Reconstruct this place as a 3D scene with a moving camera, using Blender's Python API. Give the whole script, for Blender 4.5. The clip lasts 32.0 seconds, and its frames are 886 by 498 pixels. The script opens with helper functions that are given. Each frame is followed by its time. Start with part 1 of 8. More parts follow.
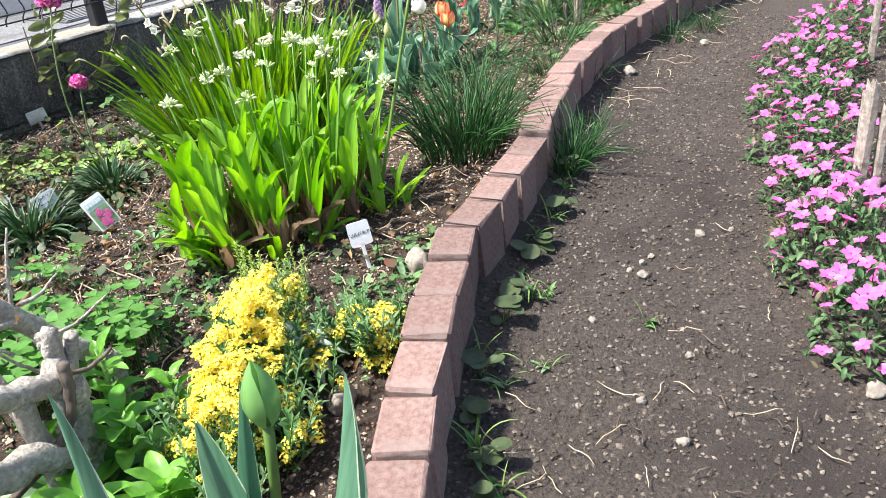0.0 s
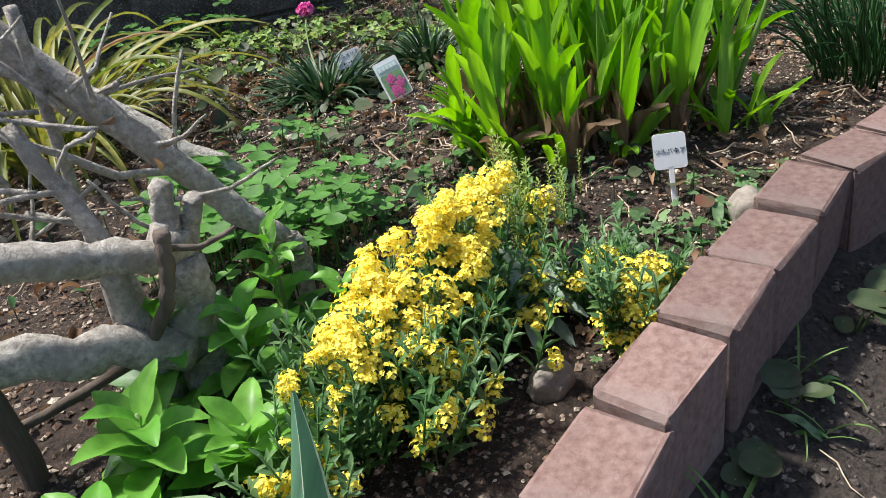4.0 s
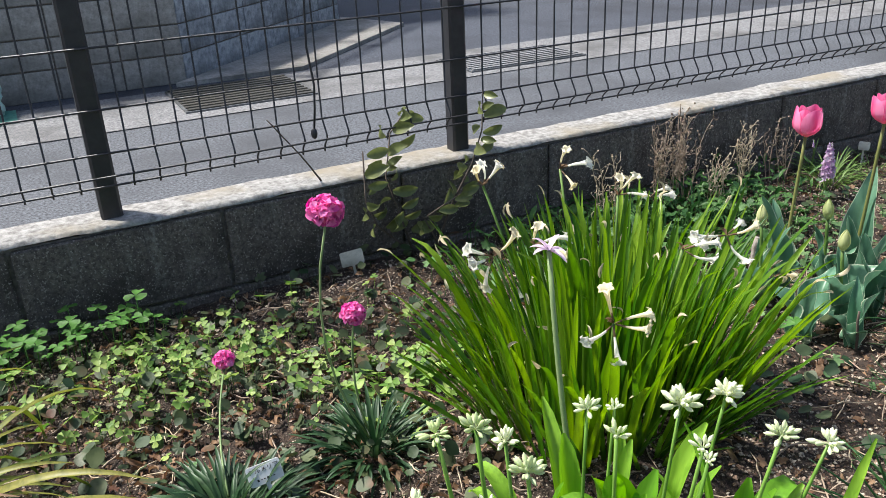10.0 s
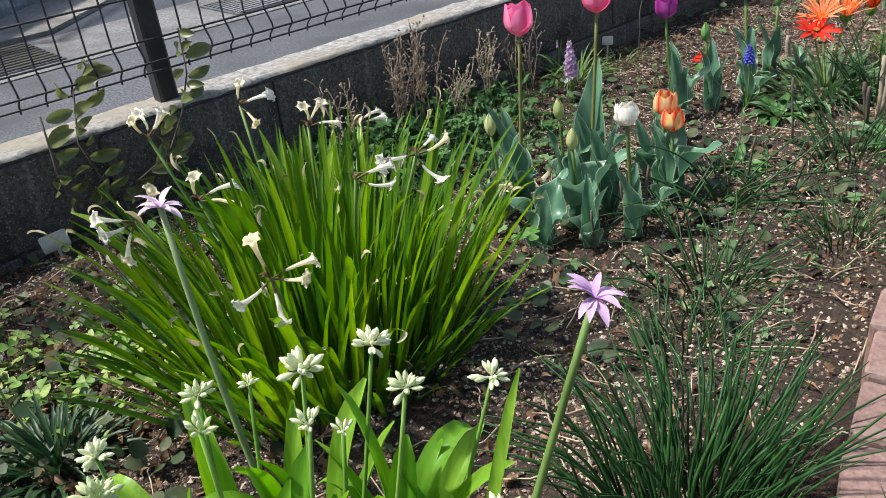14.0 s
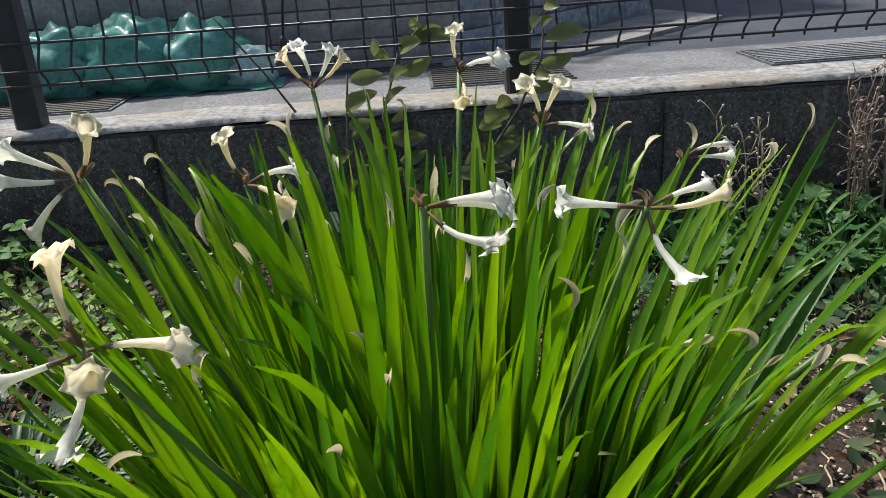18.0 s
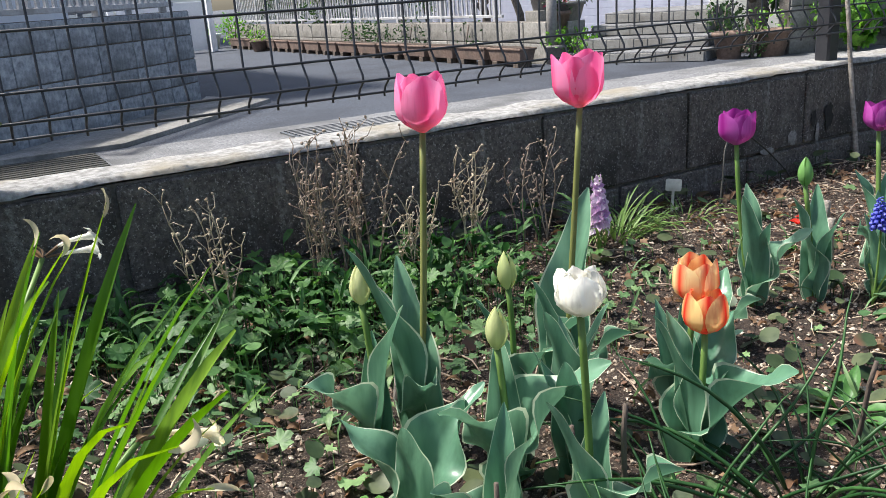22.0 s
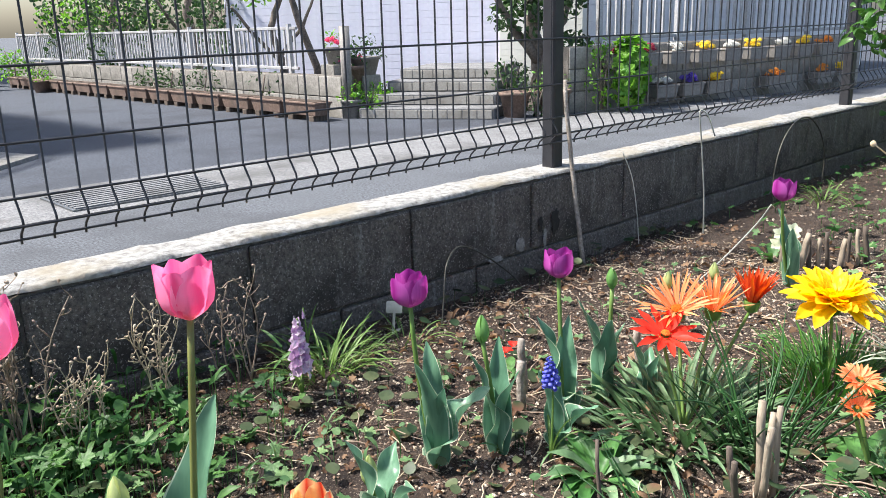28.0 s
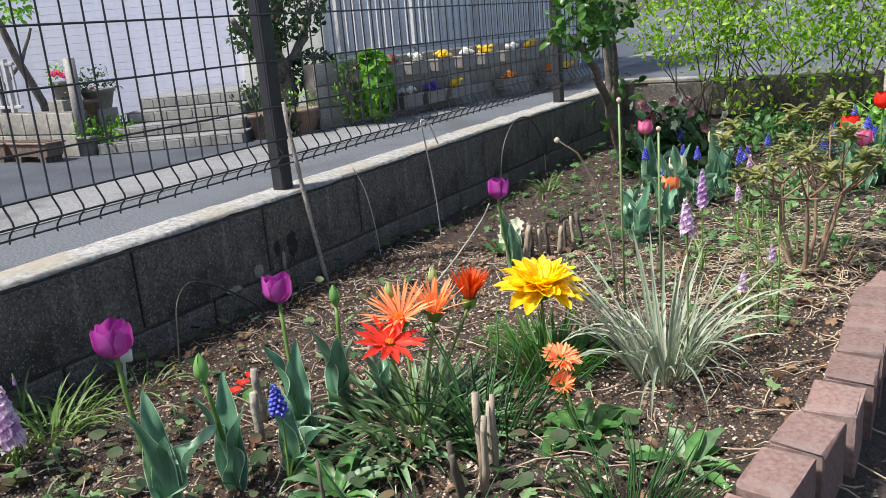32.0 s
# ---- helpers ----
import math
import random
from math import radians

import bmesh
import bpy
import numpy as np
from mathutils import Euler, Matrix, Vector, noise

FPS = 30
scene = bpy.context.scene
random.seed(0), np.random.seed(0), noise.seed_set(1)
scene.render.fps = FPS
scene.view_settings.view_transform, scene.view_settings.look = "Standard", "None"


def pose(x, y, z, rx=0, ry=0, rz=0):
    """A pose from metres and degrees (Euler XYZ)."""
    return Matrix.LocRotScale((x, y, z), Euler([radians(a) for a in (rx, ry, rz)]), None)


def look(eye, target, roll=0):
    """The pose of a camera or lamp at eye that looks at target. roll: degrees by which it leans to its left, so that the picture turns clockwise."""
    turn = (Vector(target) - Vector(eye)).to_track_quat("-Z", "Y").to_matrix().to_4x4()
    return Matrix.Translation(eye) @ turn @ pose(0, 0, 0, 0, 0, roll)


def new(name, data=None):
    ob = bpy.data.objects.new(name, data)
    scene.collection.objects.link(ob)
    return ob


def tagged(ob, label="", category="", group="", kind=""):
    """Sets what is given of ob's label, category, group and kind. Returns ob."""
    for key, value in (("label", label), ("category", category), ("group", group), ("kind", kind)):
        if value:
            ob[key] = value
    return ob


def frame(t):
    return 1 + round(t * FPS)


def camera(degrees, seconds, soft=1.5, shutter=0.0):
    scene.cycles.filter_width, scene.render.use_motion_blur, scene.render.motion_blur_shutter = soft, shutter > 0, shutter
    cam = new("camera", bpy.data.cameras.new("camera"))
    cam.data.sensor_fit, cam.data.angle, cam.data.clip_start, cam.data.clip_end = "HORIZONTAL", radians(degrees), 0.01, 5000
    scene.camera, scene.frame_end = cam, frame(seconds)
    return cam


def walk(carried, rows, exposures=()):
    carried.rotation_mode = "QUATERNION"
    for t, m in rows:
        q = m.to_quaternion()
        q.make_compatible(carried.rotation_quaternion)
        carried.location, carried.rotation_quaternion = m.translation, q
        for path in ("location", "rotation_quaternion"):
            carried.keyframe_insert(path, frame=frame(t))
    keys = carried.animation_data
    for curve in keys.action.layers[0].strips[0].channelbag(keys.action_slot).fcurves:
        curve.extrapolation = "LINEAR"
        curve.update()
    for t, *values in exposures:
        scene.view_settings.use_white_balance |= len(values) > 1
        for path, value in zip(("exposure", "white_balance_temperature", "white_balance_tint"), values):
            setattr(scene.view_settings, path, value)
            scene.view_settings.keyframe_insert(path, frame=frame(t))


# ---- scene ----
cam = camera(56.82, 32.0, 0.75)
PATH = [
    (0, (-0.4837, -2.2268, 0.6994), (0.2301, -1.6994, 0.2387), -5.64),
    (0.5, (-0.4083, -2.2062, 0.6874), (0.2489, -1.6123, 0.2233), -5.64),
    (1, (-0.3241, -2.1581, 0.6600), (0.2808, -1.5361, 0.1627), -4.23),
    (1.5, (-0.2571, -2.1119, 0.6339), (0.2502, -1.3924, 0.1595), -3.92),
    (2, (-0.2009, -2.1009, 0.5198), (0.2409, -1.2872, 0.1421), -1.75),
    (2.5, (-0.2198, -2.1037, 0.4995), (0.1793, -1.2607, 0.1387), -3.93),
    (4.5, (-0.1405, -2.0492, 0.5164), (0.1768, -1.2538, 0.0000), -9.65),
    (5, (-0.0818, -1.9781, 0.5159), (0.2177, -1.1524, 0.0381), -12.36),
    (5.5, (-0.0524, -1.9006, 0.5028), (0.2647, -1.1105, -0.0219), -12.78),
    (6, (-0.0139, -1.8197, 0.5481), (0.3239, -1.0612, -0.0092), -13.24),
    (6.5, (0.0837, -1.7582, 0.5840), (0.4123, -0.9940, 0.0290), -13.73),
    (7, (0.1495, -1.6958, 0.6111), (0.4617, -0.9113, 0.0752), -14.09),
    (7.5, (0.1617, -1.6484, 0.6498), (0.5209, -0.8717, 0.1324), -11.96),
    (8, (0.1373, -1.6252, 0.7125), (0.5166, -0.8548, 0.2000), -10.00),
    (8.5, (0.1026, -1.6247, 0.7854), (0.4483, -0.8269, 0.2913), -7.39),
    (9, (0.0913, -1.6263, 0.8136), (0.4115, -0.8192, 0.3175), -9.41),
    (9.5, (0.1010, -1.6189, 0.8290), (0.4605, -0.8050, 0.3726), -10.24),
    (10, (0.1016, -1.6295, 0.8198), (0.5087, -0.8080, 0.4204), -2.71),
    (10.5, (0.0838, -1.6427, 0.8034), (0.3817, -0.7665, 0.4246), 4.32),
    (11, (0.0703, -1.6573, 0.7908), (0.2851, -0.7785, 0.3647), 4.76),
    (11.5, (0.0976, -1.6657, 0.7846), (0.3046, -0.7930, 0.3425), 3.08),
    (12, (0.1512, -1.6691, 0.7761), (0.4618, -0.8405, 0.3104), -2.40),
    (12.5, (0.2036, -1.6735, 0.7682), (0.6270, -0.9051, 0.2882), -6.19),
    (13, (0.2522, -1.6635, 0.7848), (0.7669, -0.9537, 0.3039), -7.53),
    (13.5, (0.2839, -1.6571, 0.7713), (0.8477, -0.9821, 0.2954), -7.22),
    (15.5, (0.6430, -1.4525, 0.6716), (0.9906, -0.6712, 0.1532), -6.72),
    (16, (0.7180, -1.3696, 0.6400), (0.9915, -0.5755, 0.0973), -7.13),
    (16.5, (0.7793, -1.3002, 0.5524), (0.9881, -0.4419, 0.0837), -4.88),
    (17, (0.7944, -1.2958, 0.5204), (0.9179, -0.4010, 0.0913), -5.14),
    (17.5, (0.7989, -1.2839, 0.5203), (0.8399, -0.3711, 0.1139), -1.90),
    (18, (0.8269, -1.2859, 0.5037), (0.8427, -0.3534, 0.1427), -4.05),
    (18.5, (0.8603, -1.2722, 0.4873), (0.9950, -0.3492, 0.1268), -5.31),
    (19, (0.8931, -1.2791, 0.4866), (1.1534, -0.3804, 0.1337), -4.73),
    (19.5, (0.9022, -1.2821, 0.4898), (1.2068, -0.3922, 0.1504), -5.03),
    (20, (0.9216, -1.2822, 0.4895), (1.2742, -0.4085, 0.1544), -5.26),
    (20.5, (0.9471, -1.2849, 0.4854), (1.3380, -0.4237, 0.1605), -6.06),
    (21, (0.9722, -1.2888, 0.4808), (1.4138, -0.4505, 0.1611), -6.64),
    (21.5, (0.9990, -1.2959, 0.4804), (1.4668, -0.4685, 0.1697), -6.14),
    (22, (1.0364, -1.2940, 0.4815), (1.5114, -0.4661, 0.1834), -3.93),
    (22.5, (1.0708, -1.2966, 0.4958), (1.5532, -0.4661, 0.2175), -1.33),
    (23, (1.0938, -1.3034, 0.4937), (1.5771, -0.4673, 0.2341), 1.24),
    (23.5, (1.1166, -1.3142, 0.5053), (1.5843, -0.4724, 0.2359), 1.46),
    (24, (1.1409, -1.3280, 0.5310), (1.6171, -0.4949, 0.2495), 1.16),
    (24.5, (1.1650, -1.3280, 0.5438), (1.6504, -0.5016, 0.2582), 1.14),
    (26.5, (1.2217, -1.2758, 0.5877), (1.7685, -0.4943, 0.2875), 6.08),
    (27, (1.2343, -1.2792, 0.6150), (1.8140, -0.5178, 0.3249), 3.51),
    (27.5, (1.2565, -1.3027, 0.6355), (1.8809, -0.5713, 0.3613), 0.51),
    (28, (1.2810, -1.3316, 0.6299), (1.9388, -0.6269, 0.3642), -1.56),
    (28.5, (1.2985, -1.3659, 0.6174), (1.9892, -0.6920, 0.3554), -2.30),
    (29, (1.3062, -1.3853, 0.6132), (2.0278, -0.7458, 0.3480), -3.09),
    (29.5, (1.3139, -1.3828, 0.6135), (2.0652, -0.7816, 0.3412), -3.80),
    (30, (1.3258, -1.3881, 0.6056), (2.0962, -0.8099, 0.3372), -4.58),
    (30.5, (1.3387, -1.4072, 0.6037), (2.1220, -0.8472, 0.3338), -4.64),
    (31, (1.3466, -1.4237, 0.6022), (2.1516, -0.8964, 0.3303), -4.32),
    (31.5, (1.3414, -1.4226, 0.6256), (2.1620, -0.9206, 0.3523), -4.19),
    (32, (1.3396, -1.4140, 0.6368), (2.1667, -0.9169, 0.3745), -4.84),
]
EXPOSURES = [(0, 1.42), (2, 1.05), (5, 0.55), (6, 0.42), (7, 0.6), (8, 0.48), (9, 0.75), (10, 0.9), (11, 1.05), (12, 1.05), (13, 0.5), (16, 1.1), (17, 0.85), (18, 0.5), (19, 0.66), (20, 1.12), (22, 1.0), (23, 1.25), (24, 1.3), (27, 1.3), (28, 1.27), (30, 0.99), (31, 0.9), (32, 0.84)]
walk(cam, [(t, look(eye, target, roll)) for t, eye, target, roll in PATH], EXPOSURES)

# world, sun
SUN_FROM = Vector((-0.48, 0.46, 1.05)).normalized()
world = bpy.data.worlds.new("world")
scene.world = world
world.use_nodes = True
wn = world.node_tree
sky = wn.nodes.new("ShaderNodeTexSky")
sky.sky_type = "NISHITA"
sky.sun_disc = False
sky.sun_elevation = math.asin(SUN_FROM.z)
sky.sun_rotation = math.atan2(SUN_FROM.x, SUN_FROM.y)
sky.dust_density = 2.5
wn.nodes["Background"].inputs["Strength"].default_value = 0.105
wn.links.new(sky.outputs["Color"], wn.nodes["Background"].inputs["Color"])
sun_data = bpy.data.lights.new("sun", "SUN")
sun_data.energy = 4.3
sun_data.angle = radians(4.0)
sun_data.color = (1.0, 0.965, 0.91)
sun = new("sun", sun_data)
sun.matrix_world = look(SUN_FROM * 30, (0, 0, 0))

# ---- materials ----
def rgb(c):
    return (c[0], c[1], c[2], 1.0)


def node_mat(name):
    m = bpy.data.materials.new(name)
    m.use_nodes = True
    nt = m.node_tree
    return m, nt, nt.nodes["Principled BSDF"]


def mix_rgb(nt, fac, a, b, mode="MIX"):
    n = nt.nodes.new("ShaderNodeMix")
    n.data_type, n.blend_type = "RGBA", mode
    for sock, v in ((n.inputs[0], fac), (n.inputs[6], a), (n.inputs[7], b)):
        if isinstance(v, bpy.types.NodeSocket):
            nt.links.new(v, sock)
        elif isinstance(v, (int, float)):
            sock.default_value = v
        else:
            sock.default_value = rgb(v)
    return n.outputs[2]


def noise_tex(nt, scale, detail=4, rough=0.6, stretch=None):
    tc = nt.nodes.new("ShaderNodeTexCoord")
    n = nt.nodes.new("ShaderNodeTexNoise")
    n.inputs["Scale"].default_value = scale
    n.inputs["Detail"].default_value = detail
    n.inputs["Roughness"].default_value = rough
    if stretch:
        mp = nt.nodes.new("ShaderNodeMapping")
        mp.inputs["Scale"].default_value = stretch
        nt.links.new(tc.outputs["Object"], mp.inputs["Vector"])
        nt.links.new(mp.outputs["Vector"], n.inputs["Vector"])
    else:
        nt.links.new(tc.outputs["Object"], n.inputs["Vector"])
    return n.outputs["Fac"]


def ramp(nt, src, lo, hi):
    n = nt.nodes.new("ShaderNodeMapRange")
    n.inputs["From Min"].default_value, n.inputs["From Max"].default_value = lo, hi
    nt.links.new(src, n.inputs["Value"])
    return n.outputs["Result"]


def bump(nt, bsdf, height, strength, dist=0.01):
    b = nt.nodes.new("ShaderNodeBump")
    b.inputs["Strength"].default_value, b.inputs["Distance"].default_value = strength, dist
    nt.links.new(height, b.inputs["Height"])
    nt.links.new(b.outputs["Normal"], bsdf.inputs["Normal"])


def rough_mat(name, c1, c2, c3=None, fine=60, coarse=6, rough=0.85, bumps=0.5, dist=0.004, metal=0.0, stretch=None, vary=0.0):
    """Mineral or painted surface: fine grain between c1 and c2, coarse stains of c3."""
    m, nt, b = node_mat(name)
    f = ramp(nt, noise_tex(nt, fine, 5, 0.65, stretch), 0.32, 0.68)
    col = mix_rgb(nt, f, c1, c2)
    if c3:
        col = mix_rgb(nt, ramp(nt, noise_tex(nt, coarse, 5, 0.6), 0.48, 0.68), col, c3)
    if vary:
        oi = nt.nodes.new("ShaderNodeObjectInfo")
        hsv = nt.nodes.new("ShaderNodeHueSaturation")
        mr = nt.nodes.new("ShaderNodeMapRange")
        mr.inputs["To Min"].default_value, mr.inputs["To Max"].default_value = 1 - vary, 1 + vary
        nt.links.new(oi.outputs["Random"], mr.inputs["Value"])
        nt.links.new(mr.outputs["Result"], hsv.inputs["Value"])
        nt.links.new(col, hsv.inputs["Color"])
        col = hsv.outputs["Color"]
    nt.links.new(col, b.inputs["Base Color"])
    b.inputs["Roughness"].default_value, b.inputs["Metallic"].default_value = rough, metal
    if bumps:
        bump(nt, b, noise_tex(nt, fine * 1.3, 6, 0.7, stretch), bumps, dist)
    return m


def leaf_mat(name, c1, c2, trans=0.35, rough=0.42, island=False, streak=None, scale=40, tip=None, edge=None):
    """Leaf or petal: colour varies from piece to piece and along fine veins; part of the light passes through."""
    m, nt, b = node_mat(name)
    if island:
        src = nt.nodes.new("ShaderNodeNewGeometry").outputs["Random Per Island"]
    else:
        src = nt.nodes.new("ShaderNodeObjectInfo").outputs["Random"]
    col = mix_rgb(nt, src, c1, c2)
    n = noise_tex(nt, scale, 3, 0.6, streak)
    dark = [v * 0.55 for v in c1]
    col = mix_rgb(nt, ramp(nt, n, 0.45, 0.85), col, dark)
    if edge:
        col = mix_rgb(nt, ramp(nt, noise_tex(nt, 48, 2, 0.5, (1, 1, 0.3)), 0.46, 0.54), col, edge)
    if tip:
        col = mix_rgb(nt, ramp(nt, noise_tex(nt, 9, 3, 0.6), 0.58, 0.72), col, tip)
    nt.links.new(col, b.inputs["Base Color"])
    b.inputs["Roughness"].default_value = rough
    b.inputs["Specular IOR Level"].default_value = 0.35
    tr = nt.nodes.new("ShaderNodeBsdfTranslucent")
    bright = nt.nodes.new("ShaderNodeHueSaturation")
    bright.inputs["Value"].default_value = 1.35
    bright.inputs["Saturation"].default_value = 1.1
    nt.links.new(col, bright.inputs["Color"])
    nt.links.new(bright.outputs["Color"], tr.inputs["Color"])
    mx = nt.nodes.new("ShaderNodeMixShader")
    mx.inputs[0].default_value = trans
    nt.links.new(b.outputs[0], mx.inputs[1])
    nt.links.new(tr.outputs[0], mx.inputs[2])
    nt.links.new(mx.outputs[0], nt.nodes["Material Output"].inputs["Surface"])
    bump(nt, b, n, 0.15, 0.002)
    return m


M = {}


def speckled_soil():
    """Dark crumbly earth with beige grit mixed in."""
    m, nt, b = node_mat("soil")
    col = mix_rgb(nt, ramp(nt, noise_tex(nt, 130, 5, 0.65), 0.32, 0.68), (0.020, 0.013, 0.010), (0.115, 0.076, 0.053))
    col = mix_rgb(nt, ramp(nt, noise_tex(nt, 6, 5, 0.6), 0.48, 0.68), col, (0.032, 0.020, 0.015))
    grit = ramp(nt, noise_tex(nt, 330, 2, 0.5), 0.60, 0.66)
    patch = ramp(nt, noise_tex(nt, 3.2, 3, 0.6), 0.42, 0.62)
    both = nt.nodes.new("ShaderNodeMath")
    both.operation = "MULTIPLY"
    nt.links.new(grit, both.inputs[0])
    nt.links.new(patch, both.inputs[1])
    col = mix_rgb(nt, both.outputs[0], col, (0.46, 0.38, 0.29))
    nt.links.new(col, b.inputs["Base Color"])
    b.inputs["Roughness"].default_value = 0.95
    bump(nt, b, noise_tex(nt, 150, 6, 0.75), 1.0, 0.014)
    return m


M["soil"] = speckled_soil()
M["path"] = rough_mat("path", (0.024, 0.018, 0.015), (0.100, 0.079, 0.064), (0.034, 0.026, 0.022), 170, 3.5, 0.95, 1.0, 0.008)
M["asphalt"] = rough_mat("asphalt", (0.012, 0.014, 0.017), (0.155, 0.167, 0.19), (0.050, 0.054, 0.062), 75, 1.3, 0.85, 0.6, 0.004)
M["concrete"] = rough_mat("concrete", (0.065, 0.068, 0.072), (0.27, 0.27, 0.275), (0.09, 0.09, 0.09), 75, 2.2, 0.9, 0.5, 0.003)


def weathered_block():
    """Rain-stained block: grain, dark algae patches and pale runs of lime down the face."""
    m, nt, b = node_mat("block_face")
    col = mix_rgb(nt, ramp(nt, noise_tex(nt, 150, 5, 0.7), 0.32, 0.68), (0.050, 0.043, 0.038), (0.22, 0.19, 0.168))
    col = mix_rgb(nt, ramp(nt, noise_tex(nt, 4.0, 5, 0.65), 0.46, 0.62), col, (0.050, 0.042, 0.037))
    runs = ramp(nt, noise_tex(nt, 26, 4, 0.7, (1, 1, 0.16)), 0.56, 0.74)
    grain = ramp(nt, noise_tex(nt, 95, 3, 0.7), 0.42, 0.62)
    both = nt.nodes.new("ShaderNodeMath")
    both.operation = "MULTIPLY"
    nt.links.new(runs, both.inputs[0])
    nt.links.new(grain, both.inputs[1])
    col = mix_rgb(nt, both.outputs[0], col, (0.32, 0.31, 0.29))
    col = mix_rgb(nt, ramp(nt, noise_tex(nt, 260, 2, 0.5), 0.60, 0.70), col, (0.36, 0.33, 0.30))
    nt.links.new(col, b.inputs["Base Color"])
    b.inputs["Roughness"].default_value = 0.95
    bump(nt, b, noise_tex(nt, 190, 6, 0.75), 1.0, 0.006)
    return m


M["block"] = weathered_block()
M["mortar"] = rough_mat("mortar", (0.09, 0.08, 0.07), (0.21, 0.19, 0.17), None, 90, 5, 0.95, 0.6)
M["cap"] = rough_mat("cap_mortar", (0.13, 0.125, 0.118), (0.39, 0.385, 0.37), (0.25, 0.22, 0.165), 70, 5, 0.9, 0.9, 0.004)
M["brick"] = rough_mat("brick", (0.145, 0.083, 0.070), (0.255, 0.168, 0.146), (0.225, 0.175, 0.158), 130, 16, 0.9, 0.6, 0.003, vary=0.2)
M["fence"] = rough_mat("fence_paint", (0.016, 0.016, 0.02), (0.03, 0.03, 0.034), None, 40, 5, 0.45, 0.05)
M["greyblock"] = rough_mat("grey_block", (0.15, 0.165, 0.185), (0.38, 0.40, 0.425), (0.085, 0.09, 0.095), 26, 2.4, 0.92, 0.5, 0.004, vary=0.18)
M["moldblock"] = rough_mat("stained_block", (0.20, 0.19, 0.17), (0.36, 0.34, 0.31), (0.11, 0.105, 0.09), 40, 1.8, 0.92, 0.5, 0.004, vary=0.15)
M["wood"] = rough_mat("grey_wood", (0.33, 0.285, 0.24), (0.84, 0.79, 0.71), (0.46, 0.40, 0.34), 150, 30, 0.85, 1.0, 0.010)
M["greystake"] = rough_mat("grey_stake", (0.18, 0.15, 0.125), (0.46, 0.41, 0.36), (0.20, 0.165, 0.13), 80, 11, 0.9, 0.9, 0.004)
M["tongue"] = leaf_mat("tongue_leaf", (0.055, 0.16, 0.04), (0.12, 0.27, 0.075), 0.25, 0.45, streak=(1, 1, 0.06), scale=80)
M["darkwood"] = rough_mat("dark_wood", (0.06, 0.045, 0.035), (0.16, 0.125, 0.10), None, 50, 6, 0.9, 0.8, 0.005, stretch=(1, 1, 0.12))
M["stake"] = rough_mat("stake_wood", (0.22, 0.17, 0.12), (0.42, 0.36, 0.28), (0.15, 0.11, 0.08), 70, 14, 0.9, 0.6, stretch=(1, 1, 0.1))
M["twig"] = rough_mat("dry_twig", (0.20, 0.14, 0.10), (0.46, 0.36, 0.27), None, 60, 6, 0.9, 0.2)
M["straw"] = rough_mat("dry_straw", (0.32, 0.24, 0.15), (0.62, 0.52, 0.38), None, 60, 6, 0.9, 0.2)
M["bark"] = rough_mat("bark", (0.10, 0.08, 0.065), (0.24, 0.20, 0.17), (0.07, 0.06, 0.05), 50, 8, 0.95, 0.9, 0.006)
M["tag"] = rough_mat("tag_plastic", (0.72, 0.73, 0.75), (0.82, 0.82, 0.83), None, 30, 6, 0.4, 0.05)
M["oldtag"] = rough_mat("old_tag", (0.42, 0.42, 0.36), (0.72, 0.70, 0.62), (0.2, 0.2, 0.14), 60, 14, 0.7, 0.2)
M["ink"] = rough_mat("ink", (0.012, 0.012, 0.014), (0.03, 0.03, 0.03), None, 40, 5, 0.6, 0)
M["white"] = rough_mat("white_paint", (0.74, 0.75, 0.78), (0.82, 0.82, 0.84), (0.68, 0.68, 0.70), 30, 2, 0.6, 0.1)
M["railpaint"] = rough_mat("railing_paint", (0.34, 0.34, 0.35), (0.50, 0.50, 0.51), (0.26, 0.25, 0.24), 40, 3, 0.6, 0.2)
M["lilac"] = rough_mat("lilac_siding", (0.68, 0.68, 0.80), (0.76, 0.76, 0.87), (0.64, 0.64, 0.75), 20, 1.5, 0.7, 0.2)
M["cream"] = rough_mat("cream_siding", (0.68, 0.68, 0.62), (0.76, 0.75, 0.69), None, 20, 1.5, 0.7, 0.2)
M["terracotta"] = rough_mat("terracotta", (0.13, 0.085, 0.065), (0.24, 0.165, 0.13), (0.10, 0.08, 0.065), 40, 6, 0.85, 0.3)
M["plasticpot"] = rough_mat("pot_plastic", (0.16, 0.15, 0.14), (0.26, 0.245, 0.23), None, 40, 5, 0.6, 0.1)
M["wire"] = rough_mat("wire_metal", (0.05, 0.05, 0.045), (0.14, 0.13, 0.11), None, 60, 8, 0.5, 0.1, metal=0.6)
M["palewire"] = rough_mat("pale_wire", (0.34, 0.34, 0.30), (0.5, 0.5, 0.45), None, 60, 8, 0.5, 0.1)
M["steel"] = rough_mat("galvanised", (0.12, 0.13, 0.14), (0.25, 0.26, 0.27), (0.09, 0.09, 0.09), 50, 6, 0.5, 0.2, metal=0.7)
M["stone"] = rough_mat("stone", (0.17, 0.15, 0.125), (0.36, 0.32, 0.27), (0.14, 0.125, 0.105), 60, 10, 0.9, 0.6)


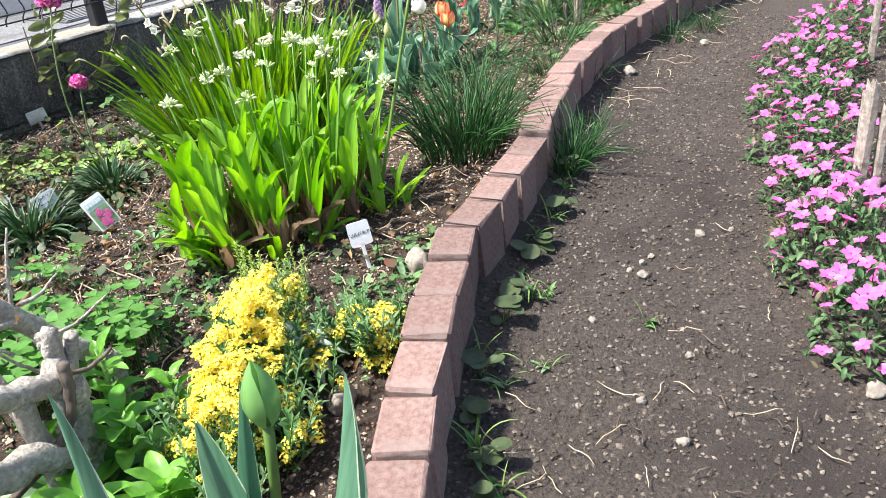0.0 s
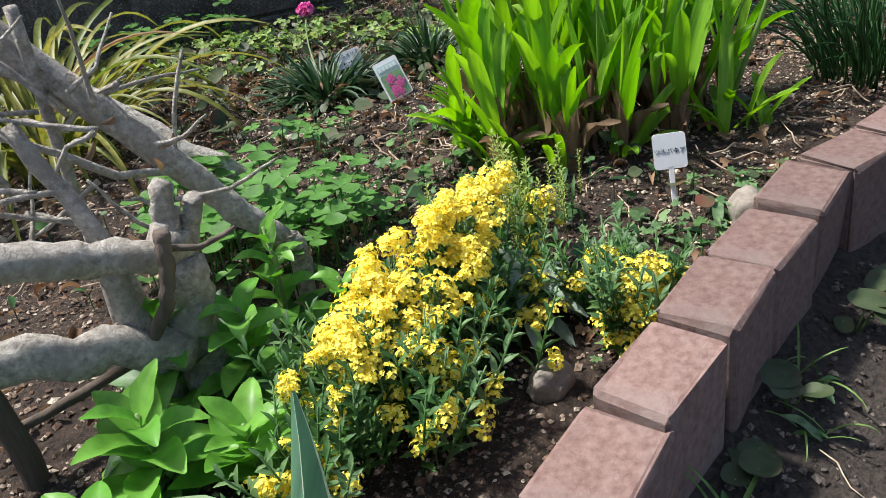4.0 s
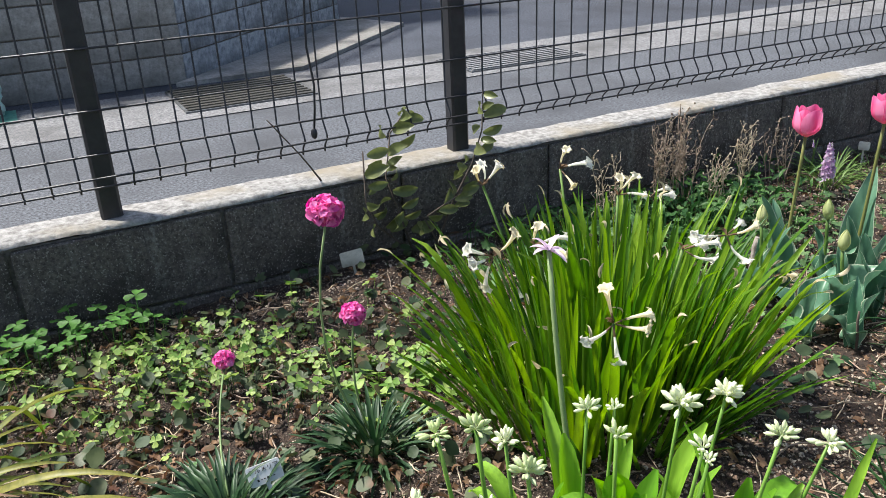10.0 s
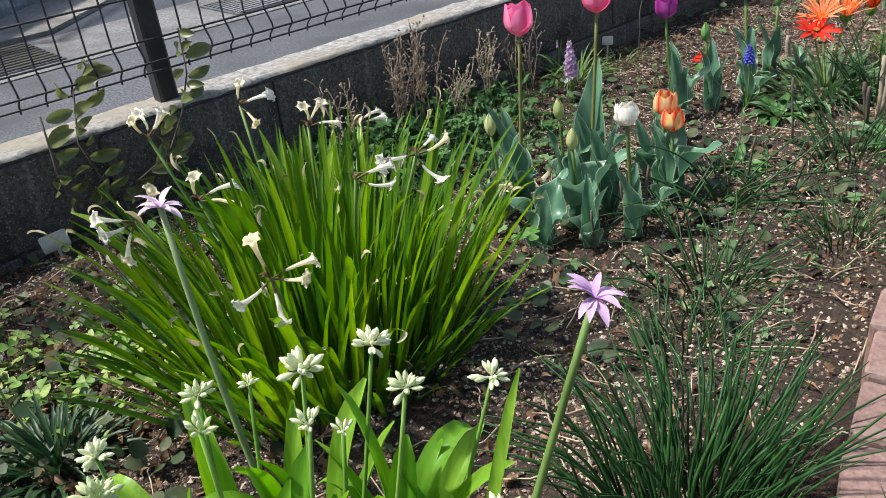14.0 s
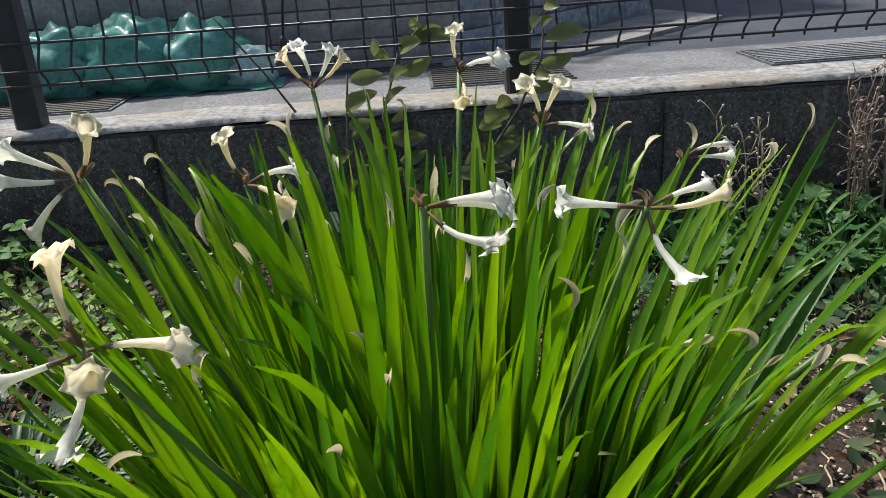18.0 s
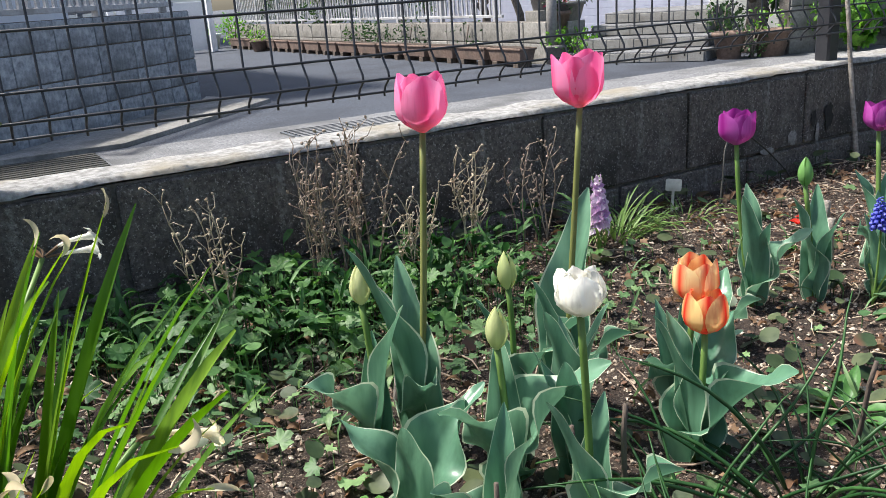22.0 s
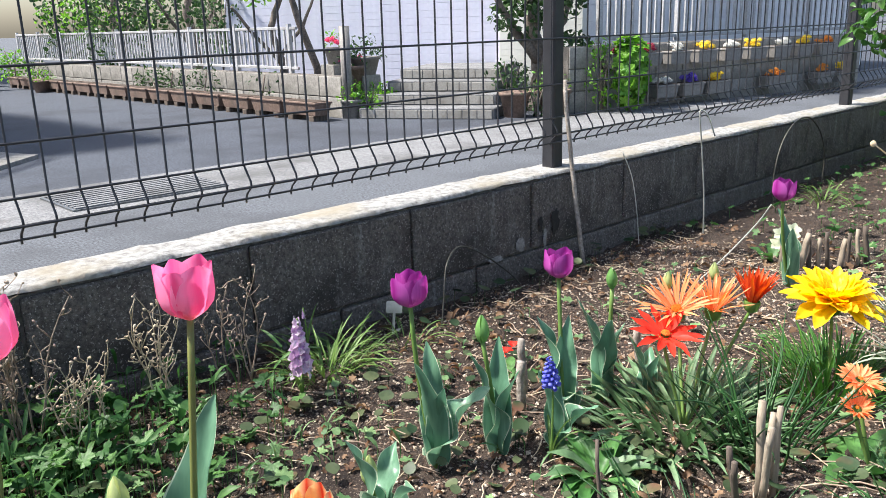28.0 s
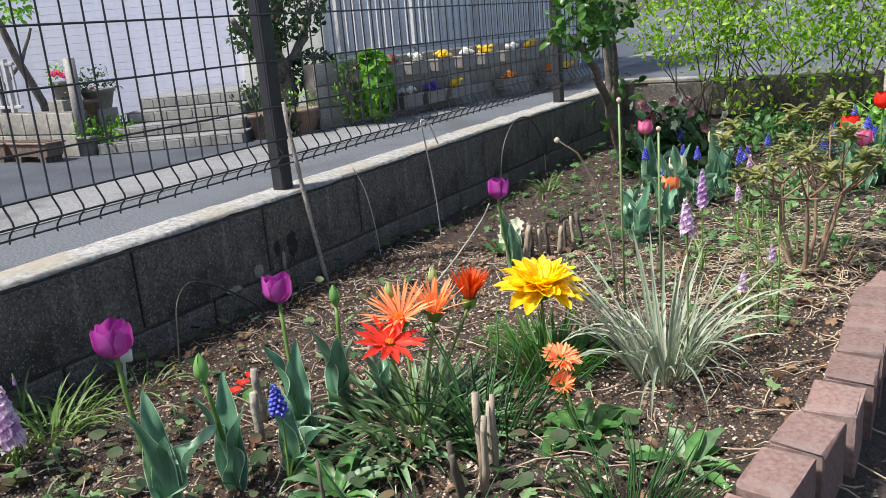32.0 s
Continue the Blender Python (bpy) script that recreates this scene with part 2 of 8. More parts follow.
def pebble_mat():
    m, nt, b = node_mat("gravel")
    src = nt.nodes.new("ShaderNodeNewGeometry").outputs["Random Per Island"]
    cr = nt.nodes.new("ShaderNodeValToRGB")
    e = cr.color_ramp.elements
    e[0].position, e[0].color = 0.0, (0.06, 0.04, 0.03, 1)
    e[1].position, e[1].color = 1.0, (0.66, 0.58, 0.47, 1)
    for p, c in ((0.25, (0.16, 0.09, 0.06, 1)), (0.5, (0.32, 0.23, 0.165, 1)), (0.75, (0.50, 0.41, 0.31, 1))):
        x = e.new(p)
        x.color = c
    nt.links.new(src, cr.inputs[0])
    col = mix_rgb(nt, ramp(nt, noise_tex(nt, 300, 3), 0.4, 0.7), cr.outputs[0], (0.08, 0.055, 0.04))
    nt.links.new(col, b.inputs["Base Color"])
    b.inputs["Roughness"].default_value = 0.95
    return m


def grit_mat():
    m, nt, b = node_mat("path_grit")
    src = nt.nodes.new("ShaderNodeNewGeometry").outputs["Random Per Island"]
    col = mix_rgb(nt, ramp(nt, src, 0.35, 1.0), (0.035, 0.027, 0.022), (0.26, 0.215, 0.175))
    col = mix_rgb(nt, ramp(nt, noise_tex(nt, 300, 3), 0.4, 0.7), col, (0.05, 0.04, 0.032))
    nt.links.new(col, b.inputs["Base Color"])
    b.inputs["Roughness"].default_value = 0.95
    return m


M["pebble"] = pebble_mat()
M["grit"] = grit_mat()
VEIN = (1, 1, 0.06)
M["blade"] = leaf_mat("blade_green", (0.070, 0.18, 0.014), (0.25, 0.40, 0.034), 0.42, 0.36, streak=VEIN, scale=120)
M["blade_dark"] = leaf_mat("blade_dark", (0.05, 0.15, 0.016), (0.10, 0.23, 0.024), 0.35, 0.4, streak=VEIN, scale=120)
M["broad"] = leaf_mat("broad_green", (0.15, 0.36, 0.028), (0.29, 0.51, 0.055), 0.45, 0.36, streak=VEIN, scale=90)
M["chive"] = leaf_mat("chive_green", (0.013, 0.055, 0.015), (0.045, 0.13, 0.034), 0.12, 0.45, streak=VEIN, scale=90)
M["thrift"] = leaf_mat("thrift_green", (0.016, 0.048, 0.020), (0.060, 0.125, 0.048), 0.15, 0.45, streak=VEIN, scale=90)
M["oldgrass"] = leaf_mat("old_grass", (0.10, 0.15, 0.020), (0.31, 0.29, 0.07), 0.36, 0.45, streak=VEIN, scale=70, tip=(0.38, 0.15, 0.07))
M["silver"] = leaf_mat("silver_grass", (0.24, 0.30, 0.20), (0.53, 0.55, 0.45), 0.25, 0.5, streak=VEIN, scale=90)
M["glauc"] = leaf_mat("tulip_leaf", (0.10, 0.235, 0.145), (0.19, 0.35, 0.225), 0.25, 0.33, streak=VEIN, scale=60)
M["rim"] = leaf_mat("leaf_rim", (0.46, 0.56, 0.40), (0.58, 0.64, 0.48), 0.3, 0.5)
M["stem"] = leaf_mat("stem_green", (0.12, 0.22, 0.05), (0.19, 0.30, 0.08), 0.15, 0.45, streak=VEIN, scale=60)
M["lime_stem"] = leaf_mat("lime_stem", (0.15, 0.31, 0.045), (0.24, 0.42, 0.08), 0.2, 0.45, streak=VEIN, scale=60)
M["pale_stem"] = leaf_mat("pale_stem", (0.20, 0.30, 0.12), (0.30, 0.40, 0.18), 0.15, 0.45, streak=VEIN, scale=60)
M["clover"] = leaf_mat("clover", (0.038, 0.135, 0.024), (0.115, 0.28, 0.055), 0.35, 0.55, island=True, scale=60)
M["clover_pale"] = leaf_mat("clover_pale", (0.13, 0.28, 0.05), (0.42, 0.54, 0.16), 0.35, 0.5, island=True, scale=60)
M["ivy"] = leaf_mat("heart_leaf", (0.022, 0.055, 0.022), (0.10, 0.12, 0.055), 0.15, 0.5, island=True, scale=40, tip=(0.15, 0.06, 0.04))
M["weed"] = leaf_mat("weed_green", (0.028, 0.095, 0.026), (0.13, 0.27, 0.075), 0.3, 0.5, island=True, scale=60)
M["weed_pale"] = leaf_mat("weed_grey", (0.075, 0.17, 0.065), (0.23, 0.36, 0.15), 0.3, 0.5, island=True, scale=60)
M["deadleaf"] = leaf_mat("dead_leaf", (0.13, 0.065, 0.035), (0.34, 0.22, 0.13), 0.25, 0.7, island=True, scale=60)
M["herb"] = leaf_mat("herb_green", (0.12, 0.32, 0.03), (0.21, 0.45, 0.06), 0.35, 0.45, island=True, scale=40)
M["greyleaf"] = leaf_mat("grey_leaf", (0.20, 0.28, 0.22), (0.36, 0.44, 0.36), 0.2, 0.6, island=True, scale=60)
M["shrub"] = leaf_mat("shrub_leaf", (0.09, 0.26, 0.03), (0.24, 0.46, 0.07), 0.4, 0.4, island=True, scale=40)
M["shrub_dark"] = leaf_mat("shrub_dark", (0.018, 0.050, 0.016), (0.065, 0.125, 0.040), 0.25, 0.4, island=True, scale=40)
M["rose"] = leaf_mat("rose_leaf", (0.09, 0.16, 0.05), (0.23, 0.22, 0.09), 0.3, 0.35, island=True, scale=40)


def petal(name, c1, c2, trans=0.4, rough=0.5, streak=VEIN, scale=120):
    return leaf_mat(name, c1, c2, trans, rough, streak=streak, scale=scale)


def cup_petal_mat(name, middle, margin, foot, width, height, trans=0.35):
    """A tulip's petal: deeper along its middle, paler towards its margin and foot, finely streaked."""
    m, nt, b = node_mat(name)
    tc = nt.nodes.new("ShaderNodeTexCoord")
    sep = nt.nodes.new("ShaderNodeSeparateXYZ")
    nt.links.new(tc.outputs["Object"], sep.inputs[0])
    off = nt.nodes.new("ShaderNodeMath")
    off.operation = "ABSOLUTE"
    nt.links.new(sep.outputs[1], off.inputs[0])
    n = noise_tex(nt, 150, 4, 0.6, VEIN)
    add = nt.nodes.new("ShaderNodeMath")
    add.operation = "MULTIPLY_ADD"
    add.inputs[1].default_value = width * 1.1
    nt.links.new(n, add.inputs[0])
    nt.links.new(off.outputs[0], add.inputs[2])
    col = mix_rgb(nt, ramp(nt, add.outputs[0], width * 0.65, width * 1.6), middle, margin)
    col = mix_rgb(nt, ramp(nt, sep.outputs[2], height * 0.22, 0.0), col, foot)
    col = mix_rgb(nt, ramp(nt, n, 0.5, 0.9), col, [v * 0.7 for v in middle])
    nt.links.new(col, b.inputs["Base Color"])
    b.inputs["Roughness"].default_value = 0.42
    b.inputs["Specular IOR Level"].default_value = 0.4
    tr = nt.nodes.new("ShaderNodeBsdfTranslucent")
    nt.links.new(col, tr.inputs["Color"])
    mx = nt.nodes.new("ShaderNodeMixShader")
    mx.inputs[0].default_value = trans
    nt.links.new(b.outputs[0], mx.inputs[1])
    nt.links.new(tr.outputs[0], mx.inputs[2])
    nt.links.new(mx.outputs[0], nt.nodes["Material Output"].inputs["Surface"])
    bump(nt, b, n, 0.3, 0.002)
    return m


M["pink"] = cup_petal_mat("petal_pink", (0.90, 0.13, 0.35), (0.96, 0.38, 0.62), (0.93, 0.36, 0.40), 0.013, 0.06, 0.45)
M["purple"] = cup_petal_mat("petal_purple", (0.34, 0.022, 0.26), (0.60, 0.12, 0.50), (0.42, 0.10, 0.32), 0.013, 0.05, 0.4)
M["red"] = petal("petal_red", (0.80, 0.03, 0.015), (0.88, 0.06, 0.03))
M["orange"] = petal("petal_orange", (0.90, 0.22, 0.03), (0.95, 0.42, 0.10))
M["salmon"] = petal("petal_salmon", (0.88, 0.25, 0.09), (0.95, 0.45, 0.22))
M["yellow"] = petal("petal_yellow", (0.92, 0.60, 0.010), (0.96, 0.74, 0.03))
M["whitepet"] = petal("petal_white", (0.86, 0.84, 0.74), (0.91, 0.90, 0.83))
M["cream_pet"] = petal("petal_cream", (0.86, 0.76, 0.52), (0.92, 0.87, 0.70))
M["flame"] = cup_petal_mat("petal_flame", (0.82, 0.035, 0.02), (0.97, 0.72, 0.30), (0.86, 0.08, 0.05), 0.0098, 0.05, 0.35)
M["flame_pale"] = cup_petal_mat("petal_flame_pale", (0.86, 0.08, 0.04), (0.97, 0.76, 0.38), (0.93, 0.50, 0.22), 0.007, 0.05, 0.35)
M["olive_stem"] = leaf_mat("olive_stem", (0.15, 0.17, 0.045), (0.27, 0.27, 0.10), 0.1, 0.45, streak=VEIN, scale=60)
M["bud"] = leaf_mat("tulip_bud", (0.42, 0.50, 0.20), (0.60, 0.62, 0.32), 0.3, 0.5, streak=VEIN, scale=60)
M["budfresh"] = leaf_mat("fresh_bud", (0.15, 0.33, 0.09), (0.22, 0.42, 0.13), 0.25, 0.45, streak=VEIN, scale=60)
M["paddle"] = leaf_mat("paddle_leaf", (0.13, 0.36, 0.045), (0.22, 0.47, 0.08), 0.35, 0.42, streak=VEIN, scale=60)
M["budgreen"] = leaf_mat("flower_bud", (0.55, 0.64, 0.34), (0.86, 0.88, 0.70), 0.3, 0.5)
M["orchid"] = leaf_mat("orchid", (0.50, 0.28, 0.52), (0.92, 0.84, 0.88), 0.35, 0.6, island=True)
M["armeria"] = leaf_mat("thrift_pink", (0.70, 0.07, 0.36), (0.94, 0.36, 0.66), 0.35, 0.6, island=True)
M["alyssum"] = leaf_mat("alyssum_yellow", (0.92, 0.76, 0.06), (0.97, 0.90, 0.24), 0.3, 0.6, island=True)
M["phlox"] = leaf_mat("phlox_pink", (0.68, 0.06, 0.36), (0.90, 0.24, 0.58), 0.35, 0.6, island=True)
M["lav"] = leaf_mat("lavender", (0.42, 0.20, 0.50), (0.80, 0.62, 0.80), 0.35, 0.6, island=True)
M["blue"] = leaf_mat("muscari_blue", (0.06, 0.07, 0.45), (0.22, 0.24, 0.74), 0.2, 0.5, island=True)
M["husk"] = leaf_mat("husk", (0.07, 0.036, 0.022), (0.40, 0.27, 0.165), 0.3, 0.7, island=True)
M["straw_leaf"] = leaf_mat("straw_leaf", (0.50, 0.42, 0.26), (0.70, 0.62, 0.44), 0.3, 0.6)
M["whitetulip"] = petal("petal_pure_white", (0.88, 0.86, 0.79), (0.91, 0.90, 0.85))
M["rust"] = petal("petal_rust", (0.62, 0.05, 0.015), (0.80, 0.16, 0.04))

# ---- building helpers ----
def mesh(name, verts, faces, material, smooth=True):
    me = bpy.data.meshes.new(name)
    me.from_pydata([tuple(map(float, v)) for v in verts], [], faces)
    me.materials.append(material)
    if smooth:
        me.polygons.foreach_set("use_smooth", [True] * len(me.polygons))
    me.update()
    return me


def thing(name, loc, label, category, group="", kind=""):
    ob = new(name)
    ob.empty_display_size = 0.05
    ob.location = loc
    return tagged(ob, label, category, group, kind)


def place(name, me, parent=None, m=None, label=""):
    """One object on a mesh, under a thing or a part, at the local pose m."""
    ob = new(name, me)
    if parent is not None:
        ob.parent = parent
    if m is not None:
        ob.matrix_basis = m
    return tagged(ob, label)


def part(name, bm, material, parent, label="", smooth=False):
    me = bpy.data.meshes.new(name)
    bm.to_mesh(me)
    bm.free()
    me.materials.append(material)
    if smooth:
        me.polygons.foreach_set("use_smooth", [True] * len(me.polygons))
    return place(name, me, parent, None, label)


def box_bm(sx, sy, sz, at=(0, 0, 0), bevel=0.0, segments=1):
    bm = bmesh.new()
    bmesh.ops.create_cube(bm, size=1)
    bmesh.ops.scale(bm, vec=(sx, sy, sz), verts=bm.verts)
    if bevel:
        bmesh.ops.bevel(bm, geom=bm.edges[:], offset=bevel, segments=segments, affect="EDGES", profile=0.6)
    bmesh.ops.translate(bm, vec=at, verts=bm.verts)
    return bm


def tube_data(pts, radii, seg=6, cap=True):
    """Vertices and faces of a round tube along the points."""
    pts = [Vector(p) for p in pts]
    verts, faces = [], []
    side = None
    for i, p in enumerate(pts):
        d = (pts[min(i + 1, len(pts) - 1)] - pts[max(i - 1, 0)]).normalized()
        if side is None:
            side = d.orthogonal().normalized()
        side = (side - d * side.dot(d)).normalized()
        up = d.cross(side)
        r = radii[i] if isinstance(radii, (list, tuple)) else radii
        for k in range(seg):
            a = 2 * math.pi * k / seg
            verts.append(p + (side * math.cos(a) + up * math.sin(a)) * r)
    for i in range(len(pts) - 1):
        for k in range(seg):
            a, b = i * seg + k, i * seg + (k + 1) % seg
            faces.append((a, b, b + seg, a + seg))
    if cap:
        faces.append(tuple(range(seg))[::-1])
        faces.append(tuple(range(len(verts) - seg, len(verts))))
    return verts, faces


def tube(name, pts, radii, material, seg=6):
    return mesh(name, *tube_data(pts, radii, seg), material)


class Heap:
    """Gathers many small pieces into one mesh."""

    def __init__(self):
        self.v, self.f = [], []

    def add(self, verts, faces, m=None):
        n = len(self.v)
        self.v += [tuple(m @ Vector(v)) for v in verts] if m is not None else [tuple(v) for v in verts]
        self.f += [tuple(i + n for i in f) for f in faces]

    def mesh(self, name, material, smooth=True):
        return mesh(name, self.v, self.f, material, smooth)


def blade_data(length, width, lean, bend, fold=0.18, n=8, shape="grass", wave=0.0, power=1.5, across=2, twist=0.0, phase=0.0, rim=0.0):
    """A leaf that rises from the origin and bends towards +x; lean and bend in degrees from upright."""
    verts, faces = [], []
    x = z = 0.0
    for i in range(n + 1):
        s = i / n
        th = radians(lean + bend * s**power)
        if i:
            x += math.sin(th) * length / n
            z += math.cos(th) * length / n
        if shape == "grass":
            w = width * (0.65 + 0.35 * min(1, 5 * s)) * max(0.03, 1 - s**3.5) ** 0.7
        elif shape == "strap":
            w = width * (0.6 + 0.4 * min(1, 4 * s)) * max(0.05, 1 - s**7) ** 0.6
        elif shape == "tulip":
            w = width * max(0.04, (math.sin(math.pi * min(1, 0.16 + 0.84 * s**0.8))) ** 0.75)
        else:
            w = width * max(0.05, math.sin(math.pi * (0.06 + 0.92 * s)) ** 0.8)
        for k in range(across + 1):
            u = 2 * k / across - 1
            if rim and 0 < k < across:
                u = (2 * (k - 1) / (across - 2) - 1) * (1 - rim)
            lift = fold * abs(u) ** 1.5 * w
            ripple = wave * w * abs(u) ** 2 * math.sin(12 * s + phase + (1.8 if u > 0 else 0))
            tw = radians(twist) * s
            yy = u * w / 2
            nx, nz = -math.cos(th), math.sin(th)
            h = lift + ripple + yy * math.sin(tw)
            verts.append((x + nx * h, yy * math.cos(tw), z + nz * h))
    for i in range(n):
        for k in range(across):
            a = i * (across + 1) + k
            faces.append((a, a + 1, a + across + 2, a + across + 1))
    return verts, faces


def blade(name, material, *args, **kw):
    return mesh(name, *blade_data(*args, **kw), material)


def spin(az, x=0.0, y=0.0, z=0.0, s=1.0, tilt=0.0):
    return Matrix.Translation((x, y, z)) @ Matrix.Rotation(az, 4, "Z") @ Matrix.Rotation(tilt, 4, "Y") @ Matrix.Scale(s, 4)


def along(p, d, s=1.0, roll=0.0):
    """A pose whose +z looks along d."""
    q = Vector(d).to_track_quat("Z", "Y").to_matrix().to_4x4()
    return Matrix.Translation(p) @ q @ Matrix.Rotation(roll, 4, "Z") @ Matrix.Scale(s, 4)


def arc(p0, p1, sag, n=6, axis=(0, 0, 1)):
    """Points from p0 to p1 that bulge by sag along the axis."""
    p0, p1, axis = Vector(p0), Vector(p1), Vector(axis)
    return [p0.lerp(p1, i / n) + axis * sag * 4 * (i / n) * (1 - i / n) for i in range(n + 1)]


R = random.Random(11)
INNER = [(-2.2, -3.1), (-1.2, -2.46), (-0.5, -2.05), (-0.2, -1.87), (-0.04, -1.775), (0.05, -1.722), (0.2, -1.643), (0.39, -1.558), (0.58, -1.512),
         (0.82, -1.46), (1.0, -1.39), (1.2, -1.325), (1.4, -1.275), (1.7, -1.245), (2.05, -1.245), (2.35, -1.297), (2.5, -1.308), (2.79, -1.325), (3.2, -1.42), (4.0, -1.66), (5.0, -1.88), (5.8, -1.95)]


def edge_y(x):
    """The bed's edge: y of the bricks' inner side."""
    return float(np.interp(x, [p[0] for p in INNER], [p[1] for p in INNER]))


def soil(x, y):
    """Height of the bed's soil."""
    west = min(1, max(0, (1.35 - x) / 0.45))
    bank = float(np.interp(y, [-2.2, -1.4, -0.7, -0.3, 0.0], [0.08, 0.075, 0.058, 0.04, 0.04]))
    k = min(1, max(0, (-y - 0.75) / 0.6))
    near = k * k * (3 - 2 * k) * (0.06 if x < 1.2 else 0.06 - 0.03 * min(1, (x - 1.2)))
    j = min(1, max(0, 1 + y / 0.4))
    wall = j * j * (0.035 if x < 1.6 else 0.035 - 0.04 * min(1, (x - 1.6)))
    z = (near + wall) * (1 - west) + bank * west + 0.012 * noise.noise((x * 5, y * 5, 0)) + 0.006 * noise.noise((x * 17, y * 17, 3))
    return z


def on_grid(height, x0, y0, step):
    """The height of a sheet's mesh between its grid points."""
    cache = {}

    def at(i, j):
        if (i, j) not in cache:
            cache[(i, j)] = height(x0 + i * step, y0 + j * step)
        return cache[(i, j)]

    def z(x, y):
        u, v = (x - x0) / step, (y - y0) / step
        i, j = int(math.floor(u)), int(math.floor(v))
        u, v = u - i, v - j
        return (at(i, j) * (1 - u) + at(i + 1, j) * u) * (1 - v) + (at(i, j + 1) * (1 - u) + at(i + 1, j + 1) * u) * v

    return z


def ground_z(x, y):
    if y > edge_y(x):
        return soil(x, y)
    return 0.040 + 0.028 * max(0.0, 1 - (edge_y(x) - y - 0.07) / 0.12) ** 2 * (edge_y(x) - y > 0.0) + 0.008 * noise.noise((x * 4, y * 4, 7))

# ---- structure ----
def sheet(name, x0, x1, y0, y1, step, keep, height, material, label):
    nx, ny = int(round((x1 - x0) / step)), int(round((y1 - y0) / step))
    verts = []
    for j in range(ny + 1):
        for i in range(nx + 1):
            x, y = x0 + i * step, y0 + j * step
            verts.append((x, y, height(x, y)))
    faces = []
    for j in range(ny):
        for i in range(nx):
            if keep(x0 + (i + 0.5) * step, y0 + (j + 0.5) * step):
                a = j * (nx + 1) + i
                faces.append((a, a + 1, a + nx + 2, a + nx + 1))
    used = sorted({v for f in faces for v in f})
    at = {v: k for k, v in enumerate(used)}
    ob = new(name, mesh(name, [verts[v] for v in used], [tuple(at[v] for v in f) for f in faces], material))
    return tagged(ob, label, "ground", kind="structure")


def fine_soil(x, y):
    return soil(x, y) + 0.008 * noise.noise((x * 45, y * 45, 1)) + 0.004 * noise.noise((x * 110, y * 110, 5))


def fine_path(x, y):
    return ground_z(x, min(y, edge_y(x) - 0.001)) + 0.005 * noise.noise((x * 60, y * 60, 2)) + 0.003 * noise.noise((x * 130, y * 130, 6)) + 0.003 * noise.noise((x * 22, y * 22, 4))


bed_z = on_grid(fine_soil, -2.0, -3.19, 0.022)
path_z = on_grid(fine_path, -2.4, -3.6, 0.018)
bed = sheet("flower_bed", -2.0, 5.8, -3.19, 0.0, 0.022, lambda x, y: y > edge_y(x) - 0.03, fine_soil, M["soil"], "dark brown crumbly soil of a raised flower bed")
path = sheet("path", -2.4, 5.8, -3.6, -1.2, 0.018, lambda x, y: y < edge_y(x) - 0.02, fine_path, M["path"], "trodden grey-brown earth path with small stones")
lawn = sheet("garden_ground", -14.0, 5.8, -18.0, -3.6, 0.9, lambda x, y: True, lambda x, y: 0.018, M["path"], "bare garden earth behind the path")
lawn2 = sheet("garden_ground", -14.0, -1.4, -4.2, 0.0, 0.6, lambda x, y: True, lambda x, y: 0.016, M["path"], "bare garden earth beside the bed")

ROAD = -0.32
ground = new("ground", mesh("ground", [(-300, -300, ROAD - 0.03), (300, -300, ROAD - 0.03), (300, 300, ROAD - 0.03), (-300, 300, ROAD - 0.03)], [(0, 1, 2, 3)], M["asphalt"]))
tagged(ground, "grey ground that reaches to the horizon", "ground", kind="structure")
road = new("road", mesh("road", [(-30, 0.14, ROAD), (30, 0.14, ROAD), (30, 40, ROAD), (-30, 40, ROAD)], [(0, 1, 2, 3)], M["asphalt"]))
tagged(road, "worn grey asphalt road beyond the garden fence", "road", kind="structure")

# retaining wall: core, mortar cap, blocks
WALL_X0, WALL_X1, TOP = -6.0, 5.74, 0.25
wall = thing("wall_north", (0, 0, 0), "low dark weathered concrete block wall with a pale mortar cap", "wall", kind="structure")
part("core", box_bm(WALL_X1 - WALL_X0, 0.099, TOP + 0.55 - 0.012, ((WALL_X0 + WALL_X1) / 2, 0.062, (TOP - 0.55 - 0.012) / 2)), M["mortar"], wall)


def cap_mesh():
    verts, faces, n = [], [], int((WALL_X1 - WALL_X0) / 0.03)
    for i in range(n + 1):
        x = WALL_X0 + i * 0.03
        e = 0.006 * noise.noise((x * 6, 0, 0)) + 0.004 * noise.noise((x * 31, 0, 0))
        h = TOP + 0.004 * noise.noise((x * 9, 5, 0)) + 0.003 * noise.noise((x * 40, 5, 0))
        verts += [(x, 0.002 + e * 0.5, TOP - 0.008 + e * 0.7), (x, 0.005 + e, h - 0.001), (x, 0.012, h + 0.001), (x, 0.10, h + 0.002), (x, 0.112, h - 0.006), (x, 0.115, TOP - 0.02)]
    for i in range(n):
        for k in range(5):
            a = i * 6 + k
            faces.append((a, a + 6, a + 7, a + 1))
    return mesh("cap", verts, faces, M["cap"])


place("cap", cap_mesh(), wall)


def block_mesh(w, h):
    bm = box_bm(w, 0.02, h, (0, 0, 0), 0.004, 1)
    me = bpy.data.meshes.new("block")
    bm.to_mesh(me)
    bm.free()
    me.materials.append(M["block"])
    return me


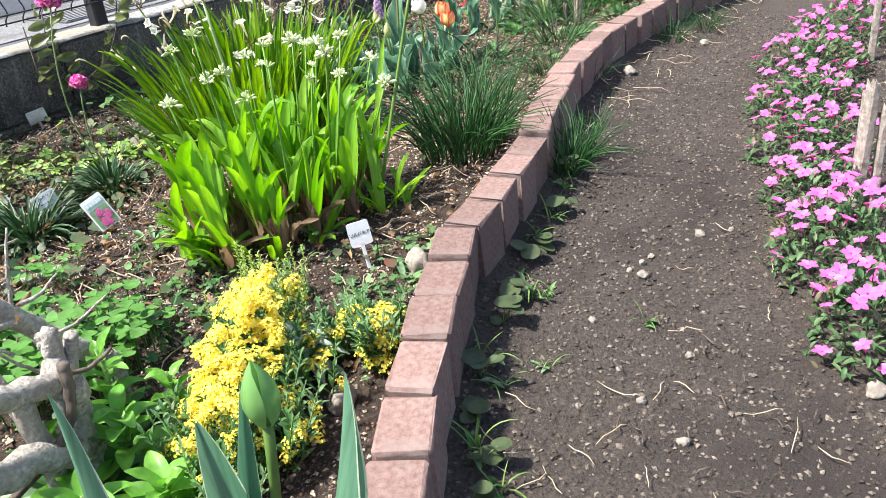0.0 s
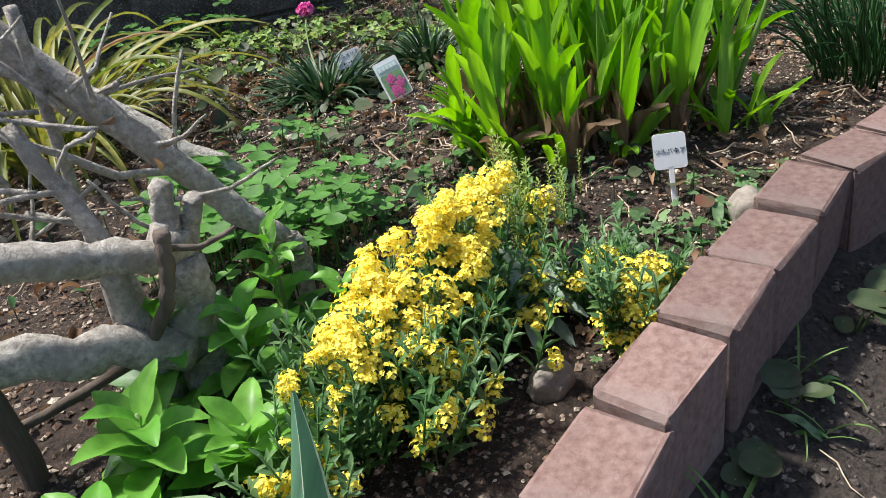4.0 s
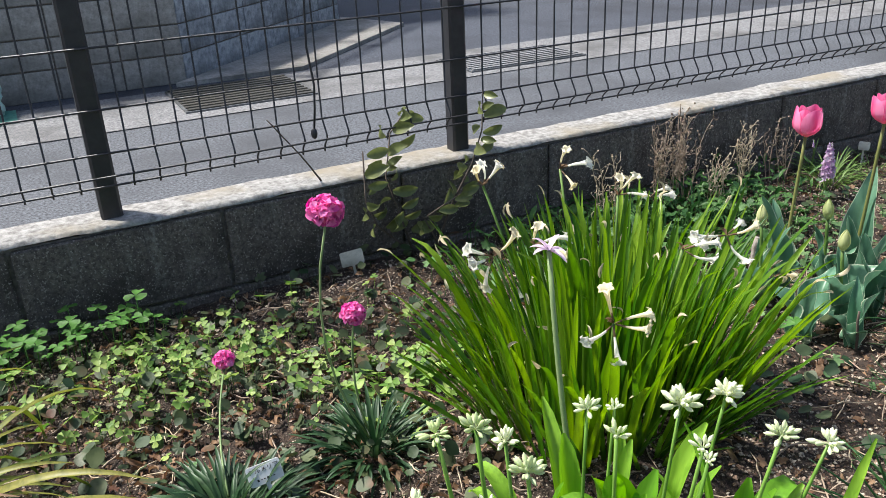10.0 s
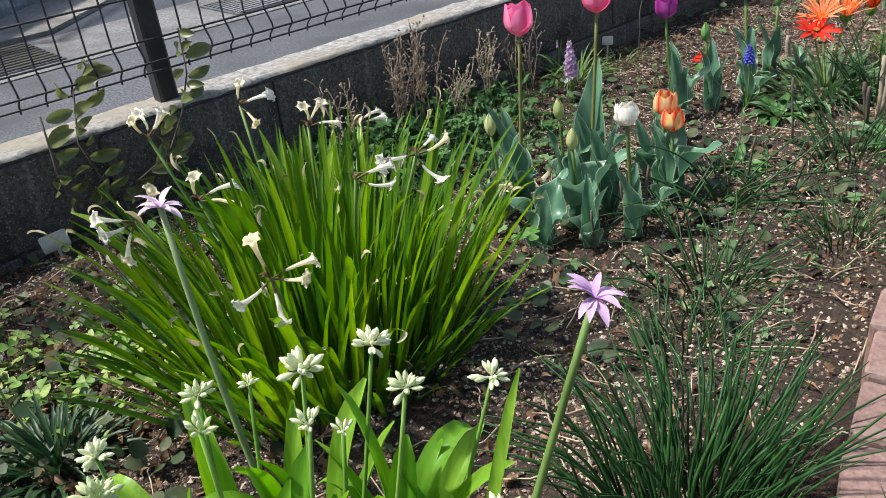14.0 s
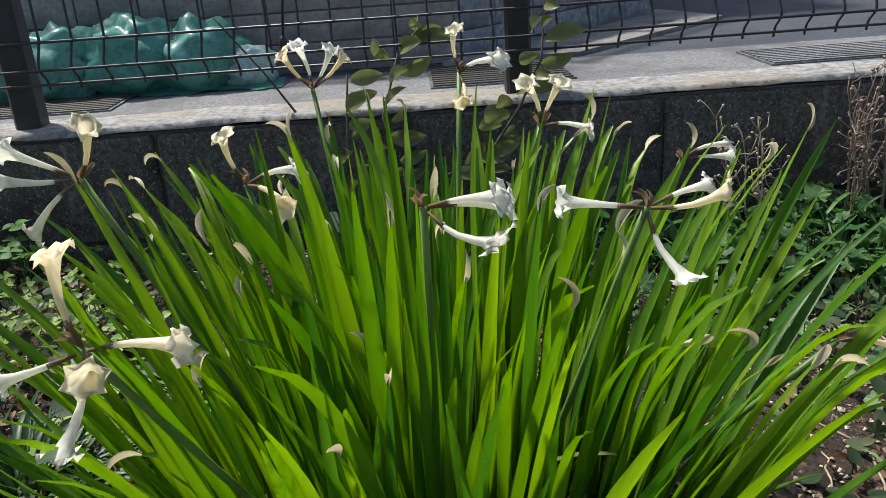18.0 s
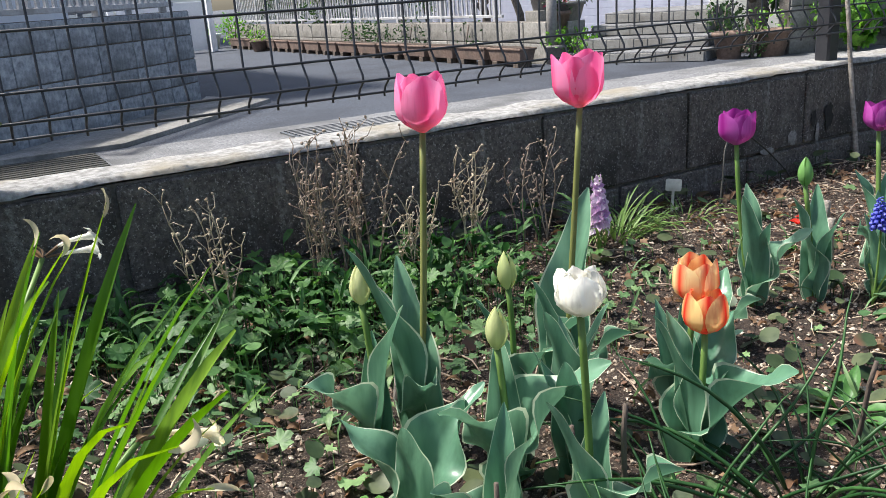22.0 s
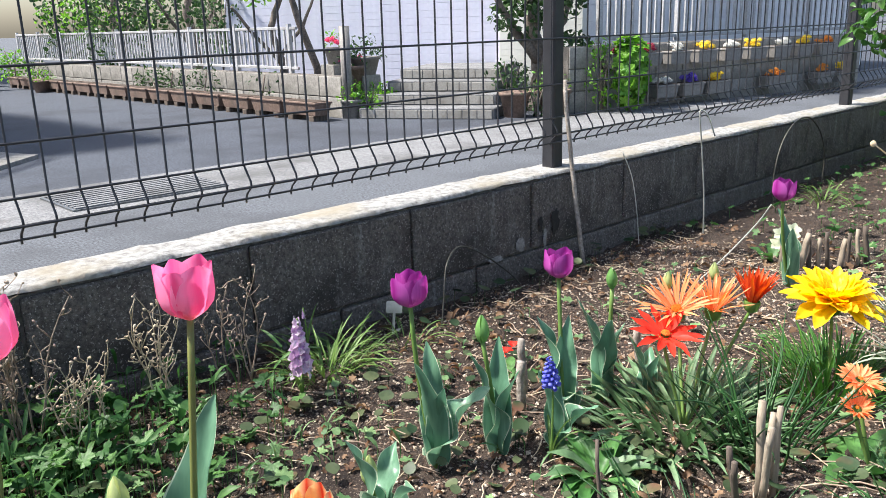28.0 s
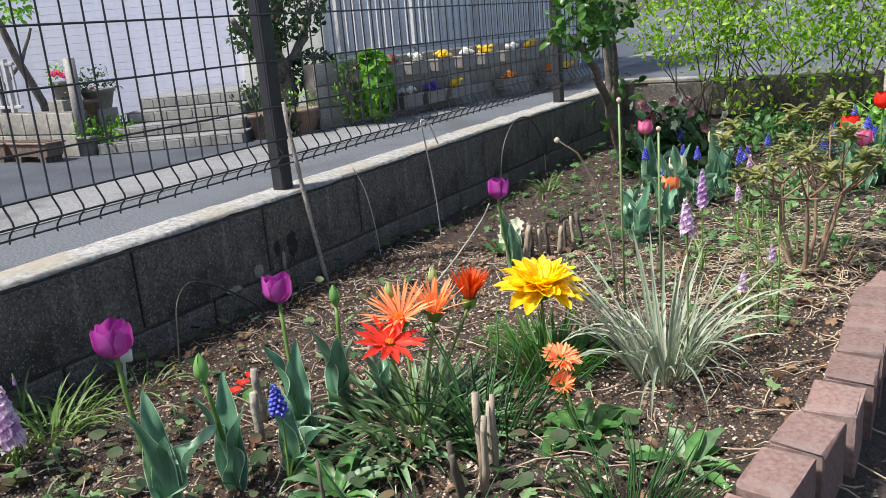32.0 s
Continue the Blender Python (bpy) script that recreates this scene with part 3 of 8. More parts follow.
upper, lower = block_mesh(0.398, 0.172), block_mesh(0.398, 0.192)
for i in range(-15, 14):
    place("block", upper, wall, Matrix.Translation((0.4055 * (i + 0.5), 0.010 + R.uniform(-0.001, 0.0015), TOP - 0.014 - 0.088)))
    place("block", lower, wall, Matrix.Translation((0.4055 * i, 0.010 + R.uniform(-0.001, 0.0015), TOP - 0.192 - 0.098)))

# mesh fence on the wall: posts, wires
fence = thing("mesh_fence", (0, 0.06, TOP), "black welded wire mesh fence on the block wall", "fence")
POSTS = [-1.80, 0.197, 0.992, 2.99, 4.95, 5.68]


def post_mesh():
    bm = box_bm(0.042, 0.042, 1.02, (0, 0, 0.50), 0.005)
    me = bpy.data.meshes.new("post")
    bm.to_mesh(me)
    bm.free()
    me.materials.append(M["fence"])
    return me


post_me = post_mesh()
for x in POSTS:
    place("post", post_me, fence, Matrix.Translation((x, 0, 0)))
HEIGHTS = [0.07, 0.095, 0.135, 0.22, 0.335, 0.45, 0.565, 0.68, 0.80, 0.92]


def bulge(z):
    return -0.024 if abs(z - 0.095) < 0.01 else 0.0


FACE = -0.026
wire_me = tube("wire", [(0, FACE, 0.062), (0, FACE, 0.07), (0, FACE - 0.006, 0.08), (0, FACE - 0.024, 0.095), (0, FACE - 0.022, 0.105), (0, FACE, 0.137), (0, FACE, 0.5), (0, FACE, 0.945)], 0.0021, M["fence"], 6)
x = -2.3
while x < 5.62:
    if min(abs(x - p) for p in POSTS) > 0.016:
        place("wire", wire_me, fence, Matrix.Translation((x, 0, 0)))
    x += 0.05
for z in HEIGHTS:
    place("rail_wire", tube("rail_wire", [(-2.3, FACE + bulge(z) - 0.004, z), (5.66, FACE + bulge(z) - 0.004, z)], 0.0024, M["fence"], 6), fence)

# far side wall of the garden
east = thing("wall_east", (0, 0, 0), "dark concrete block wall closing the end of the garden", "wall", kind="structure")
part("core", box_bm(0.11, 9.0, 0.66, (5.815, -4.374, -0.081)), M["block"], east)
for k in range(22):
    for r, z in ((0, 0.16), (1, -0.04)):
        place("block", upper if r == 0 else lower, east, pose(5.750, -0.33 - 0.4 * k - 0.2 * r, z, 0, 0, 90))
part("cap", box_bm(0.13, 9.0, 0.02, (5.815, -4.374, 0.259), 0.004), M["cap"], east)

# brick edging
edging = thing("brick_edging", (0, 0, 0), "row of upright weathered red-brown bricks edging the bed", "edging", kind="structure")


def brick_meshes():
    out = []
    for k in range(5):
        rr = random.Random(k)
        bm = box_bm(0.0915 + rr.uniform(-0.002, 0.0015), 0.060 + rr.uniform(-0.003, 0.003), 0.215, (0, 0, 0), 0.0032 + 0.0012 * (k % 3), 2)
        for v in bm.verts:
            v.co += Vector((rr.uniform(-1, 1), rr.uniform(-1, 1), rr.uniform(-1, 1))) * 0.0018
        me = bpy.data.meshes.new("brick")
        bm.to_mesh(me)
        bm.free()
        me.materials.append(M["brick"])
        out.append(me)
    return out


BRICKS = brick_meshes()
line = [Vector((*p, 0)) for p in INNER]
s_cum = [0.0]
for a, b in zip(line, line[1:]):
    s_cum.append(s_cum[-1] + (b - a).length)
s = 1.05
while s < s_cum[-1] - 0.05:
    i = max(k for k in range(len(s_cum)) if s_cum[k] <= s)
    d = (line[i + 1] - line[i]).normalized()
    p = line[i] + d * (s - s_cum[i])
    nrm = Vector((d.y, -d.x, 0))
    c = p + nrm * (0.040 + R.uniform(-0.004, 0.005))
    place("brick", BRICKS[R.randrange(5)], edging, pose(c.x, c.y, 0.155 - 0.1085 + R.uniform(-0.0025, 0.0025), R.uniform(-2.0, 2.0), R.uniform(-0.8, 0.8), math.degrees(math.atan2(d.y, d.x)) + R.uniform(-4, 4)))
    s += 0.1025

# dark and pale stains on the wall beside a post
def stain(x, z, w, h, material, name, seed):
    rr = random.Random(seed)
    n = 18
    verts = [(0, 0, 0)] + [(w * math.cos(2 * math.pi * k / n) * rr.uniform(0.6, 1.1), 0, h * math.sin(2 * math.pi * k / n) * rr.uniform(0.7, 1.1)) for k in range(n)]
    me = mesh(name, verts, [(0, k + 1, (k + 1) % n + 1) for k in range(n)], material)
    place(name, me, wall, Matrix.Translation((x, -0.0035, z)))


M["algae"] = rough_mat("algae", (0.012, 0.011, 0.010), (0.03, 0.027, 0.024), None, 90, 5, 0.9, 0.4)
M["lime"] = rough_mat("lime", (0.13, 0.12, 0.11), (0.42, 0.40, 0.38), (0.16, 0.145, 0.13), 110, 20, 0.95, 0.6)
for x, z, w, h, c, nm, sd in ((2.868, 0.122, 0.010, 0.026, "algae", "algae_stain", 1), (2.928, 0.120, 0.018, 0.038, "algae", "algae_stain", 2), (2.79, 0.085, 0.020, 0.020, "lime", "lime_stain", 3), (2.70, 0.065, 0.03, 0.010, "lime", "lime_stain", 4), (2.885, 0.085, 0.008, 0.03, "lime", "lime_stain", 5)):
    stain(x, z, w, h, M[c], nm, sd)

# ---- plant helpers ----
def lathe_data(profile, seg=8, lobes=0, depth=0.0):
    """Rings of (radius, z); with lobes the last ring is scalloped."""
    verts, faces = [], []
    for i, (r, z) in enumerate(profile):
        for k in range(seg):
            a = 2 * math.pi * k / seg
            rr = r * (1 + depth * math.cos(lobes * a)) if lobes and i >= len(profile) - 2 else r
            verts.append((rr * math.cos(a), rr * math.sin(a), z))
    for i in range(len(profile) - 1):
        for k in range(seg):
            a, b = i * seg + k, i * seg + (k + 1) % seg
            faces.append((a, b, b + seg, a + seg))
    return verts, faces


def cup_petal(R0, H0, half=44, close=0.7, flare=0.0, notch=0.0, n=7, across=4, wavy=0.0):
    """One petal of a cup-shaped flower, standing at +x round the axis z."""
    verts, faces = [], []
    for i in range(n + 1):
        v = i / n
        taper = float(np.interp(close, [0.6, 0.72, 0.93], [0.08, 0.26, 0.93]))
        r = R0 * (0.16 + 0.84 * math.sin(math.pi / 2 * min(1.0, v / 0.42)) ** 0.8) * (1 - taper * max(0, (v - 0.4) / 0.6) ** 2) + flare * v**3
        z = H0 * v
        w = radians(half) * (0.45 + 0.55 * math.sin(math.pi * min(0.5, v * 0.9 + 0.08))) * max(0.03, 1 - v**5) ** 0.6
        for k in range(across + 1):
            u = 2 * k / across - 1
            a = u * w
            rr = r * (1 - 0.06 * u * u) + wavy * math.sin(7 * v + 3 * u)
            verts.append((rr * math.cos(a), rr * math.sin(a), z - notch * (1 - abs(u)) * v**6))
    for i in range(n):
        for k in range(across):
            a = i * (across + 1) + k
            faces.append((a, a + 1, a + across + 2, a + across + 1))
    return verts, faces


def stalk(name, p0, p1, r0, r1, material, parent, sag=0.0, axis=(1, 0, 0), seg=6, n=6, label=""):
    pts = arc(p0, p1, sag, n, axis)
    return place(name, tube(name, pts, [r0 + (r1 - r0) * i / n for i in range(n + 1)], material, seg), parent, None, label)


def on_soil(x, y, dz=0.0):
    return Vector((x, y, ground_z(x, y) - 0.004 + dz))


def leaf_set(name, material, specs, count=4, **kw):
    return [blade(name, material, *specs, phase=k * 1.7, **kw) for k in range(count)]


def tulip_leaf(*args, **kw):
    """A broad leaf with a thin pale rim."""
    me = blade("leaf", M["glauc"], *args, shape="tulip", n=20, across=8, rim=0.055, **kw)
    me.materials.append(M["rim"])
    for i, poly in enumerate(me.polygons):
        if i % 8 in (0, 7):
            poly.material_index = 1
    return me


TULIP_LEAVES = [tulip_leaf(0.20, 0.050, 9, 18, fold=0.30, wave=w, phase=k * 2.1, power=2.2, twist=tw)
                for k, (w, tw) in enumerate(((0.16, 14), (0.26, -18), (0.32, 10), (0.10, -10)))]
TULIP_WIDE = [tulip_leaf(0.175, 0.064, 22, 38, fold=0.34, wave=w, phase=k * 2.6, power=1.6, twist=tw)
              for k, (w, tw) in enumerate(((0.34, 20), (0.46, -22), (0.40, 12)))]


def cup_pair(name, material, R0, H0, **kw):
    return mesh(name, *cup_petal(R0, H0, **kw), material)


CUPS = {}


def cups(color, R0=0.031, H0=0.062, **kw):
    key = (color, R0, H0, tuple(sorted(kw.items())))
    if key not in CUPS:
        CUPS[key] = (cup_pair("petal", M[color], R0, H0, **kw), cup_pair("petal", M[color], R0 * 0.86, H0 * 0.97, **kw))
    return CUPS[key]


def tulip_head(parent, at, color, R0=0.031, H0=0.062, tilt=(0, 0), rows=2, turn=0.0, **kw):
    """Petals in two rings, the flower's middle at the place given (local)."""
    outer, inner = cups(color, R0, H0, **kw)
    base = Matrix.Translation(Vector(at) - Vector((0, 0, H0 / 2))) @ Matrix.Rotation(radians(tilt[0]), 4, "X") @ Matrix.Rotation(radians(tilt[1]), 4, "Y")
    for ring in range(rows):
        for k in range(3):
            a = turn + 2 * math.pi * k / 3 + (math.pi / 3 if ring % 2 else 0) + 0.2 * ring
            place("petal", inner if ring % 2 else outer, parent, base @ Matrix.Rotation(a, 4, "Z") @ Matrix.Scale(1 - 0.12 * (ring // 2), 4) @ Matrix.Rotation(radians(R.uniform(-3, 3)), 4, "Y"))
    return base


def tulip(head, base, color, label, leaves, R0=0.031, H0=0.062, group="tulips", stem="stem", leafset=None, turn=0.0, rows=2, tilt=(0, 0), leaf_scale=1.0, **kw):
    """A tulip with its flower's middle at head and its foot at base (x, y)."""
    p = on_soil(*base)
    t = thing("tulip", p, label, "tulip", group)
    h = Vector(head) - p
    r = 0.0036
    stalk("stem", (0, 0, 0), h - Vector((0, 0, H0 * 0.46)), r * 1.1, r, M[stem], t, 0.006, (R.uniform(-1, 1), R.uniform(-1, 1), 0))
    tulip_head(t, h, color, R0, H0, tilt, rows, turn, **kw)
    for az, s, wide in leaves:
        me = R.choice(TULIP_WIDE if wide else TULIP_LEAVES)
        place("leaf", me, t, spin(radians(az), 0, 0, R.uniform(0, 0.012), s * leaf_scale))
    return t


def bud_mesh(material, R0=0.0125, H0=0.05):
    heap = Heap()
    for k in range(3):
        heap.add(*cup_petal(R0, H0, half=62, close=0.93, n=8, across=4), Matrix.Rotation(2 * math.pi * k / 3, 4, "Z"))
    return heap.mesh("flower_bud", material)


BUD = bud_mesh(M["bud"])
FRESH_BUD = bud_mesh(M["budfresh"])


def tulip_bud(head, base, label, leaves, scale=1.0, group="tulips", me=None):
    p = on_soil(*base)
    t = thing("tulip", p, label, "tulip", group)
    h = Vector(head) - p
    stalk("stem", (0, 0, 0), h - Vector((0, 0, 0.022 * scale)), 0.0042, 0.0036, M["stem"], t, 0.004)
    place("flower_bud", me or BUD, t, Matrix.Translation(h - Vector((0, 0, 0.025 * scale))) @ Matrix.Rotation(R.uniform(0, 6), 4, "Z") @ Matrix.Rotation(radians(R.uniform(-6, 6)), 4, "X") @ Matrix.Scale(scale, 4))
    for az, s, wide in leaves:
        place("leaf", R.choice(TULIP_WIDE if wide else TULIP_LEAVES), t, spin(radians(az), 0, 0, R.uniform(0, 0.012), s))
    return t


def tuft(t, meshes, count, rng, lean, name="leaf", size=(0.7, 1.1), flat=1.0):
    """Leaves round the thing's foot: rng the foot's radii, lean the extra tilt from the middle outwards."""
    for i in range(count):
        k = math.sqrt((i + 0.5) / count)
        a = i * 2.39996 + R.uniform(-0.3, 0.3)
        x, y = rng[0] * k * math.cos(a), rng[1] * k * math.sin(a)
        place(name, R.choice(meshes), t, spin(a + R.uniform(-0.5, 0.5), x, y, R.uniform(-0.004, 0.004), R.uniform(*size) * (1 - (1 - flat) * k), radians(lean * k + R.uniform(-5, 5))))


# ---- the bed: trumpet-flowered clump ----
def trumpet_mesh(material, curve):
    prof = [(0.0013, 0), (0.0019, 0.003), (0.0023, 0.015), (0.0033, 0.028), (0.0048, 0.036), (0.0075, 0.041), (0.0102, 0.0425), (0.0112, 0.041)]
    v, f = lathe_data(prof, 18, 6, 0.2)
    out = []
    for i, (x, y, z) in enumerate(v):
        if i >= 18 * 5:
            z += 0.0018 * math.sin(i * 1.9) + 0.0012 * math.cos(i * 3.1)
        out.append((x + curve * z * z * 16, y, z - curve * abs(z) * 0.12))
    return mesh("trumpet", out, f, material)


TRUMPETS = [trumpet_mesh(M["cream_pet"], 0.45), trumpet_mesh(M["whitepet"], 0.2), trumpet_mesh(M["cream_pet"], -0.35), trumpet_mesh(M["whitepet"], 0.6)]
PEDICEL = mesh("pedicel", *tube_data([(0, 0, -0.014), (0, 0, -0.004), (0, 0, 0.004)], [0.0012, 0.0016, 0.0021], 6), M["husk"])
HUSK = blade("husk", M["husk"], 0.03, 0.007, 8, 60, fold=0.5, n=5, shape="lance")


def umbel_of_trumpets(t, at, dirs, foot, scale=1.0, stem=True):
    """A stalk with a few pale trumpets; at and foot are local places."""
    at = Vector(at)
    if stem:
        stalk("stem", foot, at, 0.0028, 0.0022, M["stem"], t, 0.012, (at.x - foot[0], at.y - foot[1], 0))
    for d in dirs:
        d = Vector(d).normalized()
        p = along(at + d * 0.014, d, scale * R.uniform(0.72, 0.9), R.uniform(0, 6))
        place("trumpet", R.choice(TRUMPETS), t, p)
        place("pedicel", PEDICEL, t, p)
    for k in range(3):
        place("husk", HUSK, t, along(at, (R.uniform(-0.5, 0.5), R.uniform(-0.5, 0.5), 0.5), 0.5))


CL = on_soil(0.82, -0.75)
clump = thing("trumpet_flower_clump", CL, "dense clump of bright green strap leaves with pale trumpet flowers", "flowering plant")
strap = [blade("leaf", M["blade"], 0.34, 0.0125, 0, b, fold=0.25, n=9, shape="grass", power=2.2, twist=tw) for b, tw in ((4, 20), (9, -30), (15, 15), (6, 60), (26, -20))]
strap += [blade("leaf", M["blade"], 0.32, w, 0, b, fold=0.3, n=12, shape="strap", power=pw, twist=tw) for w, b, pw, tw in ((0.013, 22, 1.4, 40), (0.014, 34, 5.0, 20), (0.0115, 24, 2.5, -60), (0.013, 50, 7.0, -30))]
strap += [blade("leaf", M["blade_dark"], 0.31, 0.011, 0, b, fold=0.25, n=9, shape="grass", power=2.0, twist=tw) for b, tw in ((5, 20), (12, -40))]
OUTER = []
for i in range(290):
    k, a = math.sqrt((i + 0.5) / 290), i * 2.39996 + R.uniform(-0.3, 0.3)
    OUTER.append(place("leaf", R.choice(strap), clump, spin(a + R.uniform(-0.5, 0.5), 0.205 * k * math.cos(a), 0.165 * k * math.sin(a), R.uniform(-0.004, 0.004), R.uniform(0.66, 1.10) * (1 - 0.1 * k), radians(5 * k + 22 * k**3.2 + R.uniform(-5, 5)))))
inner_leaves, sources = Heap(), [blade_data(L, 0.0112, 0, b, fold=0.25, n=6, shape="grass", power=2.0, twist=tw) for L, b, tw in ((0.30, 5, 30), (0.24, 12, -40), (0.18, 8, 10), (0.33, 16, 20), (0.13, 20, -20))]
for i in range(330):
    k, a = math.sqrt(R.random()) * 1.04, R.uniform(0, 6.28)
    inner_leaves.add(*R.choice(sources), spin(a + R.uniform(-0.6, 0.6), 0.205 * k * math.cos(a), 0.165 * k * math.sin(a), -0.004, R.uniform(0.7, 1.05) * (1 - 0.1 * k), radians(5 * k + 30 * k**3 + R.uniform(-5, 6))))
M["blade_mass"] = leaf_mat("blade_inner", (0.035, 0.12, 0.014), (0.16, 0.32, 0.028), 0.35, 0.4, island=True, streak=VEIN, scale=120)
tagged(place("inner_leaves", inner_leaves.mesh("inner_leaves", M["blade_mass"]), clump), kind="stuff")
# dried, curled ends on some of the leaves
CURL = [blade("dry_tip", M["straw_leaf"], 0.03, 0.0065, 0, b, fold=0.5, n=7, shape="lance", twist=60) for b in (70, 130, 30)]
for leaf in OUTER[::5]:
    end, before = (leaf.matrix_basis @ leaf.data.vertices[i].co for i in (-2, -5))
    place("dry_tip", R.choice(CURL), clump, along(end - (end - before) * 0.3, end - before, R.uniform(0.6, 1.0), R.uniform(0, 6)))
short = [blade("leaf", M["oldgrass"], 0.2, 0.008, 20, 60, fold=0.3, n=7, shape="grass")]
tuft(clump, short, 14, (0.13, 0.12), 50, size=(0.6, 1.0))
UMBELS_BACK = [((0.73, -0.52, 0.375), [(-0.5, -0.2, 0.6), (0, -0.4, 0.8), (0.5, -0.3, 0.7), (0.7, 0.1, 0.5)]),
      ((0.865, -0.545, 0.385), [(-0.2, -0.4, 0.9), (0.3, -0.5, 0.3), (0.1, -0.5, -0.3)]),
      ((0.925, -0.625, 0.35), [(-0.1, -0.5, 0.8), (0.25, -0.4, 0.8), (0.7, -0.3, 0.1)]),
      ((0.70, -0.72, 0.345), [(-0.3, -0.3, 0.8), (0.8, -0.2, 0.4), (0.6, -0.6, 0.05)]),
      ((0.825, -0.885, 0.372), [(0.7, -0.4, 0.25), (0.9, 0, 0.05), (0.5, -0.5, -0.4)])]
UMBELS_FRONT = [
      ((0.605, -0.765, 0.37), [(-0.8, 0, 0.4), (-0.9, -0.2, 0), (-0.6, -0.4, -0.4), (0.3, -0.3, 0.4)]),
      ((0.665, -0.945, 0.335), [(-0.25, 0, 0.95), (-0.9, -0.3, -0.2), (0.8, -0.2, 0.2), (-0.1, -0.3, -0.9), (0.4, -0.7, 0.0)]),
      ((0.955, -0.835, 0.345), [(-0.9, 0.0, 0.15), (0.9, 0.1, 0.35), (0.2, -0.4, -0.9), (0.8, -0.3, 0.05)]),
      ((1.075, -0.53, 0.285), [(0.95, -0.05, 0.05), (0.7, 0, 0.4)]),
      ((1.09, -0.815, 0.235), [(0.95, 0.05, -0.05)])]
for at, dirs in UMBELS_BACK + UMBELS_FRONT:
    lo = Vector(at) - CL
    umbel_of_trumpets(clump, lo, dirs, (lo.x * 0.35, lo.y * 0.35, 0))
# ---- broad-leaved clump with white bud umbels ----
BL = on_soil(0.46, -1.19)
broad = thing("broad_leaved_clump", BL, "clump of broad fresh green leaves with white budding flower heads", "flowering plant")
wide = [blade("leaf", M["broad"], 0.19, w, 0, b, fold=0.3, n=10, shape="strap", power=2.4, across=4, twist=tw) for w, b, tw in ((0.030, 8, 12), (0.028, 16, -22), (0.023, 26, 30), (0.029, 40, -14), (0.021, 12, 40))]
wide.append(blade("leaf", M["broad"], 0.19, 0.026, 0, 105, fold=0.2, n=12, shape="strap", power=4.5, across=4, twist=10))
SHEATH = [blade("dry_sheath", M["husk"], 0.085, 0.0135, 2, b, fold=0.5, n=7, shape="lance", wave=0.4, across=3, twist=tw) for b, tw in ((8, 40), (25, -50), (42, 30), (70, 60))]
small = [blade("leaf", M["broad"], 0.12, 0.016, 8, b, fold=0.3, n=8, shape="strap", power=1.6, twist=tw) for b, tw in ((20, 14), (45, -10), (30, 40))]
# fans of leaves on brown sheathed necks
for i in range(27):
    k, a = math.sqrt((i + 0.5) / 27), i * 2.39996
    x, y = 0.195 * k * math.cos(a) + R.uniform(-0.012, 0.012), 0.135 * k * math.sin(a) + R.uniform(-0.012, 0.012)
    turn, tilt = R.uniform(0, 3.14), 9 * k
    low = y < -0.03
    for n, lean in enumerate((-20, -7, 5, 18, 26)[: R.choice((3, 4, 5))]):
        size = R.uniform(0.55, 0.85) if low else R.uniform(0.7, 1.08)
        out = Matrix.Rotation(radians(tilt), 4, Vector((-math.sin(a), math.cos(a), 0)))
        fan = Matrix.Translation((x, y, R.uniform(0.034, 0.066))) @ out @ spin(turn + (math.pi if lean < 0 else 0) + R.uniform(-0.35, 0.35), 0.008 * (1 if lean > 0 else -1) * math.cos(turn), 0.008 * (1 if lean > 0 else -1) * math.sin(turn), 0, size, radians(abs(lean) + R.uniform(-4, 5)))
        place("leaf", R.choice(wide), broad, fan)
    for n in range(9):
        b = R.uniform(0, 6.28)
        place("dry_sheath", R.choice(SHEATH[:2] if n < 6 else SHEATH), broad, spin(b, x + 0.012 * math.cos(b), y + 0.012 * math.sin(b), -0.003, R.uniform(0.75, 1.3), radians(R.uniform(-14, 6))))
# young side shoots along the edge
for x, y, count, spread in ((0.285, -1.13, 11, 62), (0.315, -1.19, 9, 55), (0.42, -1.295, 6, 50), (0.565, -1.315, 8, 42), (0.60, -1.34, 5, 35)):
    for n in range(count):
        place("leaf", R.choice(small + wide[2:3]), broad, spin(R.uniform(0, 6.28), x - BL.x + R.uniform(-0.018, 0.018), y - BL.y + R.uniform(-0.018, 0.018), 0.004, R.uniform(0.55, 1.0), radians(R.uniform(4, spread))))
for i in range(14):
    a = R.uniform(2.4, 4.0)
    place("leaf", R.choice(small), broad, spin(a, 0.19 * math.cos(a), 0.13 * math.sin(a), 0.004, R.uniform(0.6, 1.2), radians(R.uniform(0, 26))))


def bud_umbel(count, opened):
    """A round head of plump buds on thin stalks."""
    heap = Heap()
    v, f = lathe_data([(0.0007, 0), (0.0007, 0.007), (0.0016, 0.0085), (0.0027, 0.013), (0.0024, 0.017), (0.0005, 0.0205)], 7)
    for k in range(count):
        z = 1 - (k + 0.5) / count * (1.1 if opened else 0.7)
        a, r = k * 2.39996 + R.uniform(-0.4, 0.4), math.sqrt(max(0, 1 - z * z))
        d = (r * math.cos(a) + R.uniform(-0.2, 0.2), r * math.sin(a) + R.uniform(-0.2, 0.2), z + R.uniform(-0.1, 0.25))
        heap.add(v, f, along((0, 0, 0), d, R.uniform(0.75, 1.2) if opened else R.uniform(0.6, 0.85)))
    return heap.mesh("bud_head", M["budgreen"])


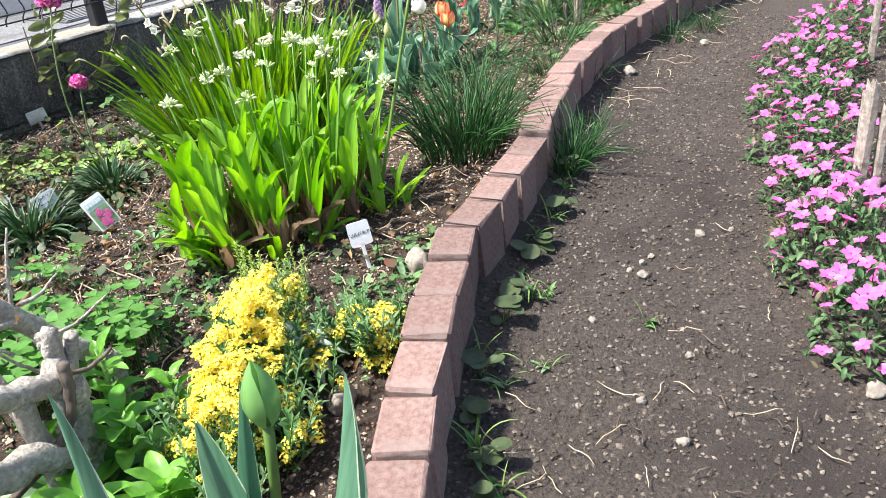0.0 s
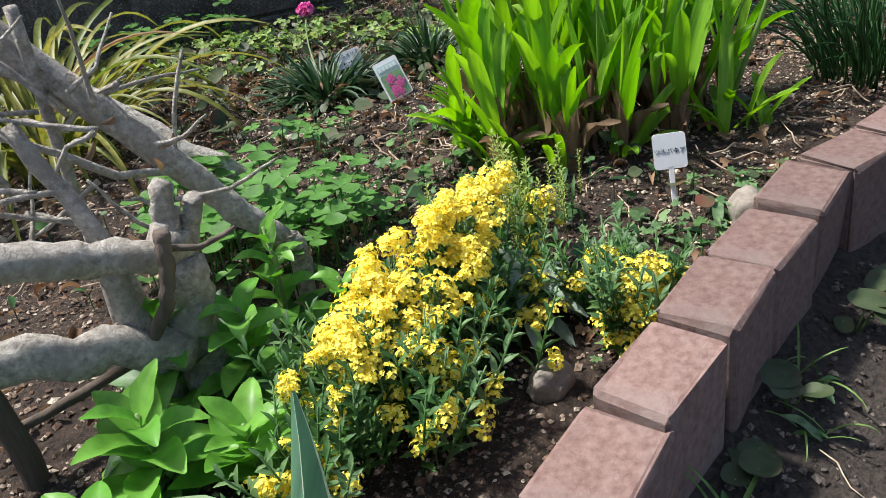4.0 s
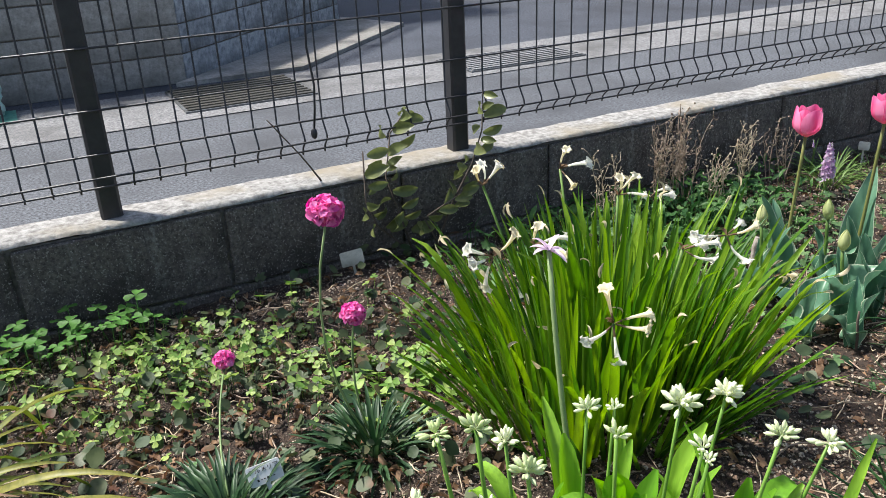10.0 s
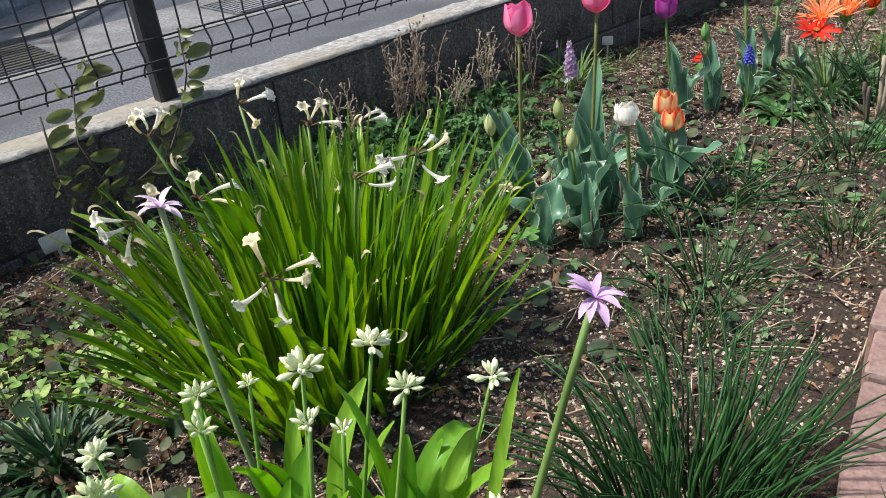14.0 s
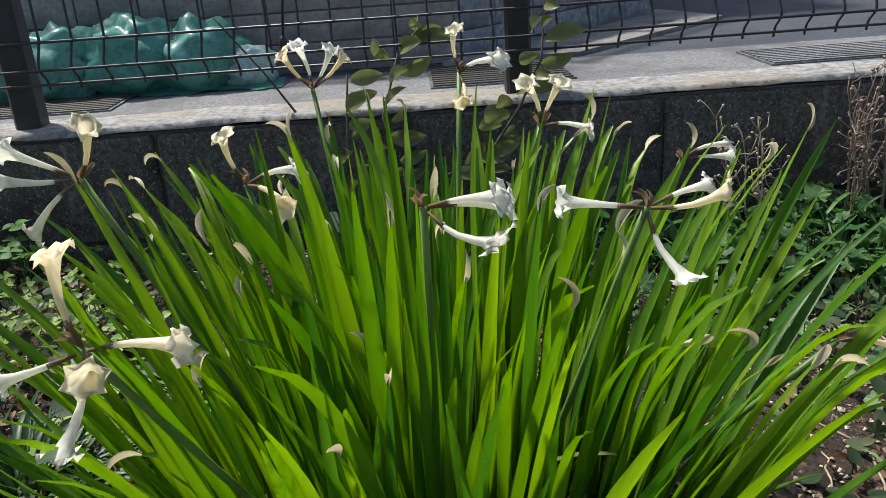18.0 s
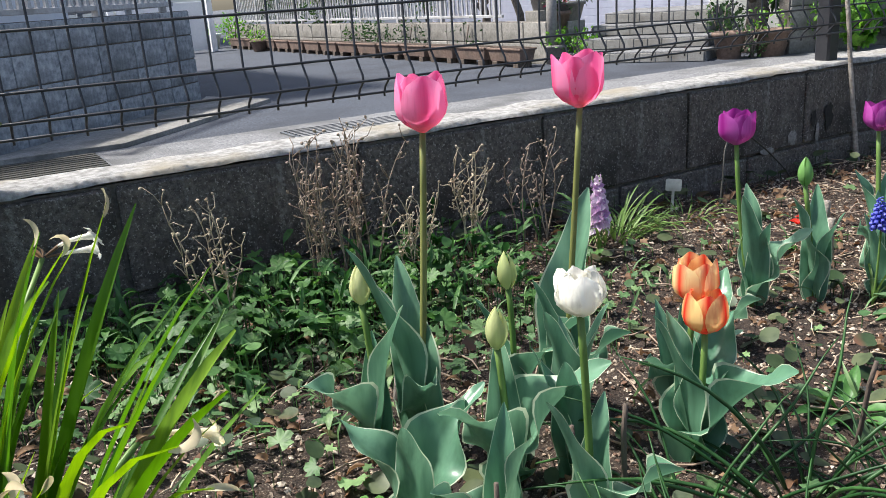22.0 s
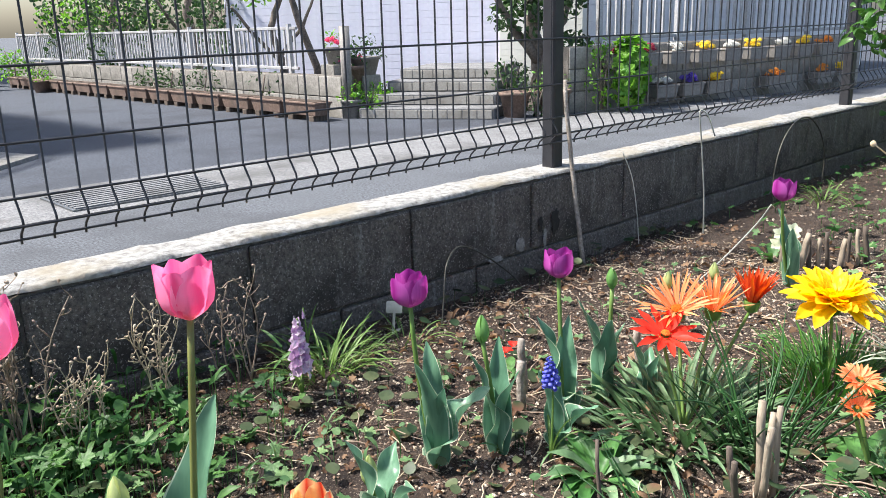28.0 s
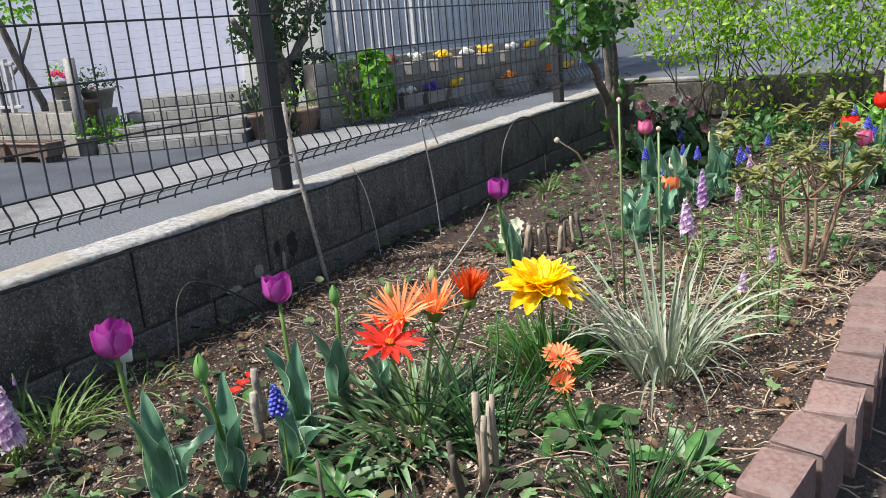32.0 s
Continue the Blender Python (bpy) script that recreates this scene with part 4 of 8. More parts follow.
CLUSTERS = [bud_umbel(23, True), bud_umbel(16, True), bud_umbel(10, False)]
HEADS = [(0.35, -1.17, 0.44, 1), (0.41, -1.15, 0.36, 0), (0.48, -1.18, 0.39, 2), (0.575, -1.155, 0.374, 0), (0.54, -1.22, 0.38, 2), (0.47, -1.33, 0.39, 0), (0.61, -1.24, 0.38, 1),
         (0.72, -1.21, 0.31, 1), (0.54, -1.29, 0.335, 1), (0.46, -1.30, 0.35, 2), (0.62, -1.32, 0.30, 1), (0.36, -1.17, 0.36, 2), (0.41, -1.26, 0.38, 2), (0.32, -1.11, 0.33, 1), (0.335, -1.13, 0.415, 1), (0.51, -1.10, 0.36, 1), (0.43, -1.08, 0.34, 0), (0.56, -1.08, 0.33, 2), (0.65, -1.14, 0.35, 0), (0.39, -1.22, 0.33, 1), (0.58, -1.19, 0.33, 2)]
for x, y, z, kind in HEADS:
    lo = Vector((x, y, z)) - BL
    stalk("stem", (lo.x * 0.62 + R.uniform(-0.015, 0.015), lo.y * 0.62, 0.02), lo, 0.0024, 0.0018, M["lime_stem"], broad, 0.008, (lo.x, lo.y, 0))
    tagged(place("bud_head", CLUSTERS[kind], broad), kind="stuff").matrix_basis = (along(lo, (R.uniform(-0.3, 0.3), R.uniform(-0.3, 0.3), 1), R.uniform(0.7, 0.98), R.uniform(0, 6)))
# a stray tall leaf and lilac flower
place("leaf", blade("leaf", M["broad"], 0.30, 0.012, 16, 6, fold=0.5, n=10, shape="strap", twist=20), broad, spin(0.1, 0.14, -0.09, 0.01))
FLORET = [blade("petal", M["lav"], 0.020, 0.006, 40, 50, fold=0.2, n=5, shape="lance")]
lo = Vector((0.684, -1.354, 0.466)) - BL
stalk("stem", (0.13, -0.11, 0.02), lo, 0.0038, 0.0028, M["stem"], broad, 0.012, (0.3, 0.3, 0))
for k in range(16):
    place("petal", FLORET[0], broad, spin(k * 2.4, lo.x, lo.y, lo.z, R.uniform(0.8, 1.2), radians(R.uniform(-20, 50))))
lo = Vector((0.582, -0.928, 0.445)) - BL
stalk("stem", (0.12, 0.18, 0.0), lo, 0.0042, 0.003, M["pale_stem"], broad, 0.01, (-0.5, 0, 0))
FADED = blade("petal", M["orchid"], 0.022, 0.007, 30, 50, fold=0.2, n=5, shape="lance")
for k in range(11):
    place("petal", FADED, broad, spin(k * 2.4, lo.x, lo.y, lo.z, R.uniform(0.8, 1.2), radians(R.uniform(-10, 60))))

# ---- thrift tufts with pink balls ----
def ball_flower(R0=0.0175):
    heap = Heap()
    v, f = blade_data(0.0085, 0.0075, 6, 60, fold=0.2, n=3, shape="strap")
    count = 64
    for k in range(count):
        z = 1 - 1.55 * (k + 0.5) / count
        a, r = k * 2.39996, math.sqrt(max(0, 1 - z * z))
        d = Vector((r * math.cos(a) + R.uniform(-0.18, 0.18), r * math.sin(a) + R.uniform(-0.18, 0.18), z * 0.9 + R.uniform(-0.15, 0.15)))
        for j in range(3):
            heap.add(v, f, along(d * R0 * R.uniform(0.5, 0.72), d, R.uniform(0.8, 1.2), j * 2.1 + k) @ Matrix.Rotation(radians(14), 4, "Y"))
    return heap.mesh("flower_head", M["armeria"])


BALL = ball_flower()
spiky = [blade("leaf", M["thrift"], 0.092, 0.0072, 2, b, fold=0.3, n=6, shape="grass", power=1.6) for b in (20, 45, 70)]


def thrift(x, y, size, heads, label):
    p = on_soil(x, y)
    t = thing("thrift_tuft", p, label, "flowering plant", "thrift tufts")
    tuft(t, spiky, 200, (0.045 * size, 0.045 * size), 64, size=(0.6 * size, 1.08 * size), flat=0.88)
    for hx, hy, hz, r, sag in heads:
        lo = Vector((hx, hy, hz)) - p
        stalk("stem", (lo.x * 0.1, lo.y * 0.1, 0.03), lo - Vector((0, 0, 0.01)), 0.0017, 0.0015, M["pale_stem"], t, sag, (-1, 0, 0))
        place("flower_head", BALL, t, Matrix.Translation(lo) @ Matrix.Rotation(R.uniform(0, 6), 4, "Z") @ Matrix.Rotation(radians(12), 4, "X") @ Matrix.Scale(r, 4))
    return t


thrift(0.215, -0.725, 1.2, [(0.284, -0.459, 0.153, 0.95, 0.01)], "dark green spiky thrift tuft with a pink ball flower")
thrift(0.445, -0.67, 1.1, [(0.386, -0.742, 0.474, 1.25, 0.035), (0.425, -0.693, 0.302, 0.95, 0.012)], "dark green spiky thrift tuft with two tall pink ball flowers")

# ---- long bronze-green grass by the wall ----
YG = on_soil(-0.25, -0.66)
yg = thing("long_leaved_clump", YG, "clump of long arching yellow-green leaves with withered tips", "grass clump")
long_leaf = [blade("leaf", M["oldgrass"], 0.43, 0.0145, 10, b, fold=0.3, n=12, shape="grass", power=1.3, twist=tw) for b, tw in ((85, 30), (110, -20), (130, 25), (150, -40), (100, 10))]
tuft(yg, long_leaf, 120, (0.10, 0.10), 15, size=(0.5, 1.02))
place("leaf", blade("leaf", M["deadleaf"], 0.34, 0.016, 25, 75, fold=0.3, n=10, shape="grass"), yg, spin(-0.4, 0, 0, 0.02))

# ---- chive clumps ----
thin = [mesh("leaf", *tube_data([(0.11 * b * (i / 8) ** 2 + 0.01 * i / 8, 0.004 * math.sin(i), 0.25 * (i / 8) * (1 - 0.25 * b * (i / 8))) for i in range(9)], [0.0021, 0.0022, 0.0022, 0.0021, 0.0020, 0.0018, 0.0015, 0.0011, 0.0005], 5), M["chive"]) for b in (0.2, 0.5, 0.9, 1.4)]


def chives(x, y, count, rx, ry, size, lean=20, label="clump of thin dark green tubular leaves", group="chive clumps"):
    t = thing("chive_clump", on_soil(x, y), label, "herb plant", group)
    tuft(t, thin, count, (rx, ry), lean, size=(0.6 * size, 1.1 * size))
    return t


chives(0.885, -1.305, 230, 0.11, 0.07, 0.86, 13)
chives(1.14, -1.13, 40, 0.06, 0.06, 0.7, 40)
chives(2.20, -1.14, 80, 0.07, 0.05, 0.62, 24)
chives(2.36, -0.86, 46, 0.07, 0.05, 0.85, 26)
chives(0.93, -1.53, 120, 0.09, 0.025, 0.62, 26)
chives(1.46, -1.33, 30, 0.05, 0.03, 0.45, 36)
chives(1.33, -1.05, 60, 0.09, 0.06, 0.7, 34)
chives(1.95, -0.98, 60, 0.09, 0.06, 0.75, 34)
chives(1.60, -1.13, 60, 0.07, 0.05, 0.55, 34)
chives(1.95, -1.37, 46, 0.05, 0.03, 0.5, 40)
chives(2.14, -1.41, 50, 0.06, 0.03, 0.5, 40)
chives(1.53, -0.86, 20, 0.05, 0.05, 0.8, 60)
chives(1.72, -0.95, 26, 0.07, 0.06, 0.7, 62)
chives(1.64, -0.885, 24, 0.06, 0.03, 0.95, 58)

# ---- tulips ----
PK = "tall pink tulip in full bloom with blue-green leaves"
tulip((1.447, -0.553, 0.375), (1.41, -0.565), "pink", PK, [(75, 1.05, False), (250, 0.8, True), (165, 1.22, False)], 0.0288, 0.060, stem="olive_stem", turn=-1.9, half=60, close=0.62)
tulip((1.621, -0.596, 0.382), (1.585, -0.60), "pink", PK, [(20, 1.28, False), (190, 0.9, False), (290, 0.85, True)], 0.0288, 0.059, stem="olive_stem", turn=-1.6, half=60, close=0.6, flare=0.003)
tulip((1.447, -0.80, 0.238), (1.44, -0.82), "whitetulip", "white double tulip with ruffled petals", [(170, 0.8, False), (290, 0.8, True), (30, 0.7, False)], 0.0218, 0.040, rows=4, half=52, close=0.72, wavy=0.0022)
tulip((1.637, -0.765, 0.160), (1.62, -0.77), "flame", "short orange and yellow flamed tulip", [(20, 0.95, True), (150, 0.85, False), (280, 1.0, True), (90, 0.8, False)], 0.0235, 0.046, turn=-1.4, half=58, close=0.66)
tulip((1.655, -0.735, 0.182), (1.635, -0.75), "flame_pale", "short yellow and orange flamed tulip", [(60, 0.8, False)], 0.0245, 0.047, turn=-1.0, half=58, close=0.62)
PU = "purple tulip in bloom with blue-green leaves"
tulip((1.993, -0.498, 0.269), (2.005, -0.53), "purple", PU, [(195, 0.95, False), (60, 0.9, False), (-30, 0.8, True), (250, 0.7, False)], 0.026, 0.049, turn=-1.2, half=58, close=0.6, flare=0.002)
tulip((2.278, -0.535, 0.252), (2.245, -0.575), "purple", PU, [(190, 0.8, True), (30, 0.85, False), (110, 0.9, False)], 0.0245, 0.047, turn=-1.9, half=58, close=0.6, flare=0.001)
tulip((3.097, -0.527, 0.243), (3.14, -0.54), "purple", PU, [(80, 0.9, False), (200, 0.8, False)], 0.026, 0.051, turn=-1.3, half=58, close=0.6, flare=0.001)
BD = "green tulip bud between broad blue-green leaves"
tulip_bud((1.362, -0.545, 0.195), (1.36, -0.56), BD, [(190, 0.85, True), (300, 0.9, False), (60, 0.7, False)], 0.95)
tulip_bud((1.445, -0.675, 0.166), (1.44, -0.69), BD, [(200, 0.95, True), (320, 1.0, True), (60, 0.8, False)], 0.95)
tulip_bud((1.539, -0.562, 0.174), (1.53, -0.575), BD, [(170, 0.8, False), (330, 0.85, True)], 0.95)
tulip_bud((2.09, -0.545, 0.195), (2.105, -0.56), BD, [(160, 0.85, False), (40, 0.9, False), (280, 0.75, False)], 0.9, me=FRESH_BUD)
tulip_bud((2.37, -0.575, 0.215), (2.345, -0.58), BD, [(120, 0.9, False), (230, 0.85, False), (330, 0.7, False)], 0.8, me=FRESH_BUD)
tulip_bud((1.835, -0.59, 0.09), (1.84, -0.60), BD, [(150, 0.75, False), (30, 0.7, True), (270, 0.7, True)], 0.9)
# leaf-only shoots
for x, y, az, s in ((1.50, -0.72, 0, 0.9), (1.33, -0.70, 120, 0.95), (1.38, -0.77, 40, 0.85), (1.55, -0.66, 200, 0.9), (1.70, -0.66, 80, 0.8), (2.40, -0.63, 20, 0.7), (2.17, -0.62, 60, 0.8)):
    t = thing("tulip", on_soil(x, y), "broad wavy blue-green tulip leaves without a flower", "tulip", "tulips")
    for k in range(3):
        place("leaf", R.choice(TULIP_LEAVES + TULIP_WIDE), t, spin(radians(az + 120 * k + R.uniform(-20, 20)), 0, 0, 0, s * R.uniform(0.75, 1.0)))

# ---- gazanias and other daisies ----
def ray_mesh(color, length, width, bend):
    return blade("petal", M[color], length, width, 0, bend, fold=0.25, n=8, shape="lance", power=1.3, wave=0.12, across=4 if width > 0.02 else 2, phase=bend)


def disc_mesh(r, color):
    heap = Heap()
    v, f = lathe_data([(0.0014, 0), (0.0017, 0.004), (0.0005, 0.006)], 5)
    for k in range(46):
        q = math.sqrt(k / 46)
        heap.add(v, f, Matrix.Translation((r * q * math.cos(k * 2.4), r * q * math.sin(k * 2.4), 0.003 * (1 - q))))
    return heap.mesh("flower_disc", M[color])


RAYS = {}
DISCS = {c: disc_mesh(0.011, c) for c in ("yellow", "orange")}
CALYX = mesh("calyx", *lathe_data([(0.003, -0.016), (0.009, -0.012), (0.0115, -0.002), (0.011, 0.002)], 10), M["stem"])


def daisy(t, at, axis, color, radius, count, rows, opening, disc="yellow", width=0.25, spread=8, foot=(0, 0, 0)):
    """A ray flower; opening: degrees of its petals from the axis."""
    at, axis = Vector(at), Vector(axis).normalized()
    stalk("stem", foot, at - axis * 0.012, 0.0030, 0.0028, M["stem"], t, 0.012, (at.x - foot[0], at.y - foot[1], 0))
    key = (color, round(radius, 3), round(width, 2))
    if key not in RAYS:
        RAYS[key] = [ray_mesh(color, radius, radius * width, b) for b in (8, -6, 18)]
    base = along(at, axis)
    place("calyx", CALYX, t, base @ Matrix.Scale(radius / 0.05, 4))
    for row in range(rows):
        for k in range(count):
            a = 2 * math.pi * (k + 0.5 * row) / count + R.uniform(-0.06, 0.06)
            place("petal", R.choice(RAYS[key]), t, base @ Matrix.Rotation(a, 4, "Z") @ Matrix.Translation((0.007, 0, 0.002 * row)) @ Matrix.Rotation(radians(opening - 14 * row + R.uniform(-spread, spread)), 4, "Y") @ Matrix.Rotation(radians(R.uniform(-15, 15)), 4, "Z") @ Matrix.Scale(1 - 0.13 * row, 4))
    if opening > 45:
        place("flower_disc", DISCS[disc], t, base @ Matrix.Translation((0, 0, 0.004)) @ Matrix.Scale(radius / 0.09, 4))


def grey_leaf(L, W, b):
    return blade("leaf", M["gaz_leaf"], L, W, 18, b, fold=0.25, n=7, shape="lance", wave=0.15, power=1.2)


M["gaz_leaf"] = leaf_mat("gazania_leaf", (0.06, 0.14, 0.05), (0.22, 0.33, 0.18), 0.2, 0.5, scale=60, streak=VEIN)
M["fern_leaf"] = leaf_mat("ferny_leaf", (0.035, 0.12, 0.022), (0.10, 0.25, 0.05), 0.25, 0.45, scale=60, streak=VEIN)
GL = [grey_leaf(0.135, 0.013, b) for b in (14, 32, 62)]
FL = [blade("leaf", M["fern_leaf"], 0.10, 0.0045, 4, b, fold=0.3, n=6, shape="grass") for b in (15, 35, 65)]

P1 = on_soil(2.37, -0.72)
gz = thing("gazania", P1, "gazania with red and faded orange rayed flowers over grey-green leaves", "flowering plant", "gazanias")
tuft(gz, GL, 230, (0.13, 0.10), 30, size=(0.5, 0.95))


def loc(p, q):
    return Vector(q) - p


daisy(gz, loc(P1, (2.355, -0.687, 0.147)), (-0.12, -0.30, 1), "red", 0.054, 13, 1, 80, "orange", 0.27, 8)
daisy(gz, loc(P1, (2.425, -0.665, 0.165)), (-0.50, -0.05, 0.85), "salmon", 0.066, 20, 2, 58, "orange", 0.085, 18)
daisy(gz, loc(P1, (2.48, -0.70, 0.160)), (-0.10, -0.1, 1), "salmon", 0.064, 20, 2, 42, "orange", 0.085, 20)
daisy(gz, loc(P1, (2.545, -0.735, 0.165)), (0.08, -0.08, 1), "rust", 0.060, 22, 2, 26, "orange", 0.13, 10)
place("flower_bud", BUD, gz, Matrix.Translation(loc(P1, (2.45, -0.63, 0.185))) @ Matrix.Scale(0.7, 4))
place("flower_bud", BUD, gz, Matrix.Translation(loc(P1, (2.55, -0.66, 0.185))) @ Matrix.Scale(0.7, 4))
P2 = on_soil(2.66, -0.83)
gy = thing("gazania", P2, "gazania with one large double yellow flower over ferny green leaves", "flowering plant", "gazanias")
tuft(gy, FL, 280, (0.11, 0.085), 34, size=(0.6, 1.1))
daisy(gy, loc(P2, (2.679, -0.816, 0.150)), (-0.08, -0.16, 1), "yellow", 0.082, 15, 4, 82, "yellow", 0.42, 13)
P3 = on_soil(2.42, -0.985)
go = thing("gerbera", P3, "small orange gerbera with broad green leaves", "flowering plant", "")
RB = [blade("leaf", M["tongue"], 0.085, 0.038, 25, b, fold=0.2, n=8, shape="lance", wave=0.12, across=4, power=1.1) for b in (35, 60, 85)]
tuft(go, RB, 13, (0.03, 0.03), 30, size=(0.7, 1.05))
daisy(go, loc(P3, (2.422, -0.957, 0.132)), (-0.15, -0.3, 1), "salmon", 0.027, 24, 2, 78, "orange", 0.22, 6)
daisy(go, loc(P3, (2.398, -0.965, 0.100)), (-0.4, -0.3, 0.8), "salmon", 0.020, 22, 2, 50, "orange", 0.20, 8)

# ---- silver striped grass ----
SG = on_soil(2.66, -1.05)
sg = thing("silver_grass", SG, "silvery striped grass clump with dry pale blades", "grass clump")
sb = [blade("leaf", M["silver"], 0.25, 0.0062, 4, b, fold=0.25, n=9, shape="grass", power=1.6, twist=tw) for b, tw in ((12, 20), (30, -25), (60, 40), (120, -30))]
tuft(sg, sb, 130, (0.055, 0.05), 24, size=(0.55, 1.1))

# ---- spikes: orchids, muscari ----
def spike_mesh(name, material, count, r, h, fl):
    heap = Heap()
    v, f = lathe_data([(0.0012, 0), (0.0035, 0.003), (0.004, 0.006), (0.0026, 0.0085), (0.0031, 0.010)], 6)
    bv, bf = blade_data(0.011, 0.008, 30, 60, n=3, shape="lance")
    for k in range(count):
        z = h * (k + 0.5) / count
        rr = r * (1 - 0.75 * (k / count) ** 1.5)
        a = k * 2.39996
        d = Vector((math.cos(a), math.sin(a), -0.25 if fl == "bell" else 0.15))
        if fl == "bell":
            heap.add(v, f, along((rr * 0.35 * math.cos(a), rr * 0.35 * math.sin(a), z), d, rr / 0.009))
        else:
            for j in range(3):
                heap.add(bv, bf, along((rr * 0.2 * math.cos(a), rr * 0.2 * math.sin(a), z), d, rr / 0.012, j * 2.1))
    return heap.mesh(name, material)


MUSC = spike_mesh("flower_spike", M["blue"], 46, 0.010, 0.045, "bell")
ORCH = spike_mesh("flower_spike", M["lav"], 44, 0.016, 0.085, "petal")
ORCH_PALE = spike_mesh("flower_spike", M["orchid"], 40, 0.019, 0.075, "petal")
ORCH_SMALL = spike_mesh("flower_spike", M["lav"], 26, 0.013, 0.06, "petal")
narrow = [blade("leaf", M["stem"], 0.13, 0.006, 10, b, fold=0.3, n=7, shape="grass") for b in (40, 80, 110)]


def spike(name, x, y, z, me, label, leaves=5, scale=1.0, group="", category="flowering plant", h=0.045):
    p = on_soil(x, y)
    t = thing(name, p, label, category, group)
    top = z - p.z
    stalk("stem", (0, 0, 0), (0, 0, top), 0.002, 0.0014, M["stem"], t, 0.004)
    place("flower_spike", me, t, Matrix.Translation((0, 0, top - h * scale)) @ Matrix.Rotation(R.uniform(0, 6), 4, "Z") @ Matrix.Rotation(radians(R.uniform(-5, 5)), 4, "X") @ Matrix.Scale(scale, 4))
    for k in range(leaves):
        place("leaf", R.choice(narrow), t, spin(R.uniform(0, 6.28), 0, 0, 0, R.uniform(0.6, 1.0)))
    return t


spike("muscari", 2.138, -0.636, 0.165, MUSC, "blue grape hyacinth on a pale stem", 3, 1.0, "muscari")
spike("orchid", 1.99, -0.205, 0.155, ORCH_PALE, "pale lilac and white orchid spike by the wall", 4, 1.3, "orchids", h=0.075)
spike("toadflax", 2.68, -1.085, 0.33, ORCH_PALE, "lilac and white toadflax spike on a thin stem", 3, 0.8, "toadflax", h=0.075)
spike("toadflax", 3.25, -0.98, 0.27, ORCH, "lilac and white toadflax spike on a thin stem", 3, 1.0, "toadflax", h=0.085)
spike("toadflax", 3.02, -1.17, 0.17, ORCH_SMALL, "small violet toadflax spike", 3, 0.7, "toadflax", h=0.06)
spike("toadflax", 2.09, -0.07, 0.115, ORCH_SMALL, "small dark pink flower by the wall", 2, 0.35, "toadflax", h=0.06)

# ---- yellow alyssum ----
def cluster_mesh(count, R0, material, flower=0.0042):
    heap = Heap()
    pv, pf = blade_data(flower, flower * 0.95, 60, 30, n=2, shape="strap", fold=0.1)
    lumps = [(R.uniform(-0.6, 0.6), R.uniform(-0.6, 0.6), R.uniform(-0.4, 0.5)) for _ in range(4)]
    for k in range(count):
        z = R.uniform(0.0, 1.0)
        a, r = k * 2.39996, math.sqrt(max(0, 1 - z * z)) * R.uniform(0.5, 1.0)
        d = Vector((r * math.cos(a) + R.uniform(-0.3, 0.3), r * math.sin(a) + R.uniform(-0.3, 0.3), z + 0.2)).normalized()
        q = lumps[k % 4]
        c = Vector((R0 * (0.62 * r * math.cos(a) + q[0]), R0 * (0.62 * r * math.sin(a) + q[1]), R0 * (0.6 * z + q[2])))
        for j in range(4):
            heap.add(pv, pf, along(c, d, R.uniform(0.85, 1.2), j * 1.5708 + k))
    return heap.mesh("flower_head", material)


YC = [cluster_mesh(64, 0.0105, M["alyssum"], 0.0020), cluster_mesh(80, 0.0125, M["alyssum"], 0.0020), cluster_mesh(34, 0.0075, M["alyssum"], 0.0019), cluster_mesh(70, 0.0115, M["alyssum"], 0.0020), cluster_mesh(50, 0.0095, M["alyssum"], 0.0021)]
SPRIG = []
for k in range(3):
    heap = Heap()
    heap.add(*tube_data([(0, 0, 0), (0.004, 0, 0.05), (0.010, 0, 0.10)], [0.0012, 0.001, 0.0008], 4))
    lv, lf = blade_data(0.022, 0.0065, 35, 30, n=3, shape="lance")
    for i in range(16):
        heap.add(lv, lf, spin(i * 2.4, 0.004 * i / 8, 0, 0.012 + 0.0053 * i, 1.15 - 0.035 * i))
    SPRIG.append(heap.mesh("sprig", M["weed_pale"] if k == 1 else M["weed"]))
SEED = []
heap = Heap()
heap.add(*tube_data([(0, 0, 0), (0.003, 0, 0.06), (0.0, 0.002, 0.12)], [0.001, 0.0009, 0.0006], 4))
lv, lf = blade_data(0.009, 0.004, 50, 20, n=2, shape="lance")
for i in range(34):
    heap.add(lv, lf, spin(i * 2.4, 0.002, 0, 0.03 + 0.0026 * i, R.uniform(0.7, 1.2)))
M["seedgreen"] = leaf_mat("seed_green", (0.22, 0.34, 0.06), (0.42, 0.50, 0.14), 0.35, 0.5, island=True)
SEED.append(heap.mesh("seed_stalk", M["seedgreen"]))


